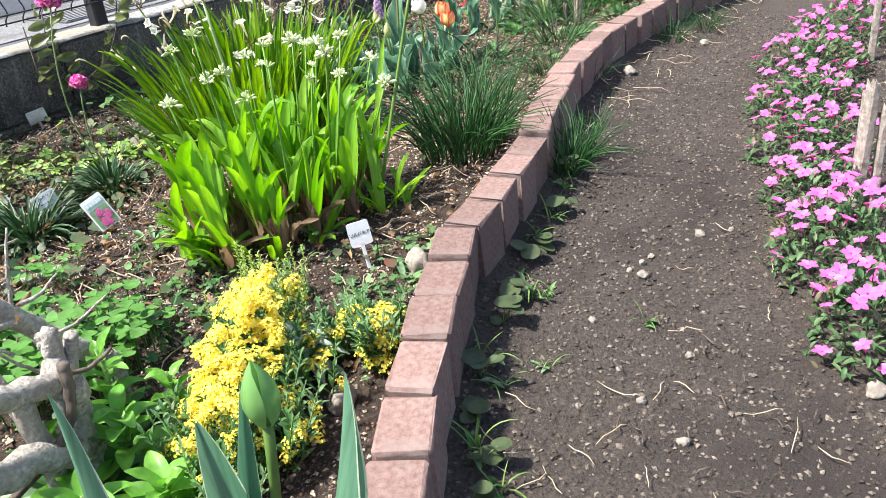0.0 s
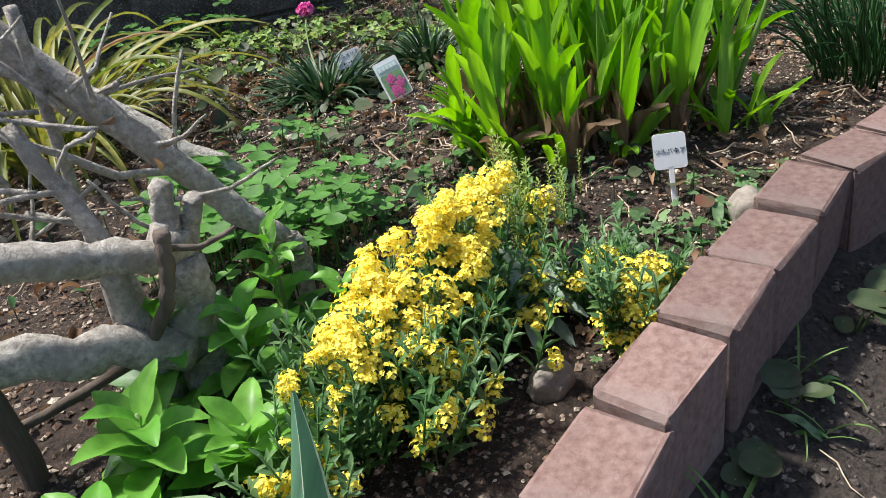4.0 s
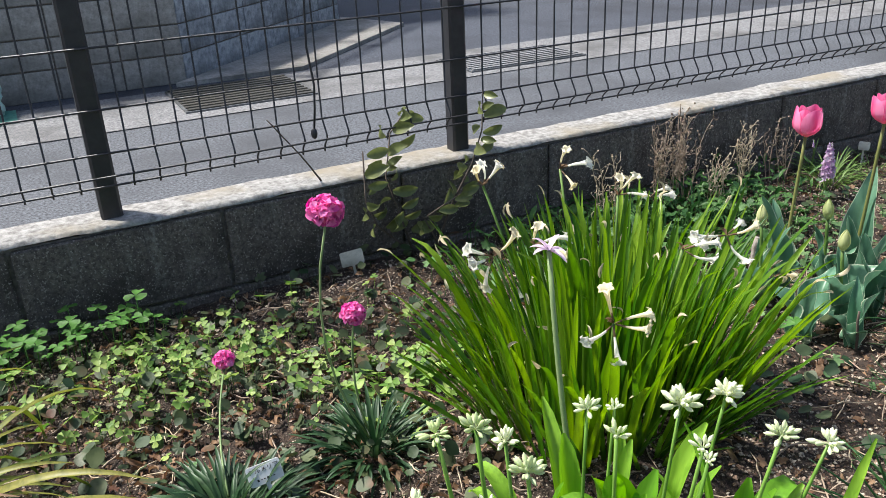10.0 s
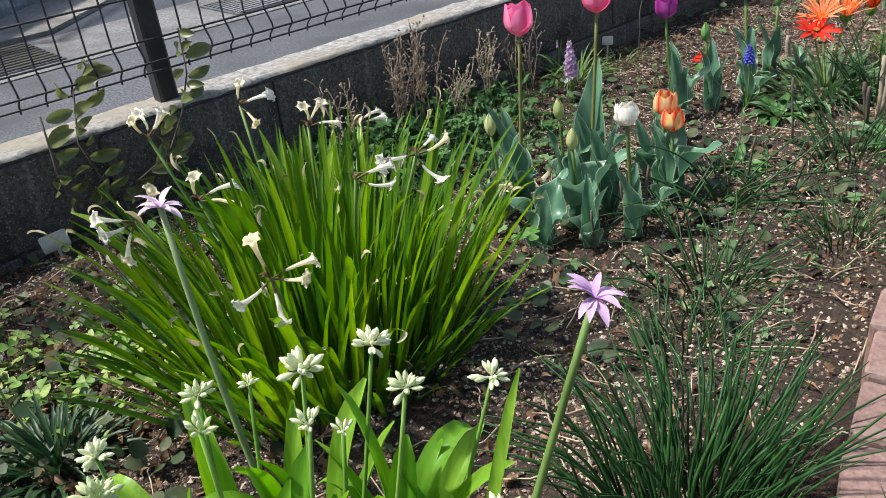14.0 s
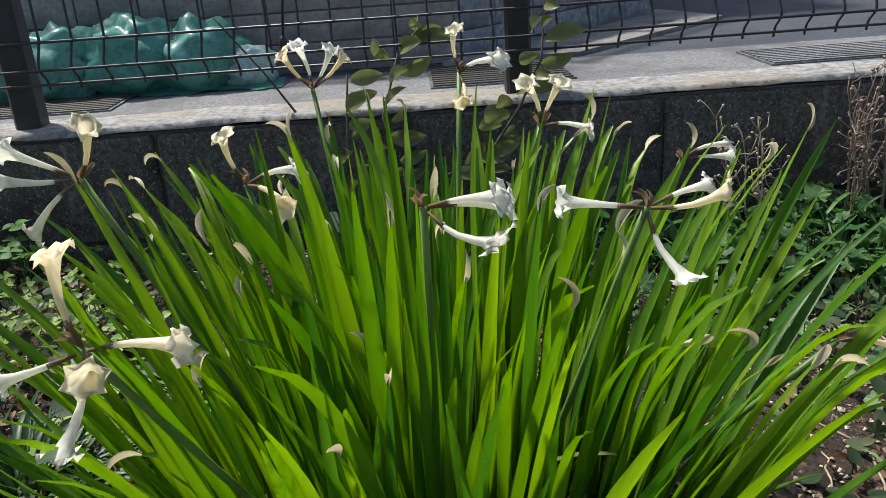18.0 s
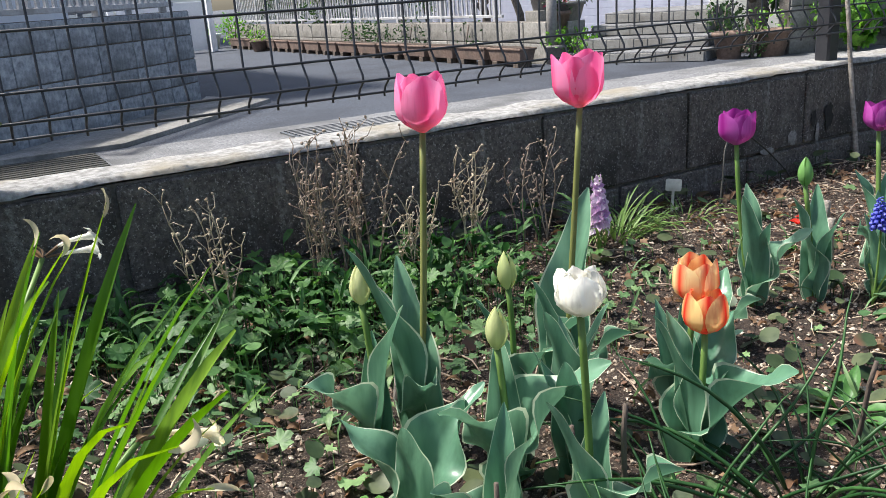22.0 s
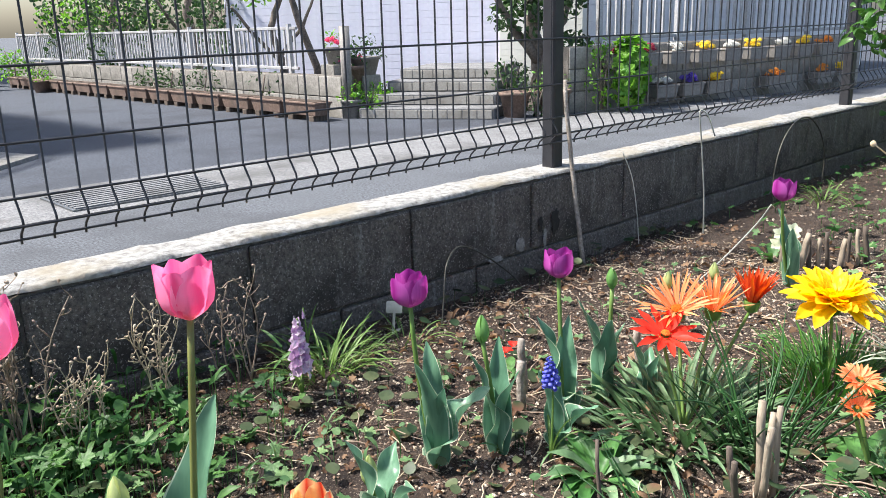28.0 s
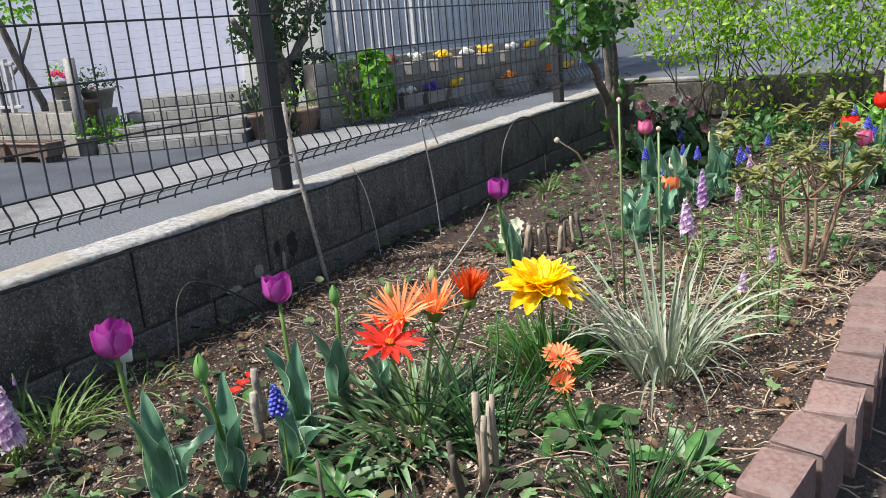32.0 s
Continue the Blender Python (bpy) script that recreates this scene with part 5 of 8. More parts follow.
def alyssum(x, y, rx, ry, turn, count, z0, z1, label, fade=True):
    p = on_soil(x, y)
    t = thing("alyssum", p, label, "flowering plant", "yellow alyssum")
    c, s = math.cos(turn), math.sin(turn)
    hubs = [(math.sqrt(R.random()) * 0.92, R.uniform(0, 6.28), R.uniform(-0.012, 0.014)) for _ in range(max(5, count // 6))]
    for i in range(count):
        hk, ha, hz = hubs[i % len(hubs)]
        gu, gv = hk * math.cos(ha) + R.gauss(0, 0.17), hk * math.sin(ha) + R.gauss(0, 0.26)
        k = min(1.1, math.hypot(gu, gv))
        u, v = rx * gu, ry * gv
        xx, yy = u * c - v * s, u * s + v * c
        z = hz + (z1 - (z1 - z0) * k * k) + R.uniform(-0.012, 0.012)
        bloom = place("flower_head", R.choice(YC), t, Matrix.Translation((xx, yy, z)) @ Matrix.Rotation(R.uniform(0, 6), 4, "Z") @ Matrix.Rotation(R.uniform(0, 0.4), 4, "X") @ Matrix.Scale(R.uniform(0.95, 1.4), 4))
        tagged(bloom, kind="stuff")
        tagged(place("sprig", R.choice(SPRIG), t, spin(R.uniform(0, 6.28), xx * 0.85, yy * 0.85, max(0, z - 0.105), R.uniform(0.8, 1.05), radians(14 * k))), kind="stuff")
        if i % 5 == 0:
            tagged(place("sprig", R.choice(SPRIG), t, spin(R.uniform(0, 6.28), xx * 0.95, yy * 0.95, max(0, z - 0.125), R.uniform(0.8, 1.0), radians(22 * k))), kind="stuff")
    if fade:
        for i in range(46):
            u = rx * R.uniform(0.45, 1.3)
            v = ry * R.uniform(-0.8, 1.1)
            tagged(place("seed_stalk", SEED[0], t, spin(R.uniform(0, 6.28), u * c - v * s, u * s + v * c, R.uniform(0, 0.02), R.uniform(0.5, 0.85), radians(R.uniform(0, 14)))), kind="stuff")
    return t


alyssum(0.065, -1.505, 0.18, 0.07, 0.62, 125, 0.045, 0.115, "sprawling alyssum covered in yellow flower clusters")
alyssum(-0.045, -1.600, 0.12, 0.075, 0.5, 80, 0.04, 0.09, "low alyssum with yellow flower clusters", False)
alyssum(0.190, -1.597, 0.055, 0.042, 0.4, 40, 0.03, 0.075, "small alyssum cushion with yellow flowers beside the bricks", False)
SL = [blade("leaf", M["greyleaf"], 0.07, 0.017, 22, b, fold=0.25, n=6, shape="lance") for b in (30, 60, 95)]
for x, y, n, size, rise in ((0.130, -1.530, 34, 1.0, 0.045), (-0.030, -1.570, 22, 0.75, 0.03)):
    silver = thing("silver_leaf_plant", on_soil(x, y), "grey-leaved rosette between yellow flowers", "plant", "silver-leaved plants")
    place("stem", tube("stem", [(0, 0, -0.01), (0.002, 0, rise)], 0.003, M["pale_stem"], 6), silver)
    for k in range(n):
        u = k / n
        place("leaf", R.choice(SL), silver, spin(k * 2.39996, 0, 0, rise * u, size * (1.1 - 0.5 * u) * R.uniform(0.85, 1.1), radians(40 * (1 - u))))

# ---- clover, heart leaves, weeds ----
def clover_data(r):
    verts, faces = [], []
    for k in range(3):
        a0 = 2 * math.pi * k / 3
        n = len(verts)
        verts.append((0, 0, 0))
        for j in range(9):
            u = j / 8 * 2 - 1
            a = a0 + u * 0.90
            rr = r * (0.36 + 0.64 * math.sqrt(max(0, 1 - u**4))) * (1 - 0.13 * math.exp(-(u * 5) ** 2))
            verts.append((rr * math.cos(a), rr * math.sin(a), 0.16 * r * abs(u) - 0.04 * r))
        verts.append((r * 0.5 * math.cos(a0), r * 0.5 * math.sin(a0), -0.05 * r))
        for j in range(8):
            faces.append((n + 10, n + 1 + j, n + 2 + j))
        faces += [(n, n + 1, n + 10), (n, n + 10, n + 9)]
    return verts, faces


def heart_data(r):
    verts, faces = [(0, 0, 0)], []
    for j in range(17):
        a = -math.pi + 2 * math.pi * j / 16
        rr = r * (0.62 + 0.38 * math.cos(a)) if abs(a) < 1.2 else r * 0.76 * (0.55 + 0.45 * math.sin(abs(a) - 0.55))
        verts.append((rr * math.cos(a) + 0.25 * r, rr * math.sin(a), 0.12 * r * abs(math.sin(a)) ** 1.5))
    for j in range(16):
        faces.append((0, j + 1, j + 2))
    return verts, faces


def lobed_data(r, seed=0):
    rr0 = random.Random(seed)
    verts, faces = [(0, 0, 0)], []
    for j in range(21):
        a = -2.3 + 4.6 * j / 20
        rr = r * (0.55 + 0.45 * math.cos(a * 0.55)) * (rr0.uniform(0.85, 1.05) if j % 4 in (0, 1) else rr0.uniform(0.64, 0.82))
        verts.append((rr * math.cos(a), rr * math.sin(a), 0.1 * r * math.sin(j * 2.1)))
    for j in range(20):
        faces.append((0, j + 1, j + 2))
    return verts, faces


CLOVER_ME = []
for k in range(3):
    heap = Heap()
    heap.add(*clover_data(0.017 + 0.002 * k), Matrix.Translation((0.004, 0, 0.055 + 0.012 * k)) @ Matrix.Rotation(radians(8 * k - 8), 4, "X"))
    heap.add(*tube_data([(0, 0, -0.01), (0.003, 0, 0.03), (0.004, 0, 0.055 + 0.012 * k)], 0.0009, 4))
    CLOVER_ME.append(heap.mesh("clover_leaf", M["clover"]))


def clover_plant(x, y, count, rx, ry, lo, hi, label):
    t = thing("clover_patch", on_soil(x, y), label, "clover", "clover patches")
    for i in range(count):
        k = math.sqrt((i + 0.5) / count)
        a = i * 2.39996
        u, v = rx * k * math.cos(a) + R.uniform(-0.01, 0.01), ry * k * math.sin(a)
        place("clover_leaf", R.choice(CLOVER_ME), t, spin(R.uniform(0, 6.28), u, v, ground_z(x + u, y + v) - ground_z(x, y), R.uniform(lo, hi), radians(R.uniform(-16, 16))))
    return t


clover_plant(-0.045, -1.235, 96, 0.12, 0.13, 0.8, 1.35, "patch of large green three-lobed clover")
clover_plant(0.06, -1.27, 16, 0.07, 0.06, 0.5, 0.9, "patch of green clover by the yellow flowers")
clover_plant(0.10, -0.97, 14, 0.07, 0.05, 0.5, 0.9, "small clover patch beside a cut branch")
clover_plant(0.05, -0.10, 40, 0.20, 0.06, 0.7, 1.2, "clover growing along the foot of the wall")
clover_plant(-0.35, -0.08, 24, 0.16, 0.05, 0.8, 1.3, "clover growing along the foot of the wall")
clover_plant(1.27, -0.72, 3, 0.02, 0.02, 0.8, 1.0, "two clover leaves in bare soil")


def scatter(name, label, category, material, data, count, region, zr, sr, tilt=0.5, stem=False, keepout=()):
    """Many small leaves as one heap over the bed."""
    heap = Heap()
    made = 0
    while made < count:
        x, y = region()
        if y < edge_y(x) + 0.02 or y > -0.012 or any((x - a) ** 2 + (y - b) ** 2 < c * c for a, b, c in keepout):
            made += 0.2
            continue
        z = ground_z(x, y) + R.uniform(*zr)
        m = Matrix.Translation((x, y, z)) @ Matrix.Rotation(R.uniform(0, 6.28), 4, "Z") @ Matrix.Rotation(R.uniform(-tilt, tilt), 4, "X") @ Matrix.Rotation(R.uniform(-tilt, tilt), 4, "Y") @ Matrix.Scale(R.uniform(*sr), 4)
        v, f = R.choice(data) if isinstance(data, list) else data
        heap.add(v, f, m)
        if stem:
            heap.add(*tube_data([(x, y, ground_z(x, y) - 0.005), (x, y, z)], 0.0008, 3, False))
        made += 1
    ob = new(name, heap.mesh(name, material))
    return tagged(ob, label, category, kind="stuff")


MIXED = [lobed_data(0.015, 1), lobed_data(0.011, 2), lobed_data(0.018, 3), heart_data(0.009), blade_data(0.024, 0.008, 30, 50, n=3, shape="lance"), blade_data(0.04, 0.004, 20, 60, n=3, shape="grass")]


def blob(cx, cy, sx, sy):
    return lambda: (R.gauss(cx, sx), R.gauss(cy, sy))


scatter("clover_cover", "pale yellow-green clover covering the soil", "ground cover", M["clover_pale"], clover_data(0.015), 300, blob(0.2, -0.27, 0.18, 0.11), (0.010, 0.040), (0.45, 1.1), 0.7, True)
scatter("clover_cover", "pale clover leaves between the flower tufts", "ground cover", M["clover_pale"], clover_data(0.015), 110, blob(0.58, -0.50, 0.10, 0.08), (0.010, 0.03), (0.6, 1.3), 0.6, True)
scatter("creeping_leaves", "brown-green heart-shaped leaves creeping over soil", "ground cover", M["ivy"], [heart_data(0.014), heart_data(0.011), lobed_data(0.013, 5)], 1050, blob(0.3, -0.45, 0.34, 0.24), (0.006, 0.034), (0.5, 1.4), 0.8, True)
scatter("creeping_leaves", "dark heart-shaped leaves creeping among the tulips", "ground cover", M["ivy"], heart_data(0.014), 460, lambda: (R.uniform(1.0, 2.5), R.uniform(-1.15, -0.2)), (0.006, 0.026), (0.6, 1.3), 0.5, True)
scatter("creeping_leaves", "dark heart-shaped leaves under the clumps", "ground cover", M["ivy"], heart_data(0.014), 60, blob(0.33, -1.30, 0.16, 0.14), (0.012, 0.03), (0.7, 1.1), 0.4, True)
scatter("creeping_leaves", "dark green leaves along the foot of the wall", "ground cover", M["ivy"], heart_data(0.015), 170, lambda: (R.uniform(-0.4, 3.6), -abs(R.gauss(0.0, 0.07))), (0.01, 0.04), (0.6, 1.3), 0.5, True)
scatter("weeds", "low green lobed weeds in front of the wall", "weeds", M["weed"], MIXED, 950, blob(1.42, -0.17, 0.24, 0.10), (0.008, 0.07), (0.8, 1.8), 0.6, True)
scatter("weeds", "grey-green lobed weeds around the tulips", "weeds", M["weed_pale"], MIXED, 520, blob(1.5, -0.36, 0.28, 0.12), (0.008, 0.03), (0.6, 1.2), 0.5, True)
scatter("weeds", "small green weeds near the driftwood", "weeds", M["weed"], MIXED, 320, blob(0.12, -1.25, 0.14, 0.2), (0.008, 0.03), (0.5, 1.2), 0.5, True)
scatter("weeds", "small green weeds along the bricks", "weeds", M["weed_pale"], lobed_data(0.014), 60, blob(0.36, -1.50, 0.1, 0.06), (0.006, 0.02), (0.5, 1.2), 0.5, True)
scatter("weeds", "green weeds among the far flowers", "weeds", M["weed"], lobed_data(0.018), 500, lambda: (R.uniform(3.4, 5.6), R.uniform(-1.6, -0.05)), (0.008, 0.05), (0.6, 1.3), 0.6, True)
scatter("weeds", "small weeds on the soil by the daisies", "weeds", M["weed_pale"], MIXED, 420, lambda: (R.uniform(1.2, 3.2), R.uniform(-1.25, -0.2)), (0.006, 0.018), (0.5, 1.2), 0.5, True)
scatter("dead_leaves", "crumpled brown leaf litter between the clover", "leaf litter", M["deadleaf"], [lobed_data(0.010, 9), blade_data(0.028, 0.007, 40, 90, n=4, shape="lance", fold=0.6), blade_data(0.02, 0.010, 30, 120, n=4, shape="lance", fold=0.5)], 1100, blob(0.35, -0.55, 0.34, 0.32), (0.002, 0.014), (0.4, 1.2), 0.9)
scatter("dead_leaves", "curled brown dead leaves on the soil", "leaf litter", M["deadleaf"], [lobed_data(0.010, 9), lobed_data(0.013, 4), blade_data(0.028, 0.007, 40, 90, n=4, shape="lance", fold=0.6), blade_data(0.02, 0.010, 30, 120, n=4, shape="lance", fold=0.5)], 2800, lambda: (R.uniform(-0.4, 3.6), R.uniform(-1.6, -0.05)), (0.002, 0.012), (0.4, 1.2), 0.9)

# grass tufts by the wall near the orchid, small rosettes
for x, y, n, size in ((2.08, -0.15, 70, 0.5), (2.16, -0.10, 40, 0.45), (2.30, -0.12, 24, 0.4), (4.15, -0.2, 30, 0.5)):
    t = thing("grass_tuft", on_soil(x, y), "small green grass tuft by the wall", "grass clump", "grass tufts")
    tuft(t, narrow, n, (0.06, 0.04), 40, size=(0.5 * size / 0.5, 1.0 * size / 0.5), name="blade")
ROS = [blade("leaf", M["tongue"], 0.07, 0.02, 26, b, fold=0.25, n=7, shape="lance", wave=0.1, across=4, power=1.0) for b in (35, 60)]
ROS += [blade("leaf", M["gaz_leaf"], 0.075, 0.02, 26, 50, fold=0.25, n=7, shape="lance", wave=0.1, across=4)]


def rosette(x, y, count, size, label):
    t = thing("leaf_rosette", on_soil(x, y), label, "plant", "leaf rosettes")
    tuft(t, ROS, count, (0.02, 0.02), 40, size=(0.6 * size, 1.05 * size))
    return t


rosette(2.15, -0.715, 30, 1.15, "low rosette of pointed green leaves")
rosette(1.83, -0.80, 12, 0.95, "low rosette of dark green leaves")
rosette(2.12, -0.98, 12, 1.35, "leafy green shoots at the foot of cut stakes")
rosette(2.37, -1.16, 14, 1.1, "fresh green lettuce-like plant near the bricks")
rosette(0.37, -1.52, 8, 0.6, "small fresh green seedling beside the bricks")
rosette(-0.17, -1.48, 16, 1.5, "broad fresh green leaves under the driftwood")
rosette(-0.08, -1.44, 10, 1.1, "broad fresh green leaves under the driftwood")
rosette(-0.25, -1.62, 14, 1.3, "broad fresh green leaves in front of the driftwood")
rosette(0.30, -0.99, 12, 0.6, "small green seedlings by a picture tag")

# tall thin green weed near the bricks
for x, y in ((2.86, -1.17), (2.90, -1.20)):
    t = thing("tall_weed", on_soil(x, y), "tall feathery green weed with small violet flowers", "weed", "tall weeds")
    place("stem", tube("stem", [(0, 0, 0), (0.005, 0, 0.12), (0.0, 0.004, 0.25)], [0.0018, 0.0015, 0.0008], M["stem"], 5), t)
    for k in range(54):
        place("leaf", narrow[k % 3], t, spin(k * 2.4, 0, 0, 0.004 * k, R.uniform(0.25, 0.4), radians(R.uniform(20, 60))))

# ---- dead wood ----
def limb(parent, pts, r0, r1, name="limb", material="wood", seg=9, knots=0.12):
    pts = [Vector(p) for p in pts]
    fine = []
    for i in range(len(pts) - 1):
        for k in range(6):
            fine.append(pts[i].lerp(pts[i + 1], k / 6))
    fine.append(pts[-1])
    n = len(fine) - 1
    seed = R.uniform(0, 50)
    for i, p in enumerate(fine):
        fine[i] = p + Vector((noise.noise((seed, i * 0.45, 0)), noise.noise((seed, i * 0.45, 9)), noise.noise((seed, i * 0.45, 5)))) * r0 * 0.5
    radii = [(r0 + (r1 - r0) * i / n) * (1 + knots * noise.noise((seed, i * 0.9, 3))) for i in range(n + 1)]
    return place(name, tube(name, fine, radii, M[material], seg), parent)


stump = thing("dead_stump", (0, 0, 0), "grey weathered dead stump with cut branches", "dead wood")
limb(stump, [(-0.148, -1.455, 0.03), (-0.151, -1.465, 0.13), (-0.150, -1.472, 0.20), (-0.150, -1.472, 0.240)], 0.0215, 0.0165, "trunk", seg=12, knots=0.2)
limb(stump, [(-0.150, -1.472, 0.225), (-0.151, -1.47, 0.250), (-0.145, -1.468, 0.278)], 0.0115, 0.0085, "prong", seg=8, knots=0.35)
limb(stump, [(-0.146, -1.462, 0.225), (-0.148, -1.455, 0.25), (-0.150, -1.452, 0.266)], 0.008, 0.005, "prong", seg=7, knots=0.35)
limb(stump, [(-0.141, -1.472, 0.222), (-0.133, -1.47, 0.240), (-0.125, -1.468, 0.258)], 0.0085, 0.0075, "prong", seg=9)
limb(stump, [(-0.152, -1.475, 0.222), (-0.185, -1.48, 0.232), (-0.235, -1.485, 0.249), (-0.32, -1.495, 0.282), (-0.46, -1.51, 0.335)], 0.0125, 0.0165, "arm", seg=11)
limb(stump, [(-0.185, -1.465, 0.03), (-0.192, -1.472, 0.12), (-0.200, -1.478, 0.235)], 0.0125, 0.0115, "arm", seg=10)
limb(stump, [(-0.168, -1.452, 0.03), (-0.182, -1.448, 0.13), (-0.20, -1.44, 0.24), (-0.235, -1.41, 0.33)], 0.0095, 0.007, "arm")
limb(stump, [(-0.188, -1.495, 0.165), (-0.170, -1.505, 0.195), (-0.162, -1.503, 0.225), (-0.158, -1.50, 0.252)], 0.0055, 0.0065, "twig", "darkwood", 7)
limb(stump, [(-0.158, -1.497, 0.238), (-0.135, -1.50, 0.231), (-0.105, -1.50, 0.238)], 0.0032, 0.002, "twig", "darkwood", 6)
limb(stump, [(-0.185, -1.47, 0.14), (-0.28, -1.49, 0.13), (-0.40, -1.52, 0.13)], 0.005, 0.004, "twig", "darkwood", 6)
for k in range(30):
    a = Vector((R.uniform(-0.30, -0.13), R.uniform(-1.45, -1.30), R.uniform(0.2, 0.34)))
    b = a + Vector((R.uniform(-0.14, 0.1), R.uniform(-0.05, 0.06), R.uniform(-0.04, 0.12)))
    limb(stump, [a, a.lerp(b, 0.5) + Vector((0, 0, R.uniform(-0.015, 0.015))), b], 0.0028, 0.0012, "twig", "wood", 5)
for k in range(5):
    place("dead_leaf", HUSK, stump, along((-0.20 + 0.02 * k, -1.36 - 0.01 * k, 0.27 + 0.02 * (k % 3)), (R.uniform(-1, 1), R.uniform(-1, 1), -0.6), 0.9))
log = thing("low_log", (0, 0, 0), "another grey cut log sunk under the leaves", "dead wood")
limb(log, [(-0.165, -1.485, 0.135), (-0.198, -1.49, 0.158), (-0.27, -1.50, 0.185), (-0.44, -1.52, 0.215)], 0.0165, 0.0175, seg=11)
limb(log, [(-0.30, -1.50, 0.04), (-0.305, -1.505, 0.18)], 0.010, 0.010, "prop", "darkwood")
branch = thing("dead_branch", (0, 0, 0), "pale grey fallen branch leaning over clover", "dead wood")
limb(branch, [(-0.043, -1.351, 0.138), (-0.08, -1.345, 0.185), (-0.12, -1.335, 0.24), (-0.19, -1.315, 0.33), (-0.32, -1.27, 0.50)], 0.0125, 0.0145, seg=11, knots=0.2)
limb(branch, [(-0.040, -1.352, 0.145), (-0.030, -1.356, 0.11), (-0.036, -1.36, 0.06)], 0.0125, 0.0105, "stub", seg=10)
limb(branch, [(-0.12, -1.335, 0.245), (-0.105, -1.33, 0.29), (-0.085, -1.32, 0.335)], 0.003, 0.0015, "twig", "wood", 5)
limb(branch, [(-0.11, -1.335, 0.23), (-0.17, -1.38, 0.26), (-0.23, -1.39, 0.31), (-0.32, -1.38, 0.36)], 0.0045, 0.003, "twig", "wood", 6)
limb(branch, [(-0.215, -1.30, 0.04), (-0.21, -1.305, 0.2), (-0.205, -1.33, 0.40)], 0.006, 0.0055, "arm")
log2 = thing("fallen_log", (0, 0, 0), "grey fallen log lying across the clover", "dead wood")
limb(log2, [(0.03, -1.19, 0.05), (-0.026, -1.154, 0.125), (-0.11, -1.095, 0.195), (-0.203, -1.034, 0.262), (-0.36, -0.93, 0.37)], 0.0125, 0.0145, seg=11)
limb(log2, [(-0.34, -0.945, 0.02), (-0.345, -0.94, 0.2), (-0.35, -0.935, 0.36)], 0.012, 0.012, "prop", "darkwood")
cut = thing("cut_branch", (0, 0, 0), "short cut piece of pale branch on the soil", "dead wood")
limb(cut, [(0.142, -0.95, 0.078), (0.10, -0.925, 0.074), (0.06, -0.90, 0.07)], 0.008, 0.008)

# ---- labels and tags ----
def writing(text, size, parent, m, material):
    c = bpy.data.curves.new("writing", "FONT")
    c.body, c.size, c.align_x, c.align_y, c.extrude = text, size, "CENTER", "CENTER", 0.0002
    o = new("writing", c)
    dg = bpy.context.evaluated_depsgraph_get()
    me = bpy.data.meshes.new_from_object(o.evaluated_get(dg))
    bpy.data.objects.remove(o)
    me.materials.clear()
    me.materials.append(material)
    return place("writing", me, parent, m)


def plate_bm(w, h, t, corner):
    bm = box_bm(w, t, h, (0, 0, 0))
    side = [e for e in bm.edges if abs(e.verts[0].co.y - e.verts[1].co.y) > t * 0.5]
    bmesh.ops.bevel(bm, geom=side, offset=corner, segments=4, affect="EDGES", profile=0.5)
    return bm


def tag(x, y, z, w, h, face, material, label, text=(), back=8, roll=0, size=0.0075):
    """A garden tag: plate and pin; face: the compass turn of its front."""
    g = ground_z(x, y)
    t = thing("plant_tag", (x, y, g - 0.004), label, "plant tag", "plant tags")
    top = z - g + 0.004
    base = Matrix.Translation((0, 0, top)) @ Matrix.Rotation(radians(face), 4, "Z") @ Matrix.Rotation(radians(-back), 4, "X") @ Matrix.Rotation(radians(roll), 4, "Y")
    p = part("plate", plate_bm(w, h, 0.0016, 0.004), M[material], t)
    p.matrix_basis = base
    pin_len = top - h / 2 + 0.035
    q = part("pin", box_bm(0.006, 0.0016, pin_len, (0, 0, -h / 2 - pin_len / 2 + 0.003), 0.0005), M[material], t)
    q.matrix_basis = base
    for k, row in enumerate(text):
        m = base @ Matrix.Translation((0, -0.0012, (len(text) - 1) * 0.006 - 0.012 * k)) @ Matrix.Rotation(math.pi / 2, 4, "X")
        if row == "-":
            for j in range(6):
                b = part("mark", box_bm(0.0026, 0.0004, 0.0012 + 0.002 * (j % 3 == 0), (-0.011 + 0.0044 * j, 0, 0)), M["ink"], t)
                b.matrix_basis = base @ Matrix.Translation((0, -0.0012, -0.007))
        else:
            writing(row, size, t, m, M["ink"])
    return t


tag(0.385, -1.423, 0.131, 0.036, 0.040, -38, "tag", "clean white plastic tag with a handwritten plant name", ("ツルバキア",), 14, -6, 0.0068)
tag(0.272, -0.712, 0.112, 0.047, 0.028, -14, "tag", "white plastic tag with handwriting beside a thrift tuft", ("アルメリア", "-"), 24, -12, 0.0085)
tag(0.66, -0.045, 0.082, 0.052, 0.034, -10, "oldtag", "faded stained plastic tag by the wall", (), 10, -6)
tag(2.31, -0.075, 0.060, 0.034, 0.026, -30, "oldtag", "yellowed blank plastic tag by the wall", (), 10, 6)
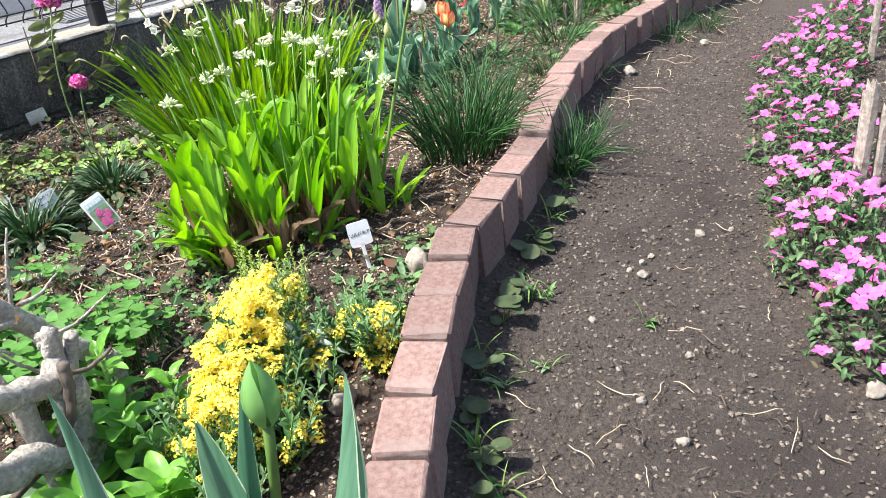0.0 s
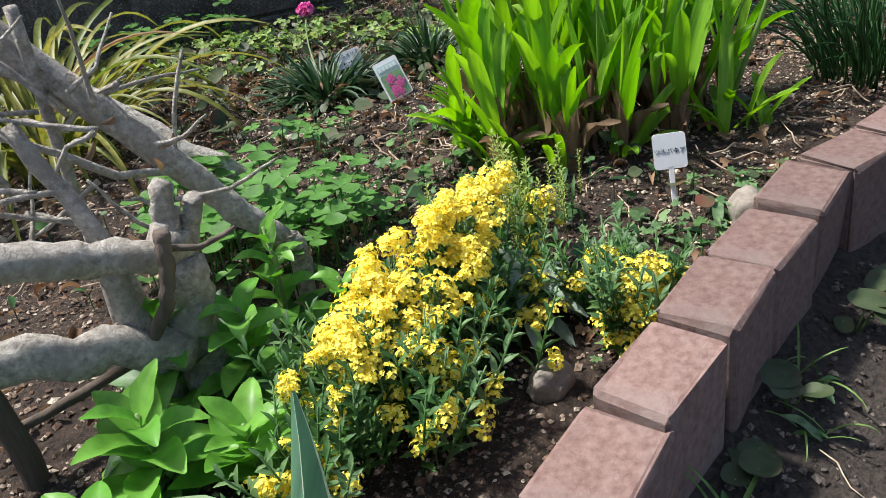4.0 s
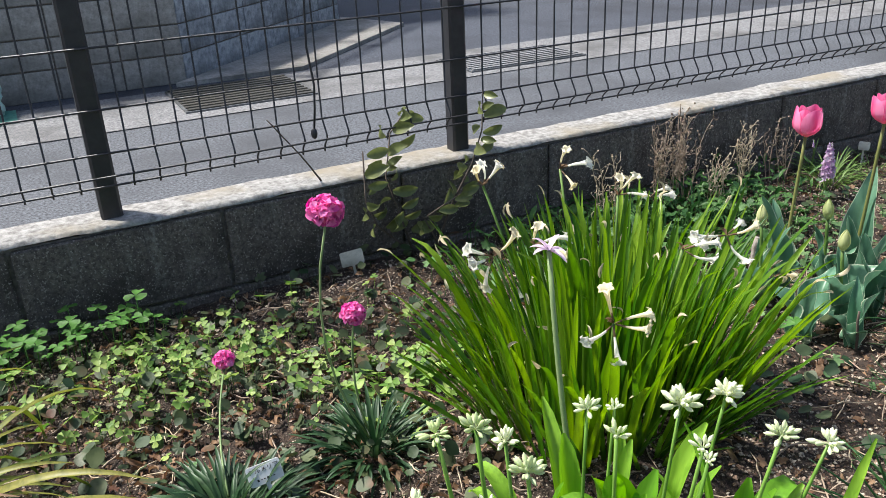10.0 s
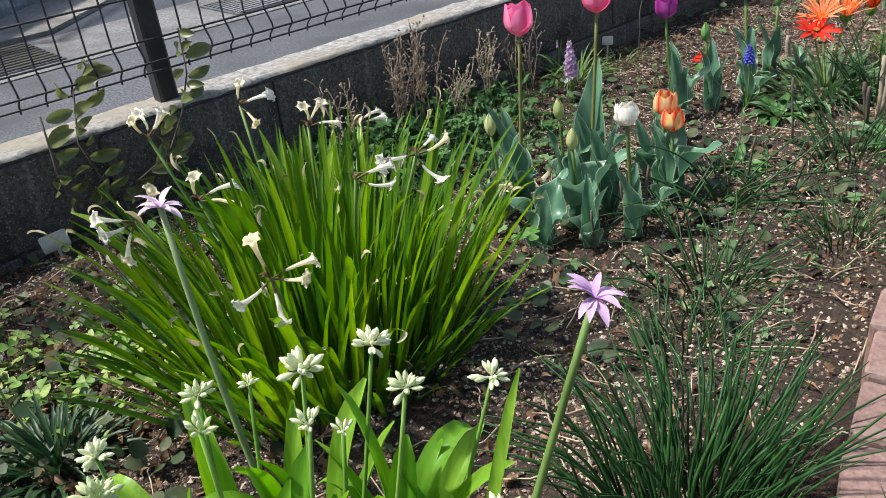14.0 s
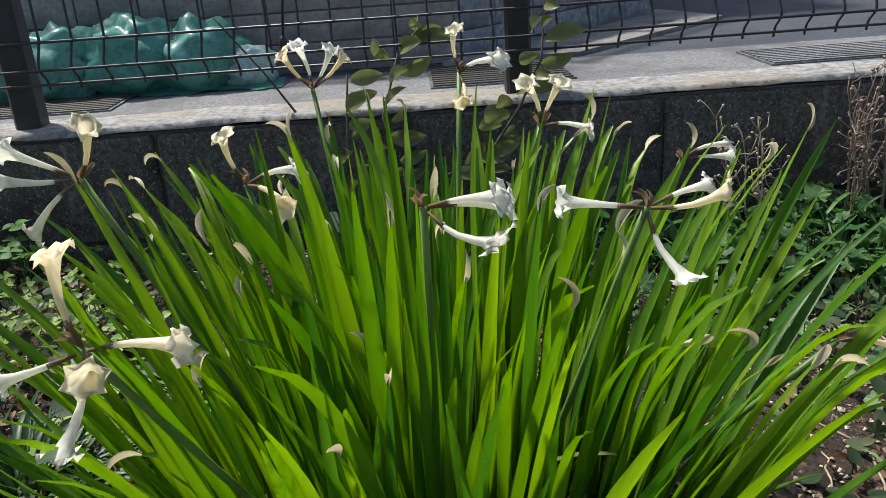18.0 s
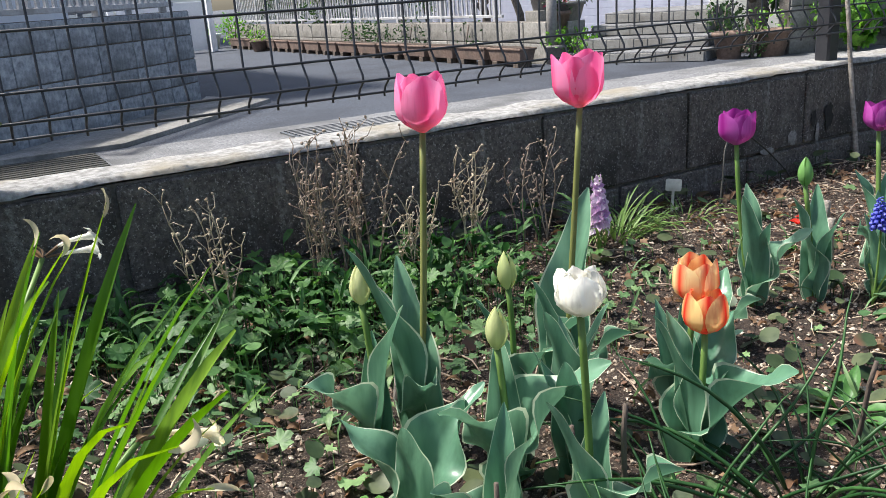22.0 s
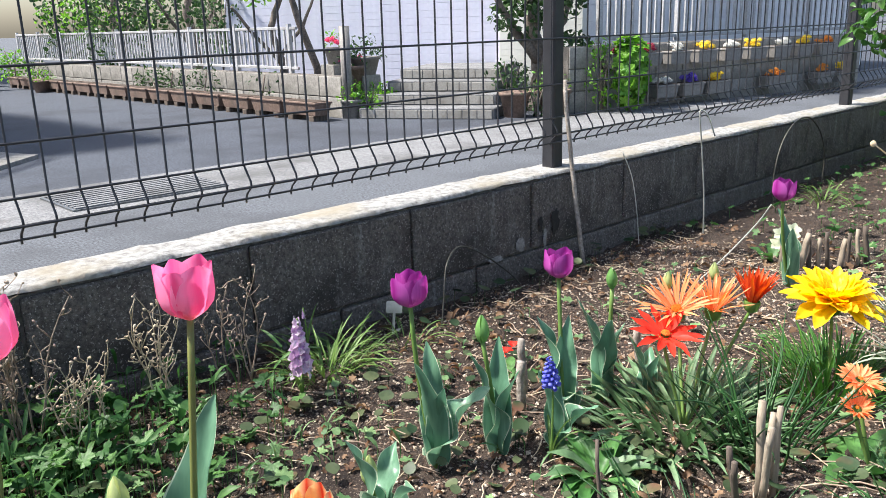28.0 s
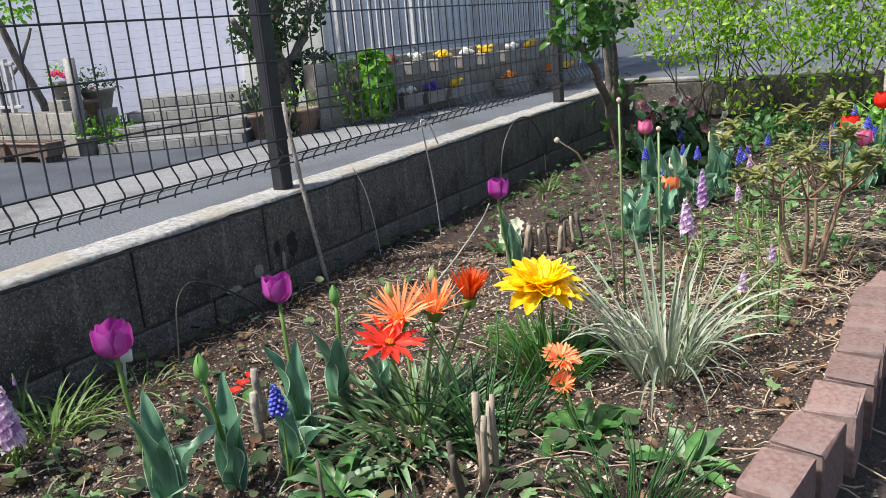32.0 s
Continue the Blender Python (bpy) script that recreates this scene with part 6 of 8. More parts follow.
# picture label
pg = ground_z(0.288, -0.868)
pl = thing("picture_tag", (0.288, -0.868, pg - 0.003), "glossy plant label with a picture of pink flowers", "plant tag", "plant tags")
pm = Matrix.Translation((0, 0, 0.045)) @ Matrix.Rotation(radians(-22), 4, "Z") @ Matrix.Rotation(radians(-24), 4, "X") @ Matrix.Rotation(radians(-20), 4, "Y")
M["card_green"] = rough_mat("card_green", (0.10, 0.22, 0.10), (0.24, 0.38, 0.2), None, 160, 5, 0.35, 0)
M["card_blue"] = rough_mat("card_blue", (0.35, 0.55, 0.55), (0.55, 0.7, 0.68), None, 160, 5, 0.35, 0)
for nm, w, h, off, mat_name in (("plate", 0.042, 0.066, (0, 0, 0), "tag"), ("picture", 0.036, 0.040, (0, -0.0012, -0.010), "card_green"), ("title_band", 0.036, 0.012, (0, -0.0012, 0.020), "card_blue")):
    o = part(nm, plate_bm(w, h, 0.0012, 0.003), M[mat_name], pl)
    o.matrix_basis = pm @ Matrix.Translation(off)
bloom = YC[2].copy()
bloom.materials[0] = M["armeria"]
for k in range(12):
    place("picture_flower", bloom, pl, pm @ Matrix.Translation((R.uniform(-0.006, 0.014), -0.0026, R.uniform(-0.024, 0.002))) @ Matrix.Rotation(math.pi / 2, 4, "X") @ Matrix.Diagonal((1.0, 1.0, 0.06, 1)))
for k in range(5):
    o = part("mark", box_bm(0.0045, 0.0006, 0.006, (-0.013 + 0.0065 * k, -0.0022, 0.020)), M["tag"], pl)
    o.matrix_basis = pm

# ---- stakes, pole, wires ----
def stake(x, y, h, w, label, material="stake", lean=(0, 0), name="wooden_stake", group="wooden stakes"):
    t = thing(name, on_soil(x, y, -0.01), label, "stake", group)
    heap = Heap()
    pts = [(0, 0, 0), (0.002, 0, h * 0.4), (0.0, 0.001, h * 0.8), (0.001, 0, h)]
    me = tube("shaft", pts, [w, w * 0.95, w * 0.9, w * 0.8], M[material], 7)
    place("shaft", me, t, Matrix.Rotation(radians(lean[0]), 4, "X") @ Matrix.Rotation(radians(lean[1]), 4, "Y"))
    return t


for k in range(10):
    stake(3.26 + 0.021 * k + R.uniform(-0.006, 0.006), -0.46 - 0.016 * k, R.uniform(0.09, 0.135), R.uniform(0.005, 0.009), "short dark wooden stake in a row behind yellow flowers", "darkwood" if k % 2 else "stake", (R.uniform(-8, 8), R.uniform(-12, 14)))
for dx, dy, h, w, l in ((-0.045, 0.0, 0.12, 0.005, -16), (-0.02, 0.01, 0.11, 0.005, -10), (0.0, -0.01, 0.135, 0.0055, -3), (0.018, 0.0, 0.15, 0.0065, 3), (0.035, -0.01, 0.14, 0.005, 4), (0.05, 0.005, 0.12, 0.006, 10)):
    stake(2.22 + dx, -0.91 + dy, h, w, "thin cut cane standing among leaves", "darkwood" if dx < -0.01 else "stake", (R.uniform(-5, 5), l), "cane_stake", "cut canes")
stake(2.225, -0.50, 0.105, 0.0085, "short sawn grey stake behind tulips", "greystake")
stake(2.285, -0.455, 0.115, 0.008, "pale weathered stake behind tulips", "greystake", (0, -4))
stake(2.50, -0.55, 0.10, 0.008, "pale weathered stake behind orange daisies", "greystake", (0, -8))
stake(1.43, -0.47, 0.11, 0.008, "grey rotten stake between tulips", "greystake", (0, 6))
for x, y, h in ((1.46, -0.80, 0.12), (1.37, -0.79, 0.1), (1.48, -0.815, 0.15), (2.0, -0.83, 0.16), (1.75, -0.86, 0.13)):
    stake(x, y, h, 0.0028, "thin dead brown stalk", "darkwood", (R.uniform(-8, 8), R.uniform(-8, 8)), "dead_stalk", "dead stalks")
pole = thing("bamboo_pole", (2.988, -0.055, ground_z(2.988, -0.055)), "thin grey bamboo pole leaning on the wall", "pole")
limb(pole, [(0, 0, -0.02), (-0.006, 0.04, 0.24), (-0.013, 0.066, 0.485)], 0.0062, 0.0055, "shaft", "greystake", 8, 0.03)


def wire_thing(pts, r, label, material="wire"):
    b = on_soil(pts[0][0], pts[0][1])
    t = thing("wire_hoop", b, label, "wire", "wire hoops")
    pts = [Vector(p) - b for p in pts]
    fine = []
    for i in range(len(pts) - 1):
        p0, p1, p2, p3 = pts[max(i - 1, 0)], pts[i], pts[i + 1], pts[min(i + 2, len(pts) - 1)]
        for k in range(5):
            u = k / 5
            fine.append(0.5 * (2 * p1 + (p2 - p0) * u + (2 * p0 - 5 * p1 + 4 * p2 - p3) * u * u + (3 * p1 - p0 - 3 * p2 + p3) * u**3))
    fine.append(pts[-1])
    place("wire", tube("wire", fine, r, M[material], 6), t)
    return t


wire_thing([(2.40, -0.12, -0.02), (2.42, -0.11, 0.06), (2.45, -0.09, 0.125), (2.52, -0.06, 0.145), (2.62, -0.04, 0.10), (2.72, -0.03, 0.03), (2.76, -0.03, -0.01)], 0.0022, "black wire hoop against the wall")
wire_thing([(3.49, -0.12, -0.02), (3.47, -0.125, 0.12), (3.43, -0.13, 0.28), (3.405, -0.134, 0.362), (3.412, -0.137, 0.374), (3.425, -0.15, 0.355), (3.44, -0.165, 0.30)], 0.0022, "bent pale wire against the wall", "palewire")
wire_thing([(3.24, -0.06, -0.02), (3.235, -0.05, 0.1), (3.22, -0.04, 0.2), (3.20, -0.02, 0.27)], 0.0015, "thin green wire by the wall", "palewire")
wire_thing([(4.00, -0.09, -0.02), (4.00, -0.09, 0.10), (4.04, -0.09, 0.20), (4.13, -0.09, 0.265), (4.25, -0.09, 0.27), (4.36, -0.09, 0.20), (4.41, -0.09, 0.10), (4.40, -0.09, -0.01)], 0.003, "tall dark wire hoop by the wall")
wire_thing([(3.03, -0.35, -0.01), (3.08, -0.40, 0.06), (3.12, -0.46, 0.15), (3.10, -0.50, 0.205)], 0.0018, "pale bent wire beside a purple tulip", "palewire")
dry = thing("dry_seed_stalk", on_soil(2.99, -0.86), "dry curved stalk with a round seed head", "dead stalk")
b0 = on_soil(2.99, -0.86)
sp = [Vector(p) - b0 for p in ((2.99, -0.86, 0.02), (2.965, -0.855, 0.16), (2.93, -0.84, 0.29), (2.88, -0.82, 0.37), (2.813, -0.805, 0.406))]
place("stem", tube("stem", sp, [0.0024, 0.0024, 0.0022, 0.0018, 0.0015], M["straw"], 6), dry)
place("seed_head", mesh("seed_head", *lathe_data([(0.001, -0.006), (0.005, -0.003), (0.006, 0.001), (0.003, 0.005), (0.0005, 0.006)], 8), M["straw"]), dry, Matrix.Translation(sp[-1]))
for x, y, h in ((3.10, -0.925, 0.385), (3.02, -0.865, 0.46)):
    b = on_soil(x, y)
    t = thing("dry_seed_stalk", b, "tall pale green seed stalk", "dead stalk", "seed stalks")
    place("stem", tube("stem", [(0, 0, 0), (0.004, 0.004, h * 0.5), (-0.004, 0.002, h)], 0.0024, M["pale_stem"], 6), t)
    place("seed_head", mesh("seed_head", *lathe_data([(0.001, -0.006), (0.005, -0.003), (0.006, 0.001), (0.003, 0.005), (0.0005, 0.006)], 8), M["straw"]), t, Matrix.Translation((-0.004, 0.002, h)))

cord = thing("old_rope", (0.625, 0.02, 0.36), "black cord with a knot hanging on the mesh fence", "rope")
place("cord", tube("cord", [(0.0, 0, 0.0), (0.006, -0.002, 0.05), (0.011, 0, 0.10), (0.004, 0.004, 0.18), (0.01, 0, 0.30), (0.004, 0, 0.44)], 0.0024, M["fence"], 6), cord)
place("knot", mesh("knot", *lathe_data([(0.001, -0.014), (0.006, -0.010), (0.0075, -0.002), (0.006, 0.006), (0.002, 0.010)], 9), M["fence"]), cord)
cane = thing("thin_cane", (0.63, 0.022, 0.25), "thin dark dry twig leaning from the wall top on the fence", "twig")
limb(cane, [(0.0, 0.0, 0.0), (-0.04, -0.004, 0.065), (-0.105, -0.006, 0.155)], 0.0021, 0.0014, "shaft", "darkwood", 6, 0.1)

# ---- dry twig shrubs against the wall ----
def dry_shrub(x, y, h, count, spread, label, material="twig"):
    b = on_soil(x, y)
    t = thing("dry_shrub", b, label, "dead plant", "dry shrubs")
    tip_v, tip_f = lathe_data([(0.0005, 0), (0.0022, 0.002), (0.0025, 0.004), (0.0008, 0.006)], 5)
    for i in range(count):
        heap = Heap()
        p = Vector((R.uniform(-spread, spread) * 0.7, R.uniform(-0.02, 0.015), 0))
        d = Vector((R.uniform(-0.28, 0.28), R.uniform(-0.15, 0.1), 1)).normalized()
        pts = [p.copy()]
        hh = h * R.uniform(0.6, 1.05)
        for k in range(7):
            d = (d + Vector((R.uniform(-0.2, 0.2), R.uniform(-0.12, 0.10), R.uniform(-0.02, 0.22)))).normalized()
            p = p + d * hh / 7
            pts.append(p.copy())
            if k > 1:
                for _ in range(2):
                    q = p + Vector((R.uniform(-0.024, 0.024), R.uniform(-0.02, 0.01), R.uniform(-0.008, 0.040)))
                    mid = p.lerp(q, 0.5) + Vector((R.uniform(-0.006, 0.006), 0, R.uniform(-0.006, 0.006)))
                    heap.add(*tube_data([p, mid, q], [0.0009, 0.0008, 0.0006], 4))
                    heap.add(tip_v, tip_f, along(q, (R.uniform(-1, 1), R.uniform(-1, 1), R.uniform(-0.5, 1)), R.uniform(0.5, 1.15)))
        heap.add(*tube_data(pts, [0.0018 - 0.00016 * k for k in range(8)], 5))
        place("twig", heap.mesh("twig", M[material]), t)
    return t


dry_shrub(1.53, -0.075, 0.26, 24, 0.10, "dry brown twiggy plant against the dark wall")
dry_shrub(1.33, -0.10, 0.21, 7, 0.06, "dead branching stalks beside the wall", "straw")
dry_shrub(1.80, -0.09, 0.20, 7, 0.06, "withered thin stalks beside the wall", "straw")
dry_shrub(1.93, -0.08, 0.19, 6, 0.05, "withered thin stalks beside the wall")
dry_shrub(1.66, -0.14, 0.15, 8, 0.12, "withered thin stalks among weeds", "straw")

# ---- rose against the wall ----
rb = on_soil(0.82, -0.03)
rose = thing("climbing_rose", rb, "young climbing rose with bronze-green leaves at the wall", "rose")
RL = mesh("leaf", *blade_data(0.050, 0.024, 20, 35, fold=0.25, n=6, shape="lance", across=4), M["rose"])
for k, pts in enumerate(([(0, 0, 0), (-0.03, -0.01, 0.10), (-0.05, 0.02, 0.2), (-0.02, 0.05, 0.29), (0.03, 0.07, 0.33)],
                         [(0.05, 0, 0), (0.10, -0.01, 0.12), (0.16, 0.0, 0.2), (0.2, 0.02, 0.27), (0.21, 0.03, 0.36)],
                         [(-0.01, 0, 0.02), (-0.09, -0.01, 0.1), (-0.11, 0.0, 0.16), (-0.1, 0.02, 0.27)],
                         [(0.06, -0.01, 0.02), (0.02, -0.02, 0.1), (0.12, -0.02, 0.14)])):
    pts = [Vector(p) for p in pts]
    place("stem", tube("stem", pts, [0.0026, 0.0024, 0.0022, 0.0018, 0.0014][: len(pts)], M["darkwood"], 5), rose)
    for i in range(len(pts) - 1):
        for j in range(5):
            p = pts[i].lerp(pts[i + 1], (j + 0.5) / 5)
            if i or j > 2:
                d = Vector((R.uniform(-1, 1), R.uniform(-0.8, 0.1), R.uniform(-0.1, 0.5)))
                place("leaf", RL, rose, along(p + d * 0.012, d, R.uniform(0.75, 1.3), R.uniform(-0.6, 0.6)))

# ---- phlox border on the other side of the path ----
def phlox_flower():
    heap = Heap()
    v, f = blade_data(0.0125, 0.0095, 62, 24, fold=0.1, n=4, shape="strap", power=1.0)
    for k in range(5):
        heap.add(v, f, Matrix.Rotation(2 * math.pi * k / 5, 4, "Z") @ Matrix.Translation((0.001, 0, 0)))
    heap.add(*lathe_data([(0.0008, -0.012), (0.0012, -0.004), (0.0016, 0.001)], 5))
    return heap.mesh("flower", M["phlox"])


PHLOX = phlox_flower()


def phlox(x, y, n, rx, ry, h, label):
    b = Vector((x, y, 0.03))
    t = thing("phlox_cushion", b, label, "flowering plant", "phlox border")
    heap = Heap()
    lv, lf = blade_data(0.024, 0.0085, 35, 40, fold=0.2, n=4, shape="lance")
    for i in range(n * 15):
        k, a = math.sqrt(R.random()), R.uniform(0, 6.28)
        u, v = rx * k * math.cos(a), ry * k * math.sin(a)
        z = h * (1 - 0.6 * k * k) * R.uniform(0.05, 0.92)
        heap.add(lv, lf, spin(R.uniform(0, 6.28), u, v, z, R.uniform(0.5, 1.0), R.uniform(-0.3, 0.5)))
    for i in range(n // 2):
        k, a = math.sqrt(R.random()), R.uniform(0, 6.28)
        u, v = rx * k * math.cos(a), ry * k * math.sin(a)
        heap.add(*tube_data([(u * 0.7, v * 0.7, 0), (u, v, h * (1 - 0.6 * k * k))], 0.001, 4, False))
    o = place("foliage", heap.mesh("foliage", M["weed_dark"]), t)
    tagged(o, kind="stuff")
    for i in range(n):
        k = math.sqrt((i + 0.5) / n)
        a = i * 2.39996
        u, v = rx * k * math.cos(a), ry * k * math.sin(a)
        z = h * (1 - 0.55 * k * k) + R.uniform(-0.02, 0.025)
        place("flower", PHLOX, t, along((u, v, z), (R.uniform(-0.5, 0.3), R.uniform(-0.3, 0.6), 0.8), R.uniform(0.8, 1.15), R.uniform(0, 6)))
    return t


M["weed_dark"] = leaf_mat("phlox_leaf", (0.035, 0.11, 0.03), (0.13, 0.21, 0.09), 0.25, 0.5, island=True, scale=60, tip=(0.20, 0.12, 0.09))
for x, y, n, rx, ry, h in ((0.56, -2.15, 26, 0.12, 0.09, 0.13), (0.76, -2.07, 40, 0.15, 0.11, 0.16), (0.96, -2.0, 26, 0.13, 0.10, 0.12), (1.18, -1.93, 34, 0.15, 0.12, 0.13), (1.45, -1.86, 38, 0.17, 0.13, 0.13),
                           (1.78, -1.80, 44, 0.2, 0.14, 0.13), (2.15, -1.80, 44, 0.22, 0.14, 0.13), (2.6, -1.84, 40, 0.24, 0.14, 0.12)):
    phlox(x, y, n, rx, ry, h - 0.03, "cushion of pink phlox flowers along the path")
for x, y, h, w in ((0.98, -2.05, 0.21, 0.024), (1.0, -2.075, 0.17, 0.02), (1.06, -2.04, 0.19, 0.026), (1.28, -2.06, 0.18, 0.026), (1.33, -2.09, 0.2, 0.022), (1.93, -1.92, 0.18, 0.024)):
    t = thing("weathered_post", (x, y, 0.01), "split grey weathered wooden post beside the path", "post", "weathered posts")
    bm = box_bm(w, w * 0.7, h + 0.03, (0, 0, (h + 0.03) / 2), 0.003, 1)
    for v in bm.verts:
        if v.co.z > h * 0.8:
            v.co.z += R.uniform(-0.03, 0.02)
    o = part("shaft", bm, M["greystake"], t)
    o.matrix_basis = Matrix.Rotation(radians(R.uniform(-6, 6)), 4, "Y") @ Matrix.Rotation(R.uniform(0, 1), 4, "Z")
tulip_bud((-0.262, -1.935, 0.441), (-0.225, -1.83), "green tulip bud in front of yellow flowers", [], 0.86, me=FRESH_BUD)
FORE = tulip_leaf(1.0, 0.115, 0, 7, fold=0.8, wave=0.08, power=2.0)
for base, tip, turn, wide in (((-0.225, -1.85), (-0.149, -1.901, 0.366), 1.2, 1.0), ((-0.235, -1.86), (-0.297, -1.926, 0.458), -1.4, 0.8), ((-0.265, -1.85), (-0.262, -1.919, 0.437), 0.8, 0.6),
                              ((-0.305, -1.75), (-0.283, -1.768, 0.402), 2.0, 0.7), ((-0.33, -1.88), (-0.372, -1.86, 0.41), -0.6, 0.8)):
    p = on_soil(*base)
    t = thing("tulip", p, "upright blue-green tulip leaf at the bed's edge", "tulip", "tulips")
    d = Vector(tip) - p
    place("leaf", FORE, t, along((0, 0, 0), d, d.length, turn) @ Matrix.Diagonal((wide, wide, 1, 1)))

# ---- stones ----
def rock(name, x, y, s, label, material="stone", flat=0.7):
    bm = bmesh.new()
    bmesh.ops.create_icosphere(bm, subdivisions=3, radius=1)
    k = R.uniform(0, 90)
    for v in bm.verts:
        q = v.co + Vector((k, 0, 0))
        v.co *= 1 + 0.42 * noise.noise(q * 1.5) + 0.14 * noise.noise(q * 4)
    bmesh.ops.scale(bm, vec=(s, s * R.uniform(0.7, 1), s * flat), verts=bm.verts)
    ob = part(name, bm, M[material], None, "", True)
    ob.location = (x, y, ground_z(x, y) + s * flat * 0.45)
    ob.rotation_euler = (R.uniform(-0.3, 0.3), R.uniform(-0.3, 0.3), R.uniform(0, 6))
    return tagged(ob, label, "stone", "garden stones")


rock("stone", 0.418, -1.512, 0.026, "rough pale stone inside the brick edging", flat=0.9)
rock("stone", 0.09, -1.625, 0.022, "grey stone under yellow flowers", flat=0.9)
for x, y, s in ((0.594, -1.815, 0.009), (0.60, -1.79, 0.006), (0.63, -1.80, 0.007), (0.655, -1.805, 0.006), (0.76, -1.85, 0.009), (0.80, -1.89, 0.006), (0.44, -1.80, 0.006), (0.30, -1.93, 0.007), (0.35, -1.88, 0.005), (1.60, -1.375, 0.018), (1.97, -1.46, 0.014), (0.25, -2.0, 0.008), (0.42, -1.95, 0.007), (0.44, -2.17, 0.014)):
    rock("stone", x, y, s, "small pale stone on the path")


def gravel(name, label, count, region, sr, lift=0.3, keep=None, material="pebble"):
    heap = Heap()
    octa_v = [(1, 0, 0), (0, 1, 0), (-1, 0, 0), (0, -1, 0), (0, 0, 0.8), (0, 0, -0.8)]
    octa_f = [(0, 1, 4), (1, 2, 4), (2, 3, 4), (3, 0, 4), (1, 0, 5), (2, 1, 5), (3, 2, 5), (0, 3, 5)]
    n = 0
    while n < count:
        x, y = region()
        inside = y > edge_y(x) + 0.005
        if y > -0.01 or (keep == "bed" and not inside) or (keep == "path" and y > edge_y(x) - 0.085):
            n += 0.1
            continue
        s = R.uniform(*sr) * (1.6 if R.random() < 0.08 else 1)
        vv = [(v[0] * s * R.uniform(0.6, 1.2), v[1] * s * R.uniform(0.6, 1.2), v[2] * s * R.uniform(0.5, 1)) for v in octa_v]
        heap.add(vv, octa_f, Matrix.Translation((x, y, (bed_z(x, y) if inside else path_z(x, y)) + s * lift)) @ Matrix.Rotation(R.uniform(0, 6.28), 4, "Z") @ Matrix.Rotation(R.uniform(-0.6, 0.6), 4, "X"))
        n += 1
    ob = new(name, heap.mesh(name, M[material], False))
    return tagged(ob, label, "gravel", kind="stuff")


gravel("bed_gravel", "beige pumice gravel and crumbs strewn over dark soil", 32000, lambda: (R.uniform(0.85, 3.4), R.uniform(-1.4, -0.02)), (0.0020, 0.0044), keep="bed")
gravel("bed_crumbs", "brown soil crumbs and grit on the bed", 26000, lambda: (R.uniform(-0.45, 1.0), R.uniform(-1.75, -0.02)), (0.0016, 0.0042), keep="bed")
gravel("far_gravel", "pale gravel between the far flowers", 2600, lambda: (R.uniform(3.2, 5.6), R.uniform(-1.8, -0.02)), (0.004, 0.008), keep="bed")
gravel("path_grit", "small stones and grit on the trodden path", 30000, lambda: (R.uniform(-0.5, 2.4), R.uniform(-2.4, -1.3)), (0.0012, 0.0042), 0.25, keep="path", material="grit")


def litter(name, label, count, region, material, lr, r):
    heap = Heap()
    for i in range(count):
        x, y = region()
        if y > -0.02:
            continue
        a, L = R.uniform(0, 6.28), R.uniform(*lr)
        pts = []
        for k in range(5):
            u = (k / 4 - 0.5) * L
            xx, yy = x + u * math.cos(a) + R.uniform(-1, 1) * L * 0.05, y + u * math.sin(a) + R.uniform(-1, 1) * L * 0.05
            pts.append((xx, min(yy, -0.015), ground_z(xx, yy) + 0.006 + R.uniform(0, 0.008)))
        heap.add(*tube_data(pts, [r * 0.7, r, r, r * 0.8, r * 0.5], 4))
    ob = new(name, heap.mesh(name, M[material]))
    return tagged(ob, label, "litter", kind="stuff")


litter("straw_litter", "dry straw and thin twigs lying on soil", 520, lambda: (R.uniform(-0.3, 3.4), R.uniform(-1.5, -0.05)), "straw", (0.03, 0.11), 0.0011)
litter("straw_litter", "dry bleached straw around the far shrub", 420, lambda: (R.gauss(3.45, 0.3), R.gauss(-1.15, 0.22)), "straw", (0.03, 0.09), 0.0011)
litter("twig_litter", "brown twigs lying on soil", 560, lambda: (R.uniform(-0.3, 3.2), R.uniform(-1.5, -0.05)), "twig", (0.04, 0.12), 0.0014)
litter("path_straw", "thin dry roots and straw on the path", 90, lambda: (R.uniform(-0.2, 1.8), R.uniform(-2.3, -1.8)), "straw", (0.02, 0.06), 0.0007)
for x, y, s in ((0.45, -1.69, 1.0), (0.47, -1.71, 0.7), (0.63, -1.61, 0.9), (0.28, -1.72, 0.9), (0.31, -1.79, 0.6), (0.49, -1.66, 0.7), (0.47, -1.87, 0.6), (0.24, -1.76, 1.0), (0.12, -1.80, 1.2), (0.70, -1.60, 0.8), (0.82, -1.57, 1.0), (1.02, -1.49, 1.1), (0.08, -1.86, 0.9), (1.18, -1.44, 0.9)):
    t = thing("path_weed", (x, y, ground_z(x, y)), "small green weed growing beside the bricks", "weed", "path weeds")
    for k in range(9):
        place("leaf", R.choice(ROS + narrow), t, spin(R.uniform(0, 6.28), R.uniform(-0.01, 0.01), R.uniform(-0.01, 0.01), 0, s * R.uniform(0.25, 0.55), radians(R.uniform(0, 40))))

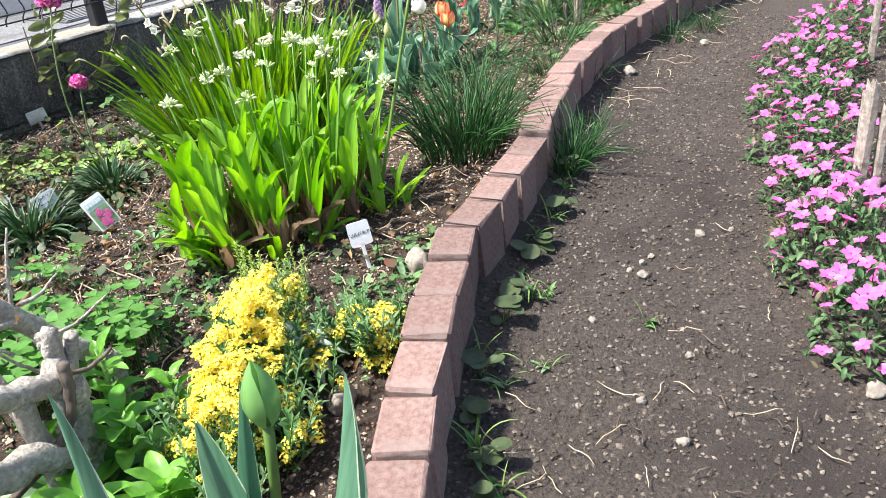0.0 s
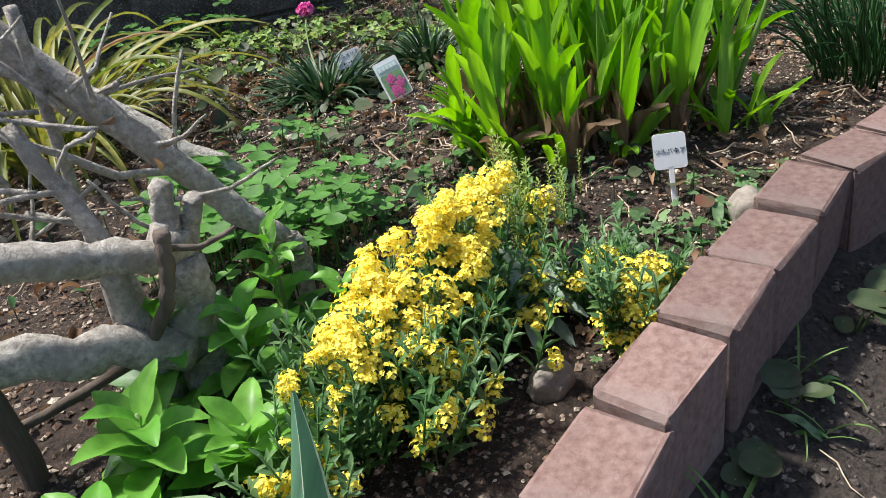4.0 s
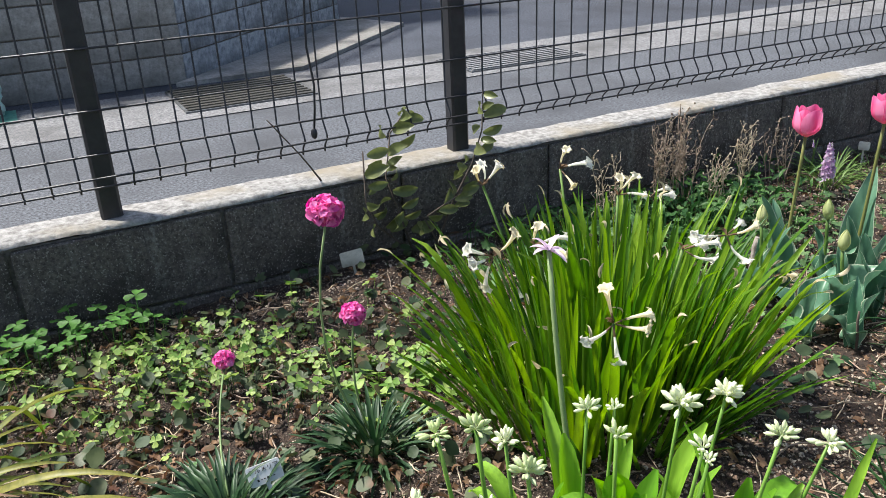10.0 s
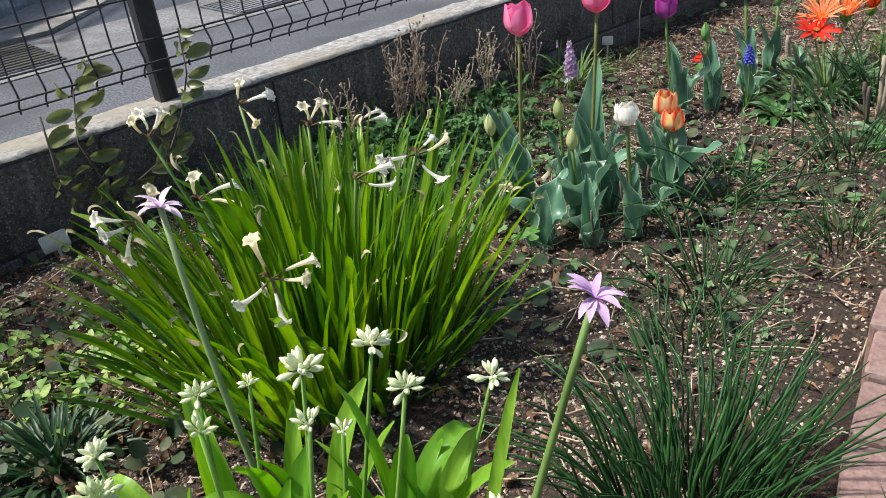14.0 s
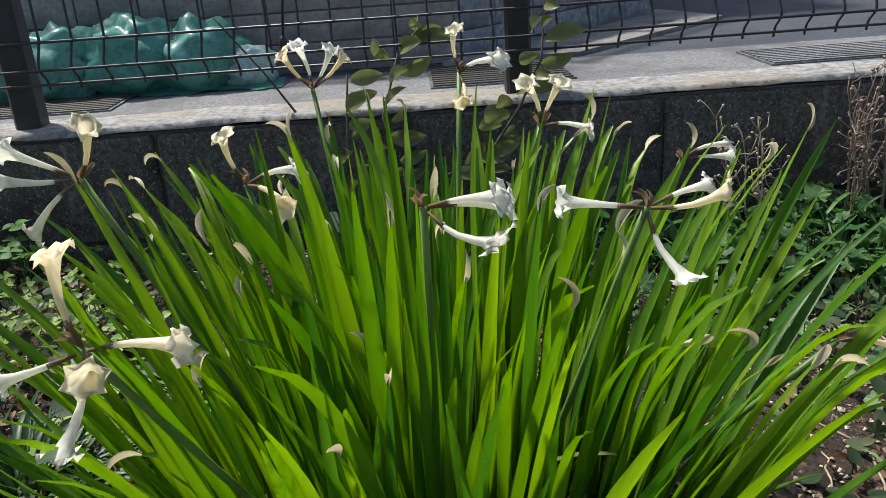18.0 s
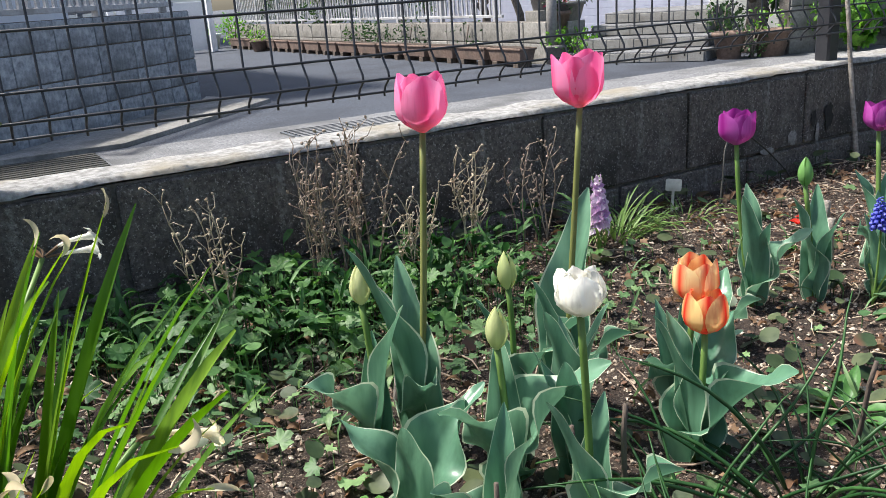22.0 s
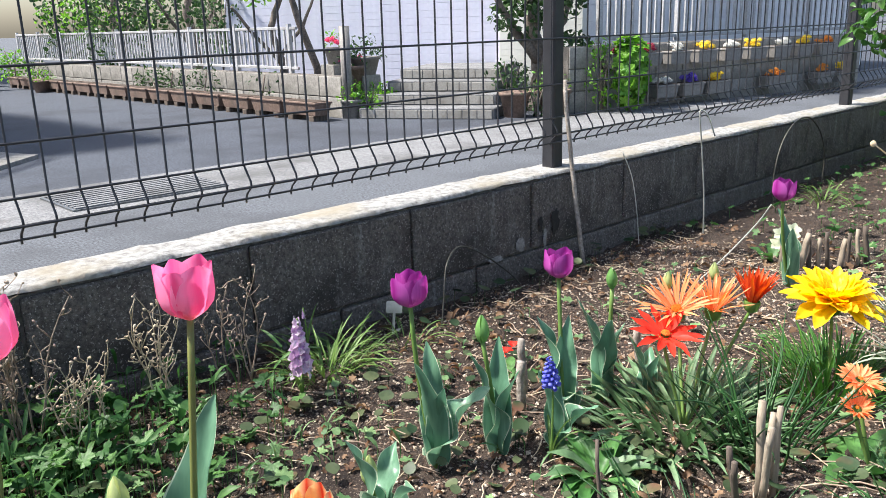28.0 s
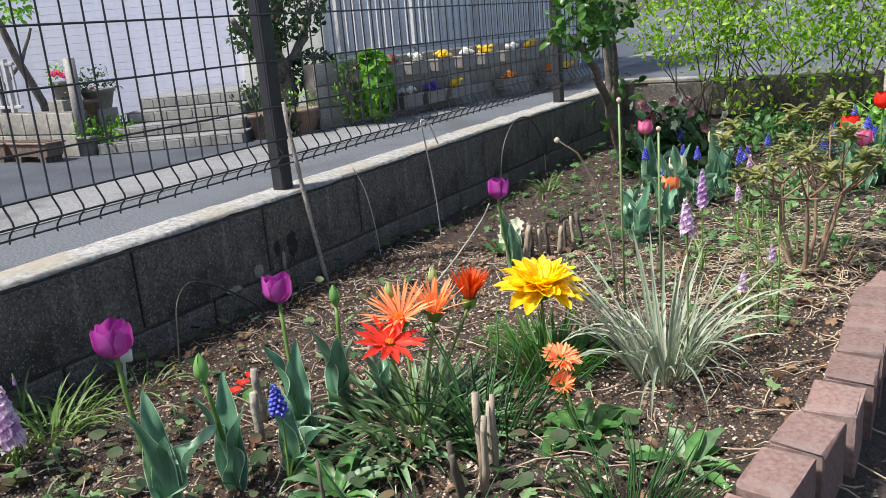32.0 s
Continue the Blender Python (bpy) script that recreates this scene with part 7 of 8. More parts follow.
HEARTS = [mesh("leaf", *heart_data(r), M["ivy"]) for r in (0.016, 0.021)]
for x in (0.03, 0.10, 0.17, 0.24, 0.36, 0.42, 0.55, 0.60, 0.74, 0.90, 1.06):
    y = edge_y(x) - 0.10 - R.uniform(0, 0.025)
    t = thing("path_weed", (x, y, ground_z(x, y)), "dark heart-shaped leaves growing beside the bricks", "weed", "path weeds")
    for k in range(4):
        dx, dy, h = R.uniform(-0.025, 0.025), R.uniform(-0.02, 0.01), R.uniform(0.008, 0.03)
        place("stem", tube("stem", [(0, 0, -0.01), (dx * 0.6, dy * 0.6, h * 0.7), (dx, dy, h)], 0.0008, M["stem"], 4), t)
        place("leaf", HEARTS[k % 2], t, spin(R.uniform(0, 6.28), dx, dy, h, R.uniform(0.7, 1.2), R.uniform(-0.4, 0.4)))
litter("path_litter", "fallen brown bits and twigs on the trodden path", 260, lambda: (R.uniform(-0.2, 2.2), R.uniform(-2.3, -1.85)), "darkwood", (0.008, 0.03), 0.0011)

# ---- far end of the bed ----
tulip((4.19, -0.57, 0.235), (4.2, -0.58), "pink", "pale pink tulip in the far bed", [(90, 1.2, False), (200, 1.1, False), (320, 1.0, True)], 0.028, 0.05, half=56, close=0.62)
for hx, hy, hz, c in ((4.05, -0.72, 0.13, "cream_pet"), (3.88, -0.74, 0.10, "salmon"), (4.35, -0.78, 0.17, "cream_pet"), (4.20, -1.22, 0.235, "red"), (4.28, -1.25, 0.18, "pink"), (4.40, -1.30, 0.285, "red"), (4.7, -1.42, 0.17, "orange")):
    tulip((hx, hy, hz), (hx + R.uniform(-0.02, 0.02), hy), c, {"red": "red tulip in the far bed", "cream_pet": "cream tulip in the far bed"}.get(c, "coloured tulip in the far bed"), [(R.uniform(0, 360), 1.1, False), (R.uniform(0, 360), 1.0, True), (R.uniform(0, 360), 1.0, False)], 0.03, 0.055, half=56, close=0.64)
for k in range(34):
    x, y = (R.gauss(4.6, 0.16), R.gauss(-1.22, 0.14)) if k < 22 else (R.uniform(4.0, 4.9), R.uniform(-0.98, -0.6))
    spike("muscari", x, y, ground_z(x, y) + R.uniform(0.11, 0.19), MUSC, "blue grape hyacinth in the far bed", 3, 0.95, "muscari")


def leaf_heap(count, fn, data, material, sr, name="foliage"):
    heap = Heap()
    v, f = data
    for i in range(count):
        p, d = fn(i)
        heap.add(v, f, along(p, d, R.uniform(*sr), R.uniform(0, 6)))
    return heap.mesh(name, M[material])


oval = blade_data(0.05, 0.024, 35, 45, fold=0.15, n=5, shape="lance", across=2)


def mound(cx, cy, cz, rx, ry, rz, low=0.0):
    def fn(i):
        while True:
            d = Vector((R.gauss(0, 1), R.gauss(0, 1), R.gauss(0, 1))).normalized()
            if d.z > low:
                break
        k = R.uniform(0.55, 1.0)
        return Vector((cx + rx * k * d.x, cy + ry * k * d.y, cz + rz * k * d.z)), d + Vector((R.uniform(-0.7, 0.7), R.uniform(-0.7, 0.7), R.uniform(-0.2, 0.7)))
    return fn


hb = on_soil(4.62, -0.56)
helle = thing("hellebore", hb, "leafy hellebore with dusky pink and cream nodding flowers", "flowering plant")
tagged(place("foliage", leaf_heap(420, mound(0, 0, 0, 0.26, 0.2, 0.24), oval, "shrub_dark", (0.8, 1.6)), helle), kind="stuff")
M["dusky"] = leaf_mat("dusky_petal", (0.22, 0.07, 0.09), (0.45, 0.24, 0.24), 0.3, 0.6, island=True)
M["palepet"] = leaf_mat("pale_petal", (0.55, 0.62, 0.42), (0.78, 0.78, 0.62), 0.3, 0.6, island=True)
nod = []
for c in ("dusky", "palepet"):
    heap = Heap()
    for k in range(5):
        heap.add(*blade_data(0.026, 0.02, 50, 40, fold=0.2, n=4, shape="lance"), Matrix.Rotation(k * 1.2566, 4, "Z"))
    nod.append(heap.mesh("flower", M[c]))
for k in range(24):
    x, y = R.uniform(-0.22, 0.24), R.uniform(-0.18, 0.14)
    place("flower", nod[k % 2], helle, along((x, y, R.uniform(0.19, 0.30)), (R.uniform(-0.8, 0.3), R.uniform(-0.8, 0.2), R.uniform(-0.3, 0.5)), R.uniform(0.8, 1.1)))
# small tree by the wall
M["tree_leaf"] = leaf_mat("tree_leaf", (0.03, 0.10, 0.02), (0.12, 0.26, 0.05), 0.3, 0.35, island=True, scale=40)
tb = on_soil(4.57, -0.37)
tree = thing("small_tree", tb, "small tree with grey slanting stems and green leaves by the wall", "tree")
limb(tree, [(0, 0, -0.02), (-0.05, 0.0, 0.10), (-0.12, 0.0, 0.22), (-0.21, 0.0, 0.34), (-0.34, 0.01, 0.47), (-0.46, 0.02, 0.58)], 0.024, 0.011, "trunk", "bark", 10)
limb(tree, [(-0.05, 0.0, 0.10), (-0.09, 0.02, 0.25), (-0.10, 0.03, 0.45), (-0.08, 0.04, 0.75)], 0.018, 0.010, "bough", "bark", 8)
limb(tree, [(-0.15, 0.0, 0.26), (-0.16, -0.03, 0.42), (-0.22, -0.04, 0.62)], 0.011, 0.006, "bough", "bark", 8)
limb(tree, [(-0.03, 0.0, 0.05), (-0.10, -0.03, 0.14), (-0.13, -0.04, 0.2)], 0.009, 0.006, "bough", "bark", 8)
for cx, cy, cz, n in ((-0.42, 0.0, 0.60, 150), (-0.25, 0.0, 0.68, 190), (-0.06, 0.0, 0.30, 26), (-0.05, 0.05, 0.82, 180), (-0.2, 0.05, 0.9, 180), (-0.45, 0.05, 0.8, 120)):
    tagged(place("crown", leaf_heap(n, mound(cx, cy, cz, 0.17, 0.14, 0.11, -1), oval, "tree_leaf", (0.6, 1.15), "crown"), tree), kind="stuff")
# light green climber over the end wall
M["climber_leaf"] = leaf_mat("climber_leaf", (0.14, 0.32, 0.025), (0.42, 0.60, 0.10), 0.5, 0.4, island=True, scale=40)
for cy, cz, n, w in ((-0.40, 0.58, 1000, 0.30), (-0.80, 0.60, 1200, 0.34), (-1.22, 0.60, 1200, 0.34), (-1.62, 0.60, 1000, 0.36), (-2.05, 0.6, 420, 0.36), (-0.72, 0.36, 380, 0.3), (-1.2, 0.34, 480, 0.36), (-0.50, 0.86, 800, 0.34), (-1.05, 0.88, 900, 0.4), (-1.65, 0.88, 700, 0.4)):
    t = thing("climber", (5.55, cy, 0.0), "airy light green climber hanging over the end wall", "climbing shrub", "climbers")
    for k in range(6):
        place("stem", tube("stem", [(R.uniform(-0.02, 0.1), R.uniform(-0.2, 0.2), -0.02), (R.uniform(-0.1, 0.1), R.uniform(-0.2, 0.2), cz * 0.6), (R.uniform(-0.15, 0.1), R.uniform(-w, w), cz + 0.15)], [0.004, 0.003, 0.0015], M["bark"], 5), t)
    tagged(place("foliage", leaf_heap(n, mound(-0.1, 0, cz, 0.24, w, 0.26, -1), oval, "climber_leaf", (0.38, 0.75)), t), kind="stuff")
trunk = thing("grey_post", (5.35, -1.28, 0.0), "pale bark-covered post beside the end wall", "post")
limb(trunk, [(0, 0, -0.03), (0.01, 0, 0.3), (0, 0.01, 0.8)], 0.022, 0.018, "shaft", "wood", 9)
# dry hydrangea-like shrub
hy = on_soil(3.30, -1.20)
hyd = thing("bare_shrub", hy, "half-bare shrub with brown twigs and olive leaf rosettes", "shrub")
ros_leaf = blade_data(0.04, 0.017, 30, 50, fold=0.2, n=4, shape="lance")
M["olive"] = leaf_mat("olive_leaf", (0.14, 0.19, 0.05), (0.33, 0.30, 0.13), 0.3, 0.5, island=True, scale=50)
M["hydtwig"] = rough_mat("shrub_twig", (0.15, 0.095, 0.06), (0.32, 0.22, 0.15), None, 60, 6, 0.9, 0.3)
rosettes = []
for k in range(3):
    heap = Heap()
    for j in range(15):
        heap.add(ros_leaf[0], ros_leaf[1], spin(j * 2.4, 0, 0, 0.002 * j, R.uniform(0.5, 0.95), radians(R.uniform(0, 40))))
    rosettes.append(heap.mesh("leaf_rosette", M["olive"]))
for k in range(6):
    a = 1.05 * k + R.uniform(-0.3, 0.3)
    foot = Vector((0.03 * math.cos(a), 0.025 * math.sin(a), -0.01))
    fork = Vector((R.uniform(0.03, 0.09) * math.cos(a), R.uniform(0.03, 0.08) * math.sin(a), R.uniform(0.13, 0.2)))
    limb(hyd, [foot, foot.lerp(fork, 0.5) + Vector((R.uniform(-0.02, 0.02), R.uniform(-0.02, 0.02), 0)), fork], 0.0055, 0.0036, "stem", "hydtwig", 7, 0.3)
    for j in range(5):
        e = fork + Vector((R.uniform(-0.12, 0.12), R.uniform(-0.11, 0.11), R.uniform(0.03, 0.16)))
        limb(hyd, [fork, fork.lerp(e, 0.5) + Vector((R.uniform(-0.015, 0.015), R.uniform(-0.015, 0.015), -0.012)), e], 0.0026, 0.0016, "twig", "hydtwig", 5, 0.3)
        place("leaf_rosette", rosettes[(k + j) % 3], hyd, Matrix.Translation(e) @ Matrix.Rotation(R.uniform(0, 6), 4, "Z") @ Matrix.Scale(R.uniform(0.8, 1.15), 4))
yt = thing("pansy", on_soil(3.36, -0.40), "pale yellow flowers with green leaves before short stakes", "flowering plant")
tuft(yt, RB, 8, (0.03, 0.03), 30, size=(0.5, 0.8))
for k in range(6):
    place("flower", nod[1], yt, along((R.uniform(-0.05, 0.05), R.uniform(-0.04, 0.03), R.uniform(0.04, 0.08)), (-0.5, -0.4, 0.6), 0.9))
redf = thing("red_primrose", on_soil(2.30, -0.40), "small red flowers behind tulips", "flowering plant")
RAYS["prim"] = [blade("petal", M["red"], 0.016, 0.012, 50, 30, n=4, shape="strap")]
for k in range(12):
    place("petal", RAYS["prim"][0], redf, spin(k * 1.257, (k // 5) * 0.03 - 0.02, 0.01 * (k // 5), 0.05))
tuft(redf, RB, 6, (0.03, 0.03), 30, size=(0.4, 0.6))

# ---- more of the far bed ----
def green_bank(x, y, rx, ry, h, n, material, data, label, sr=(0.7, 1.3)):
    t = thing("leafy_plant", on_soil(x, y), label, "plant", "far bed plants")
    for k in range(4):
        a = k * 1.6
        place("stem", tube("stem", [(0, 0, -0.01), (rx * 0.3 * math.cos(a), ry * 0.3 * math.sin(a), h * 0.5), (rx * 0.6 * math.cos(a), ry * 0.6 * math.sin(a), h * 0.9)], [0.003, 0.0025, 0.0015], M["stem"], 5), t)
    tagged(place("foliage", leaf_heap(n, mound(0, 0, 0.0, rx, ry, h), data, material, sr), t), kind="stuff")
    return t


long_leaf_data = blade_data(0.13, 0.022, 18, 40, fold=0.25, n=6, shape="lance")
green_bank(4.95, -0.45, 0.22, 0.20, 0.20, 300, "shrub_dark", oval, "dark leafy plant before the end wall", (0.7, 1.3))
green_bank(5.15, -0.85, 0.2, 0.25, 0.16, 260, "weed", oval, "green leafy plant before the end wall", (0.6, 1.1))
green_bank(5.2, -1.35, 0.2, 0.3, 0.18, 300, "shrub", oval, "fresh green plant before the end wall", (0.6, 1.1))
green_bank(4.35, -1.34, 0.12, 0.12, 0.14, 60, "weed", long_leaf_data, "upright green leaves under red tulips", (0.6, 1.1))
green_bank(4.05, -1.05, 0.12, 0.12, 0.10, 90, "weed_pale", oval, "pale green shoots by the bare shrub", (0.4, 0.8))
for x, y in ((3.60, -0.72), (3.72, -0.76), (3.52, -0.75), (3.66, -0.68), (4.0, -0.80), (4.1, -0.82), (4.2, -0.84), (4.1, -1.22), (4.2, -1.27), (4.3, -1.3), (4.4, -1.36), (4.0, -0.82)):
    t = thing("tulip", on_soil(x, y), "cluster of upright blue-green tulip leaves in the far bed", "tulip", "tulips")
    for k in range(3):
        place("leaf", R.choice(TULIP_LEAVES + TULIP_WIDE), t, spin(2.1 * k + R.uniform(-0.4, 0.4), 0, 0, 0, R.uniform(0.65, 0.95)))
for k in range(16):
    x, y = R.gauss(4.62, 0.10), R.gauss(-1.30, 0.09)
    spike("muscari", x, y, ground_z(x, y) + R.uniform(0.12, 0.19), MUSC, "blue grape hyacinth in the far bed", 2, 1.0, "muscari")
for x, y, z in ((3.62, -1.02, 0.24), (3.66, -1.05, 0.20), (3.58, -1.0, 0.17), (2.98, -1.12, 0.12)):
    spike("toadflax", x, y, z, ORCH_PALE, "lilac and white toadflax spike on a thin stem", 3, 0.6, "toadflax", h=0.075)
scatter("weeds", "pale green shoots on straw-covered soil", "weeds", M["weed_pale"], lobed_data(0.016), 420, lambda: (R.gauss(3.6, 0.35), R.gauss(-1.05, 0.25)), (0.006, 0.03), (0.5, 1.2), 0.6, True)
litter("straw_litter", "dry bleached stalks around the far shrub", 420, lambda: (R.gauss(3.5, 0.22), R.gauss(-1.2, 0.16)), "straw", (0.04, 0.09), 0.0010)
for k in range(14):
    a = R.uniform(0, 6.28)
    p = on_soil(3.30 + 0.1 * math.cos(a), -1.20 + 0.08 * math.sin(a))
    e = Vector((0.22 * math.cos(a), 0.16 * math.sin(a), R.uniform(0.03, 0.2)))
    limb(hyd, [p - hy, (p - hy) * 0.6 + e * 0.4 + Vector((0, 0, 0.03)), (p - hy) * 0.3 + e * 0.8 + Vector((0, 0, R.uniform(-0.02, 0.02))), e], 0.0018, 0.0009, "twig", "hydtwig", 5)


# fresh paddle-leaved shoots under the driftwood
PADDLE = [blade("leaf", M["paddle"], 0.062, 0.027, 30, b, fold=0.22, n=7, shape="lance", wave=0.06, across=4, power=1.1) for b in (20, 45, 70)]
for x, y, n, h, s in ((-0.18, -1.47, 16, 0.10, 1.0), (-0.12, -1.50, 18, 0.09, 1.05), (-0.065, -1.39, 14, 0.11, 0.9), (-0.215, -1.57, 18, 0.08, 1.15), (-0.15, -1.60, 16, 0.06, 1.1), (-0.26, -1.66, 16, 0.08, 1.2), (-0.02, -1.45, 10, 0.06, 0.8)):
    t = thing("leafy_shoot", on_soil(x, y), "fresh green paddle-leaved shoot under the driftwood", "plant", "leafy shoots")
    place("stem", tube("stem", [(0, 0, -0.01), (0.003, 0.002, h * 0.6), (0, 0.004, h)], [0.003, 0.0026, 0.0016], M["pale_stem"], 6), t)
    for k in range(n):
        u = k / n
        place("leaf", R.choice(PADDLE), t, spin(k * 2.39996 + R.uniform(-0.3, 0.3), 0, 0, h * u, s * (1.1 - 0.5 * u) * R.uniform(0.85, 1.1), radians(32 * (1 - u) + R.uniform(-8, 8))))

# ---- across the road ----
def strip(name, pts, z, material, label, category="pavement"):
    ob = new(name, mesh(name, [(x, y, z) for x, y in pts], [tuple(range(len(pts)))], M[material], False))
    return tagged(ob, label, category, kind="structure")


strip("gutter_pavement", [(-12, 3.15), (30, 3.15), (30, 4.05), (-12, 4.05)], ROAD + 0.006, "concrete", "pale exposed-aggregate concrete gutter strip along the road")


M["asphalt_dark"] = rough_mat("side_street_asphalt", (0.007, 0.009, 0.013), (0.085, 0.098, 0.128), (0.026, 0.030, 0.040), 60, 1.3, 0.85, 0.6, 0.004)
strip("side_street", [(-12, 4.05), (30, 4.05), (30, 40), (-12, 40)], ROAD + 0.005, "asphalt_dark", "darker grey asphalt of the side street", "road")


def grate(x0, x1, y0, y1, n, label, material="wire"):
    t = thing("drain_grate", ((x0 + x1) / 2, (y0 + y1) / 2, ROAD + 0.006), label, "drain grate", "drain grates")
    w, d = x1 - x0, y1 - y0
    part("frame", box_bm(w, d, 0.012, (0, 0, 0.004)), M["steel"], t)
    for k in range(n):
        part("bar", box_bm(w * 0.96, d / n * 0.55, 0.012, (0, -d / 2 + d * (k + 0.5) / n, 0.012)), M[material], t)


grate(0.90, 1.72, 3.3, 4.0, 10, "dark steel drain grate set in concrete")
grate(2.8, 3.75, 3.25, 3.78, 9, "slotted grey concrete drain cover in the gutter", "concrete")
grate(-1.7, -0.9, 3.35, 3.95, 10, "dark steel drain grate set in concrete")


def block_wall(name, p0, p1, z0, z1, material, label, bw=0.4, bh=0.2, thick=0.15):
    """A wall of blocks between two ground points; blocks stand proud of the mortar core."""
    p0, p1 = Vector((*p0, 0)), Vector((*p1, 0))
    d = p1 - p0
    L = d.length
    t = thing(name, (p0.x, p0.y, z0), label, "wall", kind="structure")
    t.rotation_euler = (0, 0, math.atan2(d.y, d.x))
    part("core", box_bm(L, thick, z1 - z0, (L / 2, thick / 2 + 0.012, (z1 - z0) / 2)), M["mortar"], t)
    rows, cols = max(1, round((z1 - z0) / bh)), max(1, round(L / bw))
    bh2, bw2 = (z1 - z0) / rows, L / cols
    bm = box_bm(bw2 - 0.01, 0.03, bh2 - 0.01, (0, 0, 0), 0.004)
    me = bpy.data.meshes.new("block")
    bm.to_mesh(me)
    bm.free()
    me.materials.append(M[material])
    for r in range(rows):
        for c in range(cols):
            x = bw2 * (c + 0.5)
            place("block", me, t, Matrix.Translation((x, 0.012 + R.uniform(-0.002, 0.002), bh2 * (r + 0.5))))
    return t


block_wall("block_wall", (-9.0, 4.25), (1.1, 4.25), ROAD, 0.48, "moldblock", "stained dark block wall across the road")
block_wall("block_wall", (1.1, 4.25), (2.92, 6.08), ROAD, 0.48, "greyblock", "blue-grey block wall at the street corner")
block_wall("block_wall", (2.92, 6.08), (2.6, 12.0), ROAD, 0.48, "greyblock", "grey block wall along the side street")
kerb = thing("corner_kerb", (0, 0, ROAD), "concrete kerb step around the street corner", "kerb", kind="structure")
kp = [(1.0, 4.12), (1.9, 4.12), (3.36, 5.55), (3.05, 6.4), (2.9, 6.05)]
kb = bmesh.new()
vs = [kb.verts.new((x, y, 0.0)) for x, y in kp]
face = kb.faces.new(vs)
ex = bmesh.ops.extrude_face_region(kb, geom=[face])
bmesh.ops.translate(kb, vec=(0, 0, 0.035), verts=[v for v in ex["geom"] if isinstance(v, bmesh.types.BMVert)])
bmesh.ops.recalc_face_normals(kb, faces=kb.faces[:])
part("kerb", kb, M["moldblock"], kerb)


def railing(name, p0, p1, z0, h, pitch, label, w=0.03, material="railpaint"):
    p0, p1 = Vector((*p0, 0)), Vector((*p1, 0))
    d = p1 - p0
    L = d.length
    t = thing(name, (p0.x, p0.y, z0), label, "railing", "white railings")
    t.rotation_euler = (0, 0, math.atan2(d.y, d.x))
    part("rail", box_bm(L, w * 1.3, w * 1.3, (L / 2, 0, 0.06), 0.004), M[material], t)
    part("rail", box_bm(L, w * 1.3, w * 1.3, (L / 2, 0, h), 0.004), M[material], t)
    bm = box_bm(w, w * 0.7, h - 0.06, (0, 0, h / 2 + 0.03))
    me = bpy.data.meshes.new("slat")
    bm.to_mesh(me)
    bm.free()
    me.materials.append(M[material])
    for k in range(int(L / pitch)):
        place("slat", me, t, Matrix.Translation((pitch * (k + 0.5), 0, 0)))
    bm = box_bm(w * 1.8, w * 1.8, h + 0.05, (0, 0, (h + 0.05) / 2))
    me2 = bpy.data.meshes.new("post")
    bm.to_mesh(me2)
    bm.free()
    me2.materials.append(M[material])
    for k in range(int(L / 1.2) + 1):
        place("post", me2, t, Matrix.Translation((min(L - 0.05, 0.05 + 1.2 * k), 0, 0)))
    return t


railing("white_railing", (1.2, 4.42), (2.78, 6.05), 0.48, 0.62, 0.085, "white slatted railing on a block wall")
railing("white_railing", (-6.0, 4.36), (1.1, 4.36), 0.48, 0.62, 0.085, "white slatted railing on a dark block wall")
railing("white_railing", (2.75, 6.2), (2.5, 11.5), 0.48, 0.62, 0.11, "white slatted railing along the side street")


def building(name, p0, p1, z0, h, depth, material, label, course=0.0, windows=()):
    p0, p1 = Vector((*p0, 0)), Vector((*p1, 0))
    d = p1 - p0
    L = d.length
    t = thing(name, (p0.x, p0.y, z0), label, "building", "houses across the road")
    t.rotation_euler = (0, 0, math.atan2(d.y, d.x))
    part("wall", box_bm(L, depth, h, (L / 2, depth / 2, h / 2)), M[material], t)
    part("roof", box_bm(L + 0.5, depth + 0.5, 0.14, (L / 2, depth / 2, h + 0.07)), M["steel"], t)
    if course:
        bm = box_bm(L, 0.012, course * 0.97, (L / 2, 0, 0), 0.002)
        me = bpy.data.meshes.new("siding_board")
        bm.to_mesh(me)
        bm.free()
        me.materials.append(M[material])
        for k in range(int(h / course)):
            place("siding_board", me, t, Matrix.Translation((0, -0.003, course * (k + 0.5))))
    for x, z, w, hh in windows:
        f = part("window", box_bm(w, 0.06, hh, (x, -0.02, z), 0.006), M["white"], t)
        part("pane", box_bm(w * 0.86, 0.02, hh * 0.86, (x, -0.052, z)), M["glass_dark"], f)
    return t


M["glass_dark"] = rough_mat("window_glass", (0.05, 0.06, 0.07), (0.08, 0.09, 0.1), None, 10, 2, 0.08, 0)
building("house", (7.15, 9.2), (9.35, 5.45), -0.2, 5.2, 4.5, "lilac", "pale lilac house with fine horizontal siding", 0.09, ((1.4, 2.3, 1.2, 1.0),))
building("house", (9.6, 5.2), (15.5, 3.9), -0.2, 5.0, 4.0, "white", "white house behind flower pots", 0.2, ((1.9, 2.0, 1.4, 1.0),))
building("house", (9.05, 5.85), (9.55, 4.95), -0.2, 5.0, 0.5, "cream", "cream panelled porch corner of a house", 0.07)
building("house", (2.0, 19.0), (6.8, 19.6), ROAD, 5.0, 4.0, "cream", "pale house at the end of the side street", 0.0, ((1.2, 1.5, 1.0, 1.0), (3.4, 1.5, 1.0, 1.4)))
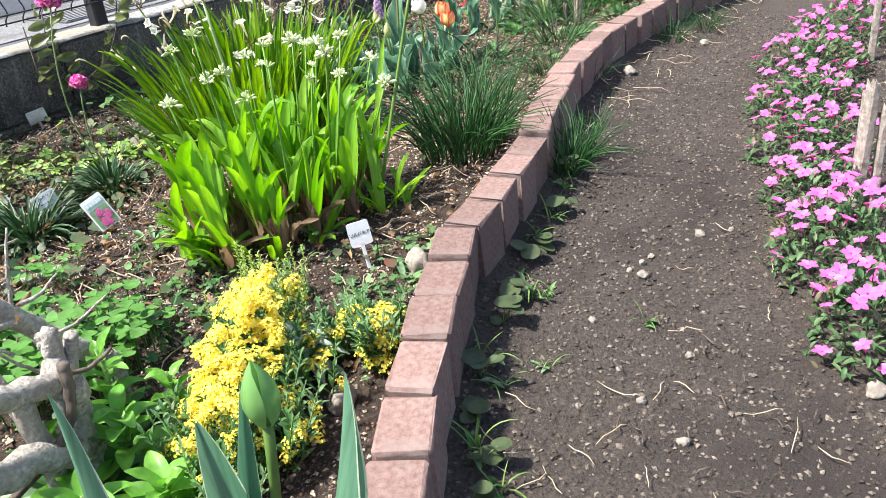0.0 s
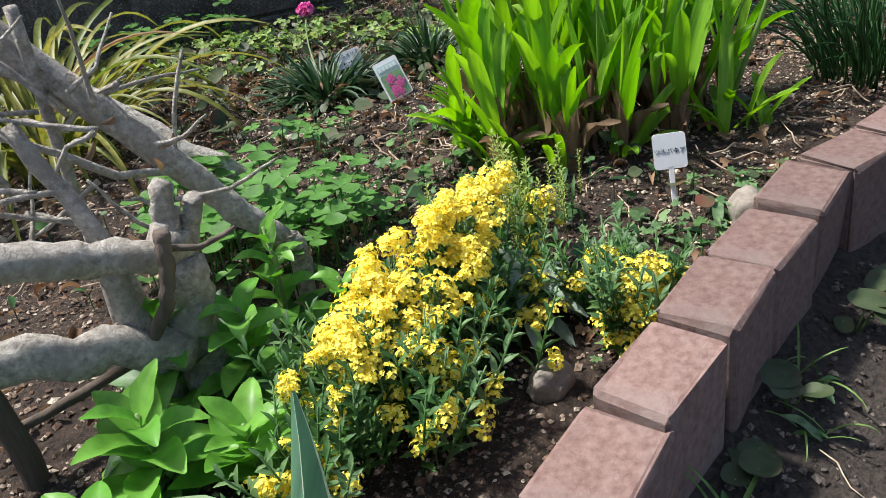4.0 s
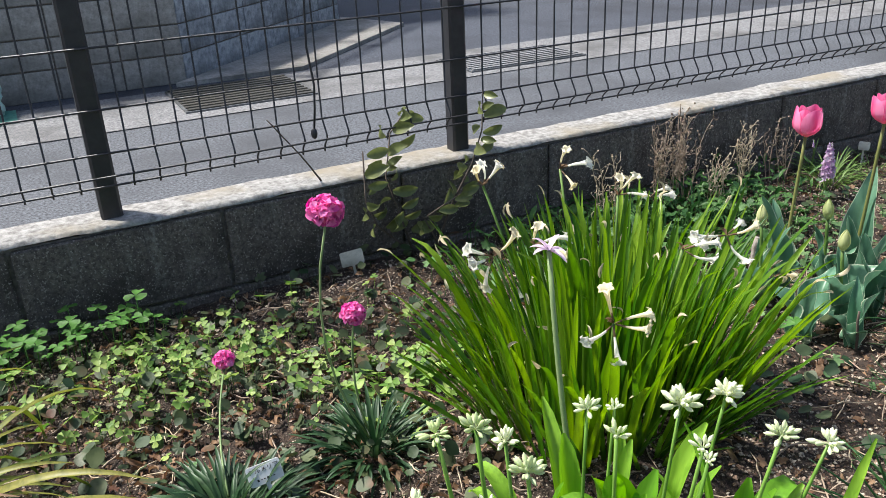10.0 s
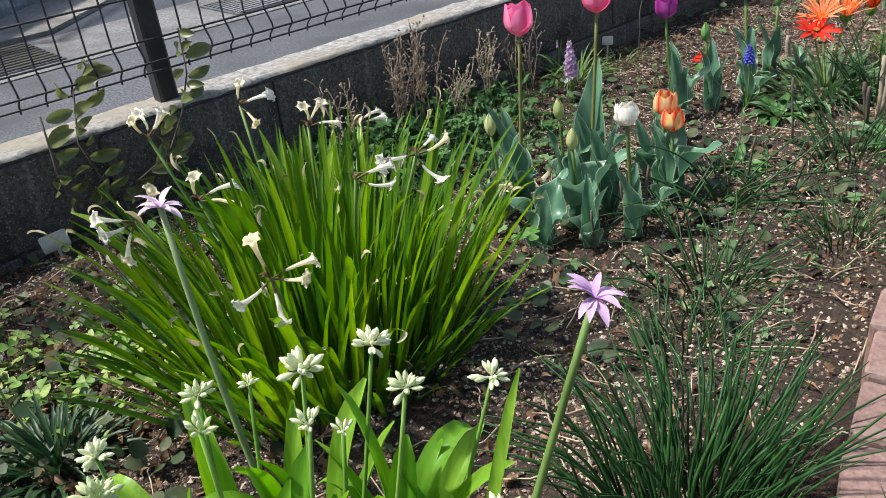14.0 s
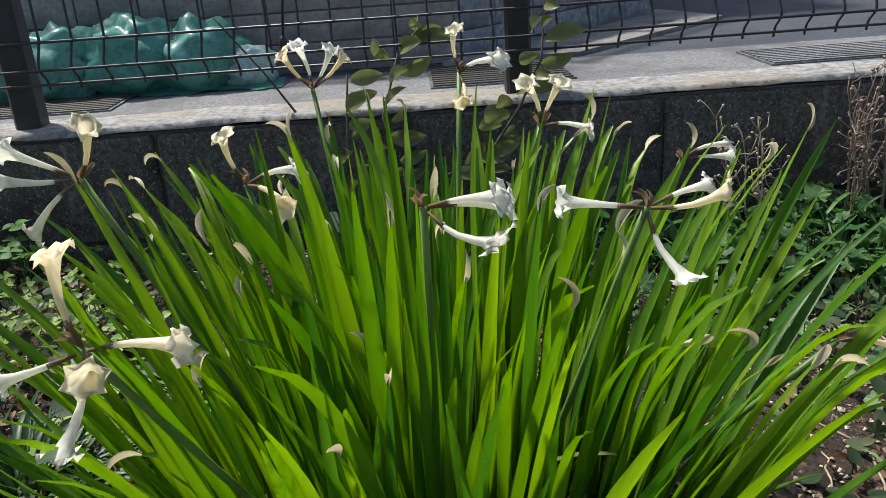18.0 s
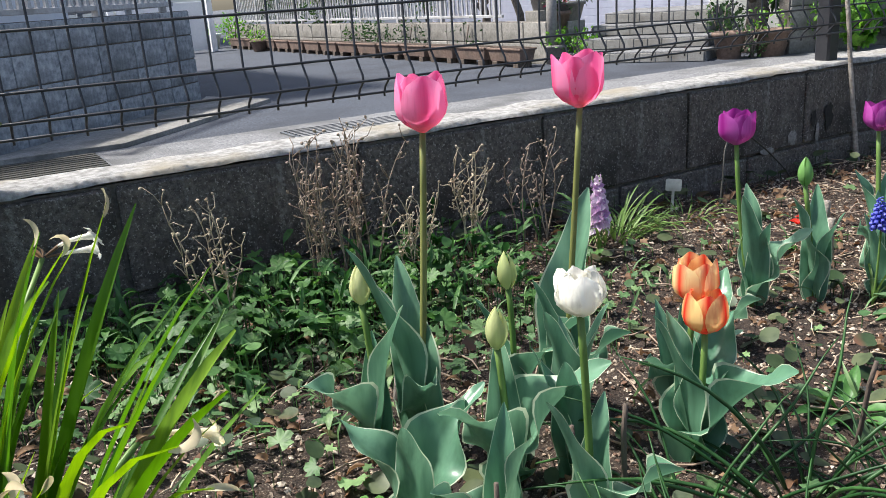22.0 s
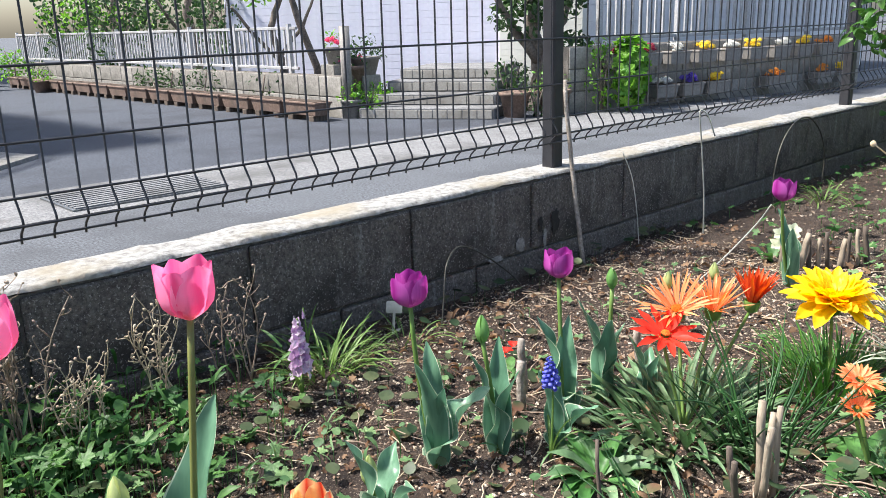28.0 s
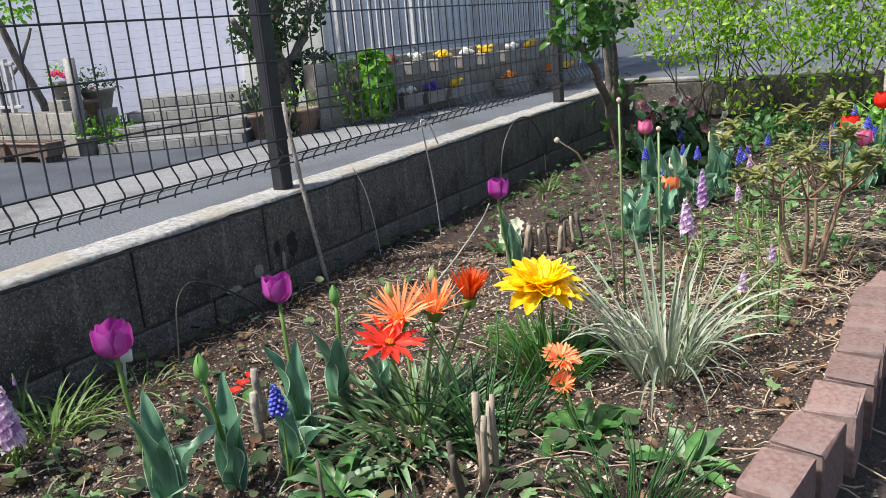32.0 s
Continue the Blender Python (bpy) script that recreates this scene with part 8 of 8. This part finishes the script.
building("house", (-4.0, 7.6), (2.2, 7.9), -0.2, 4.5, 4.0, "white", "white house behind a slatted railing", 0.2, ((1.5, 1.6, 1.2, 1.0), (4.4, 1.6, 1.2, 1.0)))
building("house", (-14.0, 8.0), (-4.6, 7.6), -0.2, 4.5, 4.0, "cream", "cream house farther down the road", 0.0, ((3.0, 1.6, 1.2, 1.0), (6.4, 1.6, 1.2, 1.0)))
gate = thing("white_gate", (4.7, 15.0, ROAD), "white steel gate at the end of the side street", "gate")
part("frame", box_bm(1.6, 0.05, 0.9, (0, 0, 0.5), 0.006), M["white"], gate)
part("post", box_bm(0.1, 0.1, 1.3, (0.9, 0, 0.65)), M["white"], gate)
part("post", box_bm(0.1, 0.1, 1.3, (-0.9, 0, 0.65)), M["white"], gate)

# planters along the side street, wall and fence behind
block_wall("garden_wall", (6.5, 17.0), (6.5, 5.75), ROAD, 0.12, "moldblock", "low stained block wall of a garden across the road")
railing("white_railing", (6.62, 16.5), (6.62, 6.7), 0.12, 0.5, 0.1, "white slatted railing above a low wall", 0.025)
M["soil_dark"] = rough_mat("potting_soil", (0.03, 0.02, 0.014), (0.08, 0.055, 0.04), None, 60, 5, 0.95, 0.6)


def planter(x, y, L, w, h, rot, label, material="terracotta", z=ROAD, lift=0.06, name="planter_box"):
    t = thing(name, (x, y, z), label, "planter", "planters")
    t.rotation_euler = (0, 0, rot)
    if lift:
        for sx in (-1, 1):
            part("foot_block", box_bm(0.09, w * 0.9, lift, (sx * L * 0.32, 0, lift / 2), 0.004), M["darkwood"], t)
    bm = box_bm(L, w, h, (0, 0, lift + h / 2), 0.006)
    for v in bm.verts:
        if v.co.z < lift + h * 0.3:
            v.co.x *= 0.9
            v.co.y *= 0.85
    part("body", bm, M[material], t)
    part("rim", box_bm(L * 1.04, w * 1.1, 0.022, (0, 0, lift + h), 0.005), M[material], t)
    part("soil", box_bm(L * 0.9, w * 0.86, 0.01, (0, 0, lift + h + 0.011)), M["soil_dark"], t)
    return t


for k in range(15):
    planter(6.22 - 0.004 * k, 6.0 + 0.66 * k, 0.6, 0.2, 0.13, math.pi / 2, "long brown planter box on blocks along the street")

M["steptile"] = rough_mat("step_tile", (0.30, 0.28, 0.25), (0.42, 0.40, 0.36), (0.24, 0.22, 0.19), 60, 4, 0.8, 0.3)
steps = thing("entrance_steps", (6.95, 4.95, ROAD), "pale tiled entrance steps with a curved edge", "steps", kind="structure")
steps.rotation_euler = (0, 0, math.atan2(-0.86, 0.52))
for k in range(4):
    part("step", box_bm(1.45 - 0.1 * k, 2.2 - 0.32 * k, 0.115, (0, 1.1 + 0.16 * k, 0.0575 + 0.115 * k), 0.008), M["concrete"], steps)
    n = 9
    for j in range(n):
        part("tile", box_bm((1.4 - 0.1 * k) / n - 0.01, 0.012, 0.085, (-(1.4 - 0.1 * k) / 2 + (1.4 - 0.1 * k) * (j + 0.5) / n, 0.32 * k - 0.002, 0.055 + 0.115 * k), 0.002), M["steptile"], steps)


def pot(x, y, z, r, h, material, label, plant=None, name="flower_pot", n=0, flower=None, group="flower pots"):
    t = thing(name, (x, y, z), label, "flower pot", group)
    v, f = lathe_data([(r * 0.65, 0), (r * 0.68, 0.005), (r * 0.95, h * 0.85), (r * 1.06, h * 0.86), (r * 1.06, h), (r * 0.92, h), (r * 0.9, h * 0.93), (0.001, h * 0.93)], 18)
    f = f + [tuple(range(18))[::-1]]
    place("pot", mesh("pot", v, f, M[material]), t)
    if plant:
        tagged(place("foliage", leaf_heap(n, mound(0, 0, h, r * 1.35, r * 1.35, r * 1.5, -0.1), oval, plant, (0.6, 1.2)), t), kind="stuff")
    if flower:
        fl = YC[1].copy()
        fl.materials[0] = M[flower]
        for k in range(10):
            a = R.uniform(0, 6.28)
            place("flower", fl, t, Matrix.Translation((r * 0.8 * math.cos(a), r * 0.7 * math.sin(a), h + R.uniform(0.02, 0.09))) @ Matrix.Scale(R.uniform(2.6, 4.0), 4))
    return t


for c, nm in (("pansy_red", (0.35, 0.02, 0.06)), ("pansy_yellow", (0.8, 0.6, 0.05)), ("pansy_white", (0.75, 0.74, 0.7)), ("pansy_violet", (0.16, 0.10, 0.5)), ("pansy_orange", (0.75, 0.32, 0.06)), ("geranium", (0.75, 0.08, 0.2))):
    M[c] = leaf_mat(c, nm, [min(1, v * 1.25 + 0.02) for v in nm], 0.3, 0.6, island=True)
pot(7.62, 4.32, ROAD, 0.16, 0.26, "terracotta", "terracotta pot with twigs by the steps", "shrub_dark", n=40)
pot(7.98, 4.12, ROAD, 0.18, 0.26, "terracotta", "broad terracotta pot by the wall", "shrub", n=60)
pot(6.62, 5.72, ROAD, 0.13, 0.2, "plasticpot", "small pot with green leaves by the steps", "shrub", n=110)
pot(6.86, 6.05, ROAD + 0.25, 0.18, 0.28, "terracotta", "large terracotta pot with a leafy plant", "shrub_dark", n=120, flower="geranium")
pot(7.02, 6.0, ROAD + 0.42, 0.17, 0.2, "plasticpot", "bowl-shaped pot with dark leaves", "shrub_dark", n=120)
pot(6.70, 6.10, ROAD + 0.55, 0.12, 0.18, "plasticpot", "pot of bright pink geraniums", "shrub", n=60, flower="geranium")
for x, y, z, h in ((6.86, 6.05, ROAD, 0.25), (7.02, 6.0, ROAD, 0.42), (6.70, 6.10, ROAD, 0.55)):
    t = thing("plant_stand", (x, y, z), "grey block stand under a flower pot", "plant stand", "plant stands")
    part("block", box_bm(0.24, 0.24, h, (0, 0, h / 2), 0.005), M["moldblock"], t)
post = thing("dark_post", (6.55, 5.72, ROAD), "dark round gate post by the steps", "post")
place("shaft", tube("shaft", [(0, 0, 0), (0, 0, 0.95)], 0.055, M["plasticpot"], 12), post)
pot(5.9, 16.2, ROAD, 0.2, 0.3, "white", "white pot with green leaves at the street's end", "shrub", n=100)
pot(6.0, 13.5, ROAD, 0.16, 0.2, "terracotta", "terracotta pot with leaves in the side street", "shrub", n=100)

# retaining wall with hanging flower pots
block_wall("pot_wall", (8.15, 4.05), (12.9, 2.95), ROAD, 0.36, "moldblock", "low grey block wall hung with flower pots")
railing("white_railing", (9.0, 4.35), (14.0, 3.2), 0.36, 1.0, 0.12, "white louvred railing on a low wall", 0.03)
wd = Vector((12.9 - 8.15, 2.95 - 4.05, 0)).normalized()
wn2 = Vector((wd.y, -wd.x, 0))
kinds = ["pansy_red", "pansy_red", "pansy_white", "pansy_yellow", "pansy_white", "pansy_yellow", "pansy_white", "pansy_yellow", "pansy_orange"]
for k in range(9):
    p = Vector((8.15, 4.05, 0)) + wd * (0.55 + 0.42 * k) + wn2 * 0.13
    planter(p.x, p.y, 0.3, 0.15, 0.13, math.atan2(wd.y, wd.x), "hanging planter of pansies on the wall", "plasticpot", 0.13, 0.0, "hanging_planter")
    fl = YC[1].copy()
    fl.materials[0] = M[kinds[k]]
    t = thing("pansies", (p.x, p.y, 0.27), "cushion of pansies in a hanging planter", "pansies", "pansies")
    for j in range(12):
        place("flower", fl, t, Matrix.Translation((R.uniform(-0.13, 0.13), R.uniform(-0.05, 0.05), R.uniform(0.0, 0.07))) @ Matrix.Scale(R.uniform(2.6, 4.0), 4))
for k, c in ((1.2, "pansy_white"), (1.6, "pansy_violet"), (2.0, "pansy_yellow"), (3.0, "pansy_orange"), (3.9, "pansy_orange"), (4.3, "pansy_yellow")):
    p = Vector((8.15, 4.05, 0)) + wd * k + wn2 * 0.14
    planter(p.x, p.y, 0.32, 0.16, 0.13, math.atan2(wd.y, wd.x), "hanging planter of pansies low on the wall", "plasticpot", -0.22, 0.0, "hanging_planter")
    fl = YC[1].copy()
    fl.materials[0] = M[c]
    t = thing("pansies", (p.x, p.y, -0.08), "cushion of pansies in a hanging planter", "pansies", "pansies")
    for j in range(12):
        place("flower", fl, t, Matrix.Translation((R.uniform(-0.14, 0.14), R.uniform(-0.05, 0.05), R.uniform(0.0, 0.07))) @ Matrix.Scale(R.uniform(2.6, 4.0), 4))

# street trees and hedges
def street_tree(x, y, z, h, label, crowns, material="shrub_dark", r=0.09):
    t = thing("street_tree", (x, y, z), label, "tree", "street trees")
    limb(t, [(0, 0, -0.03), (0.05, 0, h * 0.4), (-0.05, 0.05, h * 0.8), (0.1, 0, h * 1.2)], r, r * 0.5, "trunk", "bark", 10)
    limb(t, [(0, 0, h * 0.45), (-0.3, 0.1, h * 0.75), (-0.55, 0.1, h)], r * 0.5, r * 0.25, "bough", "bark", 8)
    limb(t, [(0, 0, h * 0.5), (0.3, -0.1, h * 0.8), (0.5, -0.1, h * 1.1)], r * 0.5, r * 0.25, "bough", "bark", 8)
    for cx, cy, cz, rr, n in crowns:
        tagged(place("crown", leaf_heap(n, mound(cx, cy, cz, rr, rr, rr * 0.8, -1), oval, material, (1.0, 2.1), "crown"), t), kind="stuff")
    return t


street_tree(8.25, 4.55, ROAD, 1.2, "old tree trunk with dark ferny foliage beside the steps", ((0.15, 0.0, 1.3, 0.5, 700), (0.35, -0.15, 0.6, 0.3, 300), (-0.1, 0, 1.7, 0.55, 600), (-0.2, 0.1, 1.0, 0.3, 260)), "shrub_dark", 0.12)
street_tree(6.95, 7.6, ROAD, 1.2, "slanting garden tree in front of a lilac house", ((-0.1, 0.1, 1.5, 0.35, 200), (0.3, 0, 1.6, 0.3, 160)), "shrub", 0.06)
street_tree(7.3, 10.5, ROAD, 1.5, "leafy garden tree behind a white railing", ((0, 0, 1.5, 0.8, 520), (0.2, -0.8, 1.1, 0.6, 300), (0, 1.0, 1.3, 0.7, 380)), "shrub_dark", 0.08)
street_tree(7.2, 13.0, ROAD, 1.6, "leafy garden tree behind a white railing", ((0, 0, 1.5, 0.9, 520), (-0.2, 1.2, 1.2, 0.7, 360)), "shrub", 0.08)
for x, y, n in ((6.45, 8.6, 130), (6.42, 9.5, 160), (6.45, 7.2, 40), (6.4, 14.8, 160)):
    t = thing("wall_plant", (x, y, ROAD), "leafy plant hanging over a low block wall", "shrub", "wall plants")
    place("stem", tube("stem", [(0.0, 0, 0), (-0.02, 0.02, 0.2), (0.02, 0, 0.42)], 0.01, M["bark"], 5), t)
    tagged(place("foliage", leaf_heap(n, mound(-0.03, 0, 0.32, 0.16, 0.4, 0.2, -1), oval, "shrub_dark", (0.6, 1.2)), t), kind="stuff")
fat = thing("aralia", (8.62, 3.62, ROAD), "light green lobed-leaf shrub growing by the wall", "shrub")
place("stem", tube("stem", [(0, 0, -0.02), (0.02, 0, 0.3), (0, 0.02, 0.75)], 0.012, M["bark"], 6), fat)
tagged(place("foliage", leaf_heap(150, mound(0, 0, 0.42, 0.2, 0.2, 0.4, -1), lobed_data(0.09), "shrub", (0.7, 1.4)), fat), kind="stuff")

# leafy corners by the steps and along the low wall
for x, y, z, rx, ry, h, n, c, big in ((7.0, 5.75, ROAD, 0.2, 0.2, 0.35, 160, "shrub", 0.8), (6.72, 5.55, ROAD, 0.14, 0.14, 0.3, 120, "shrub", 0.7), (8.0, 4.75, ROAD, 0.28, 0.28, 0.55, 260, "shrub_dark", 0.9),
                                      (7.75, 4.15, ROAD, 0.16, 0.16, 0.32, 140, "shrub_dark", 0.7), (8.45, 3.85, ROAD, 0.2, 0.18, 0.75, 240, "shrub", 0.9), (6.5, 10.1, ROAD, 0.2, 0.7, 0.45, 340, "shrub_dark", 1.0),
                                      (6.9, 12.2, ROAD, 0.5, 0.8, 1.9, 700, "shrub_dark", 1.7), (6.95, 14.5, ROAD, 0.5, 0.9, 2.3, 800, "shrub_dark", 1.8), (7.1, 9.3, 0.1, 0.3, 0.5, 1.2, 300, "shrub_dark", 1.3), (6.2, 15.6, ROAD, 0.25, 0.3, 0.7, 220, "shrub", 1.2)):
    t = thing("street_shrub", (x, y, z), "leafy shrub growing beside the steps and low wall", "shrub", "street shrubs")
    for k in range(4):
        a = 1.57 * k + 0.4
        place("stem", tube("stem", [(0, 0, -0.02), (rx * 0.2 * math.cos(a), ry * 0.2 * math.sin(a), h * 0.5), (rx * 0.5 * math.cos(a), ry * 0.5 * math.sin(a), h * 0.95)], [0.012, 0.009, 0.005], M["bark"], 5), t)
    tagged(place("foliage", leaf_heap(n, mound(0, 0, h * 0.55, rx, ry, h * 0.5, -1), oval, c, (0.7 * big, 1.5 * big)), t), kind="stuff")
place("trunk", tube("trunk", [(0, 0, 0), (-0.05, 0, 0.5), (-0.22, 0.05, 1.0), (-0.4, 0.05, 1.6)], [0.05, 0.045, 0.04, 0.03], M["bark"], 9), thing("leaning_tree", (6.95, 6.75, ROAD), "dark bare leaning tree trunk before a lilac house", "tree"))

# rubbish bags under a green net
M["bag"] = leaf_mat("green_net_bag", (0.06, 0.27, 0.21), (0.20, 0.46, 0.39), 0.3, 0.35, scale=30)
M["bag_pale"] = leaf_mat("pale_bag", (0.40, 0.58, 0.55), (0.62, 0.74, 0.72), 0.3, 0.35, scale=30)
for k, (x, y, s, c) in enumerate(((-0.50, 3.98, 0.24, "bag"), (-0.92, 4.0, 0.27, "bag"), (-1.35, 4.0, 0.25, "bag"), (-0.2, 3.95, 0.14, "bag_pale"), (-1.75, 3.98, 0.24, "bag"))):
    bm = bmesh.new()
    bmesh.ops.create_icosphere(bm, subdivisions=4, radius=1)
    for v in bm.verts:
        q = v.co * 2.2 + Vector((k * 7.0, 0, 0))
        v.co *= 1 + 0.28 * noise.noise(q) + 0.12 * noise.noise(q * 3)
        v.co.z = max(v.co.z, -0.75)
    bmesh.ops.scale(bm, vec=(s * 1.15, s, s), verts=bm.verts)
    ob = part("rubbish_bag", bm, M[c], None, "", True)
    ob.location = (x, y, ROAD + s * 0.76)
    tagged(ob, "bulging rubbish bag under a green net at the roadside" if c == "bag" else "pale rubbish bag at the roadside", "rubbish bag", "rubbish bags")
net = sheet("net_hem", -2.0, 0.0, 3.68, 3.95, 0.03, lambda x, y: y > 3.72 + 0.06 * noise.noise((x * 4, 0, 0)), lambda x, y: ROAD + 0.015 + 0.015 * noise.noise((x * 9, y * 9, 0)) + max(0, y - 3.8) * 0.15, M["bag"], "green net spread on the road before rubbish bags")
net["kind"], net["category"] = "", "net"
del net["kind"]
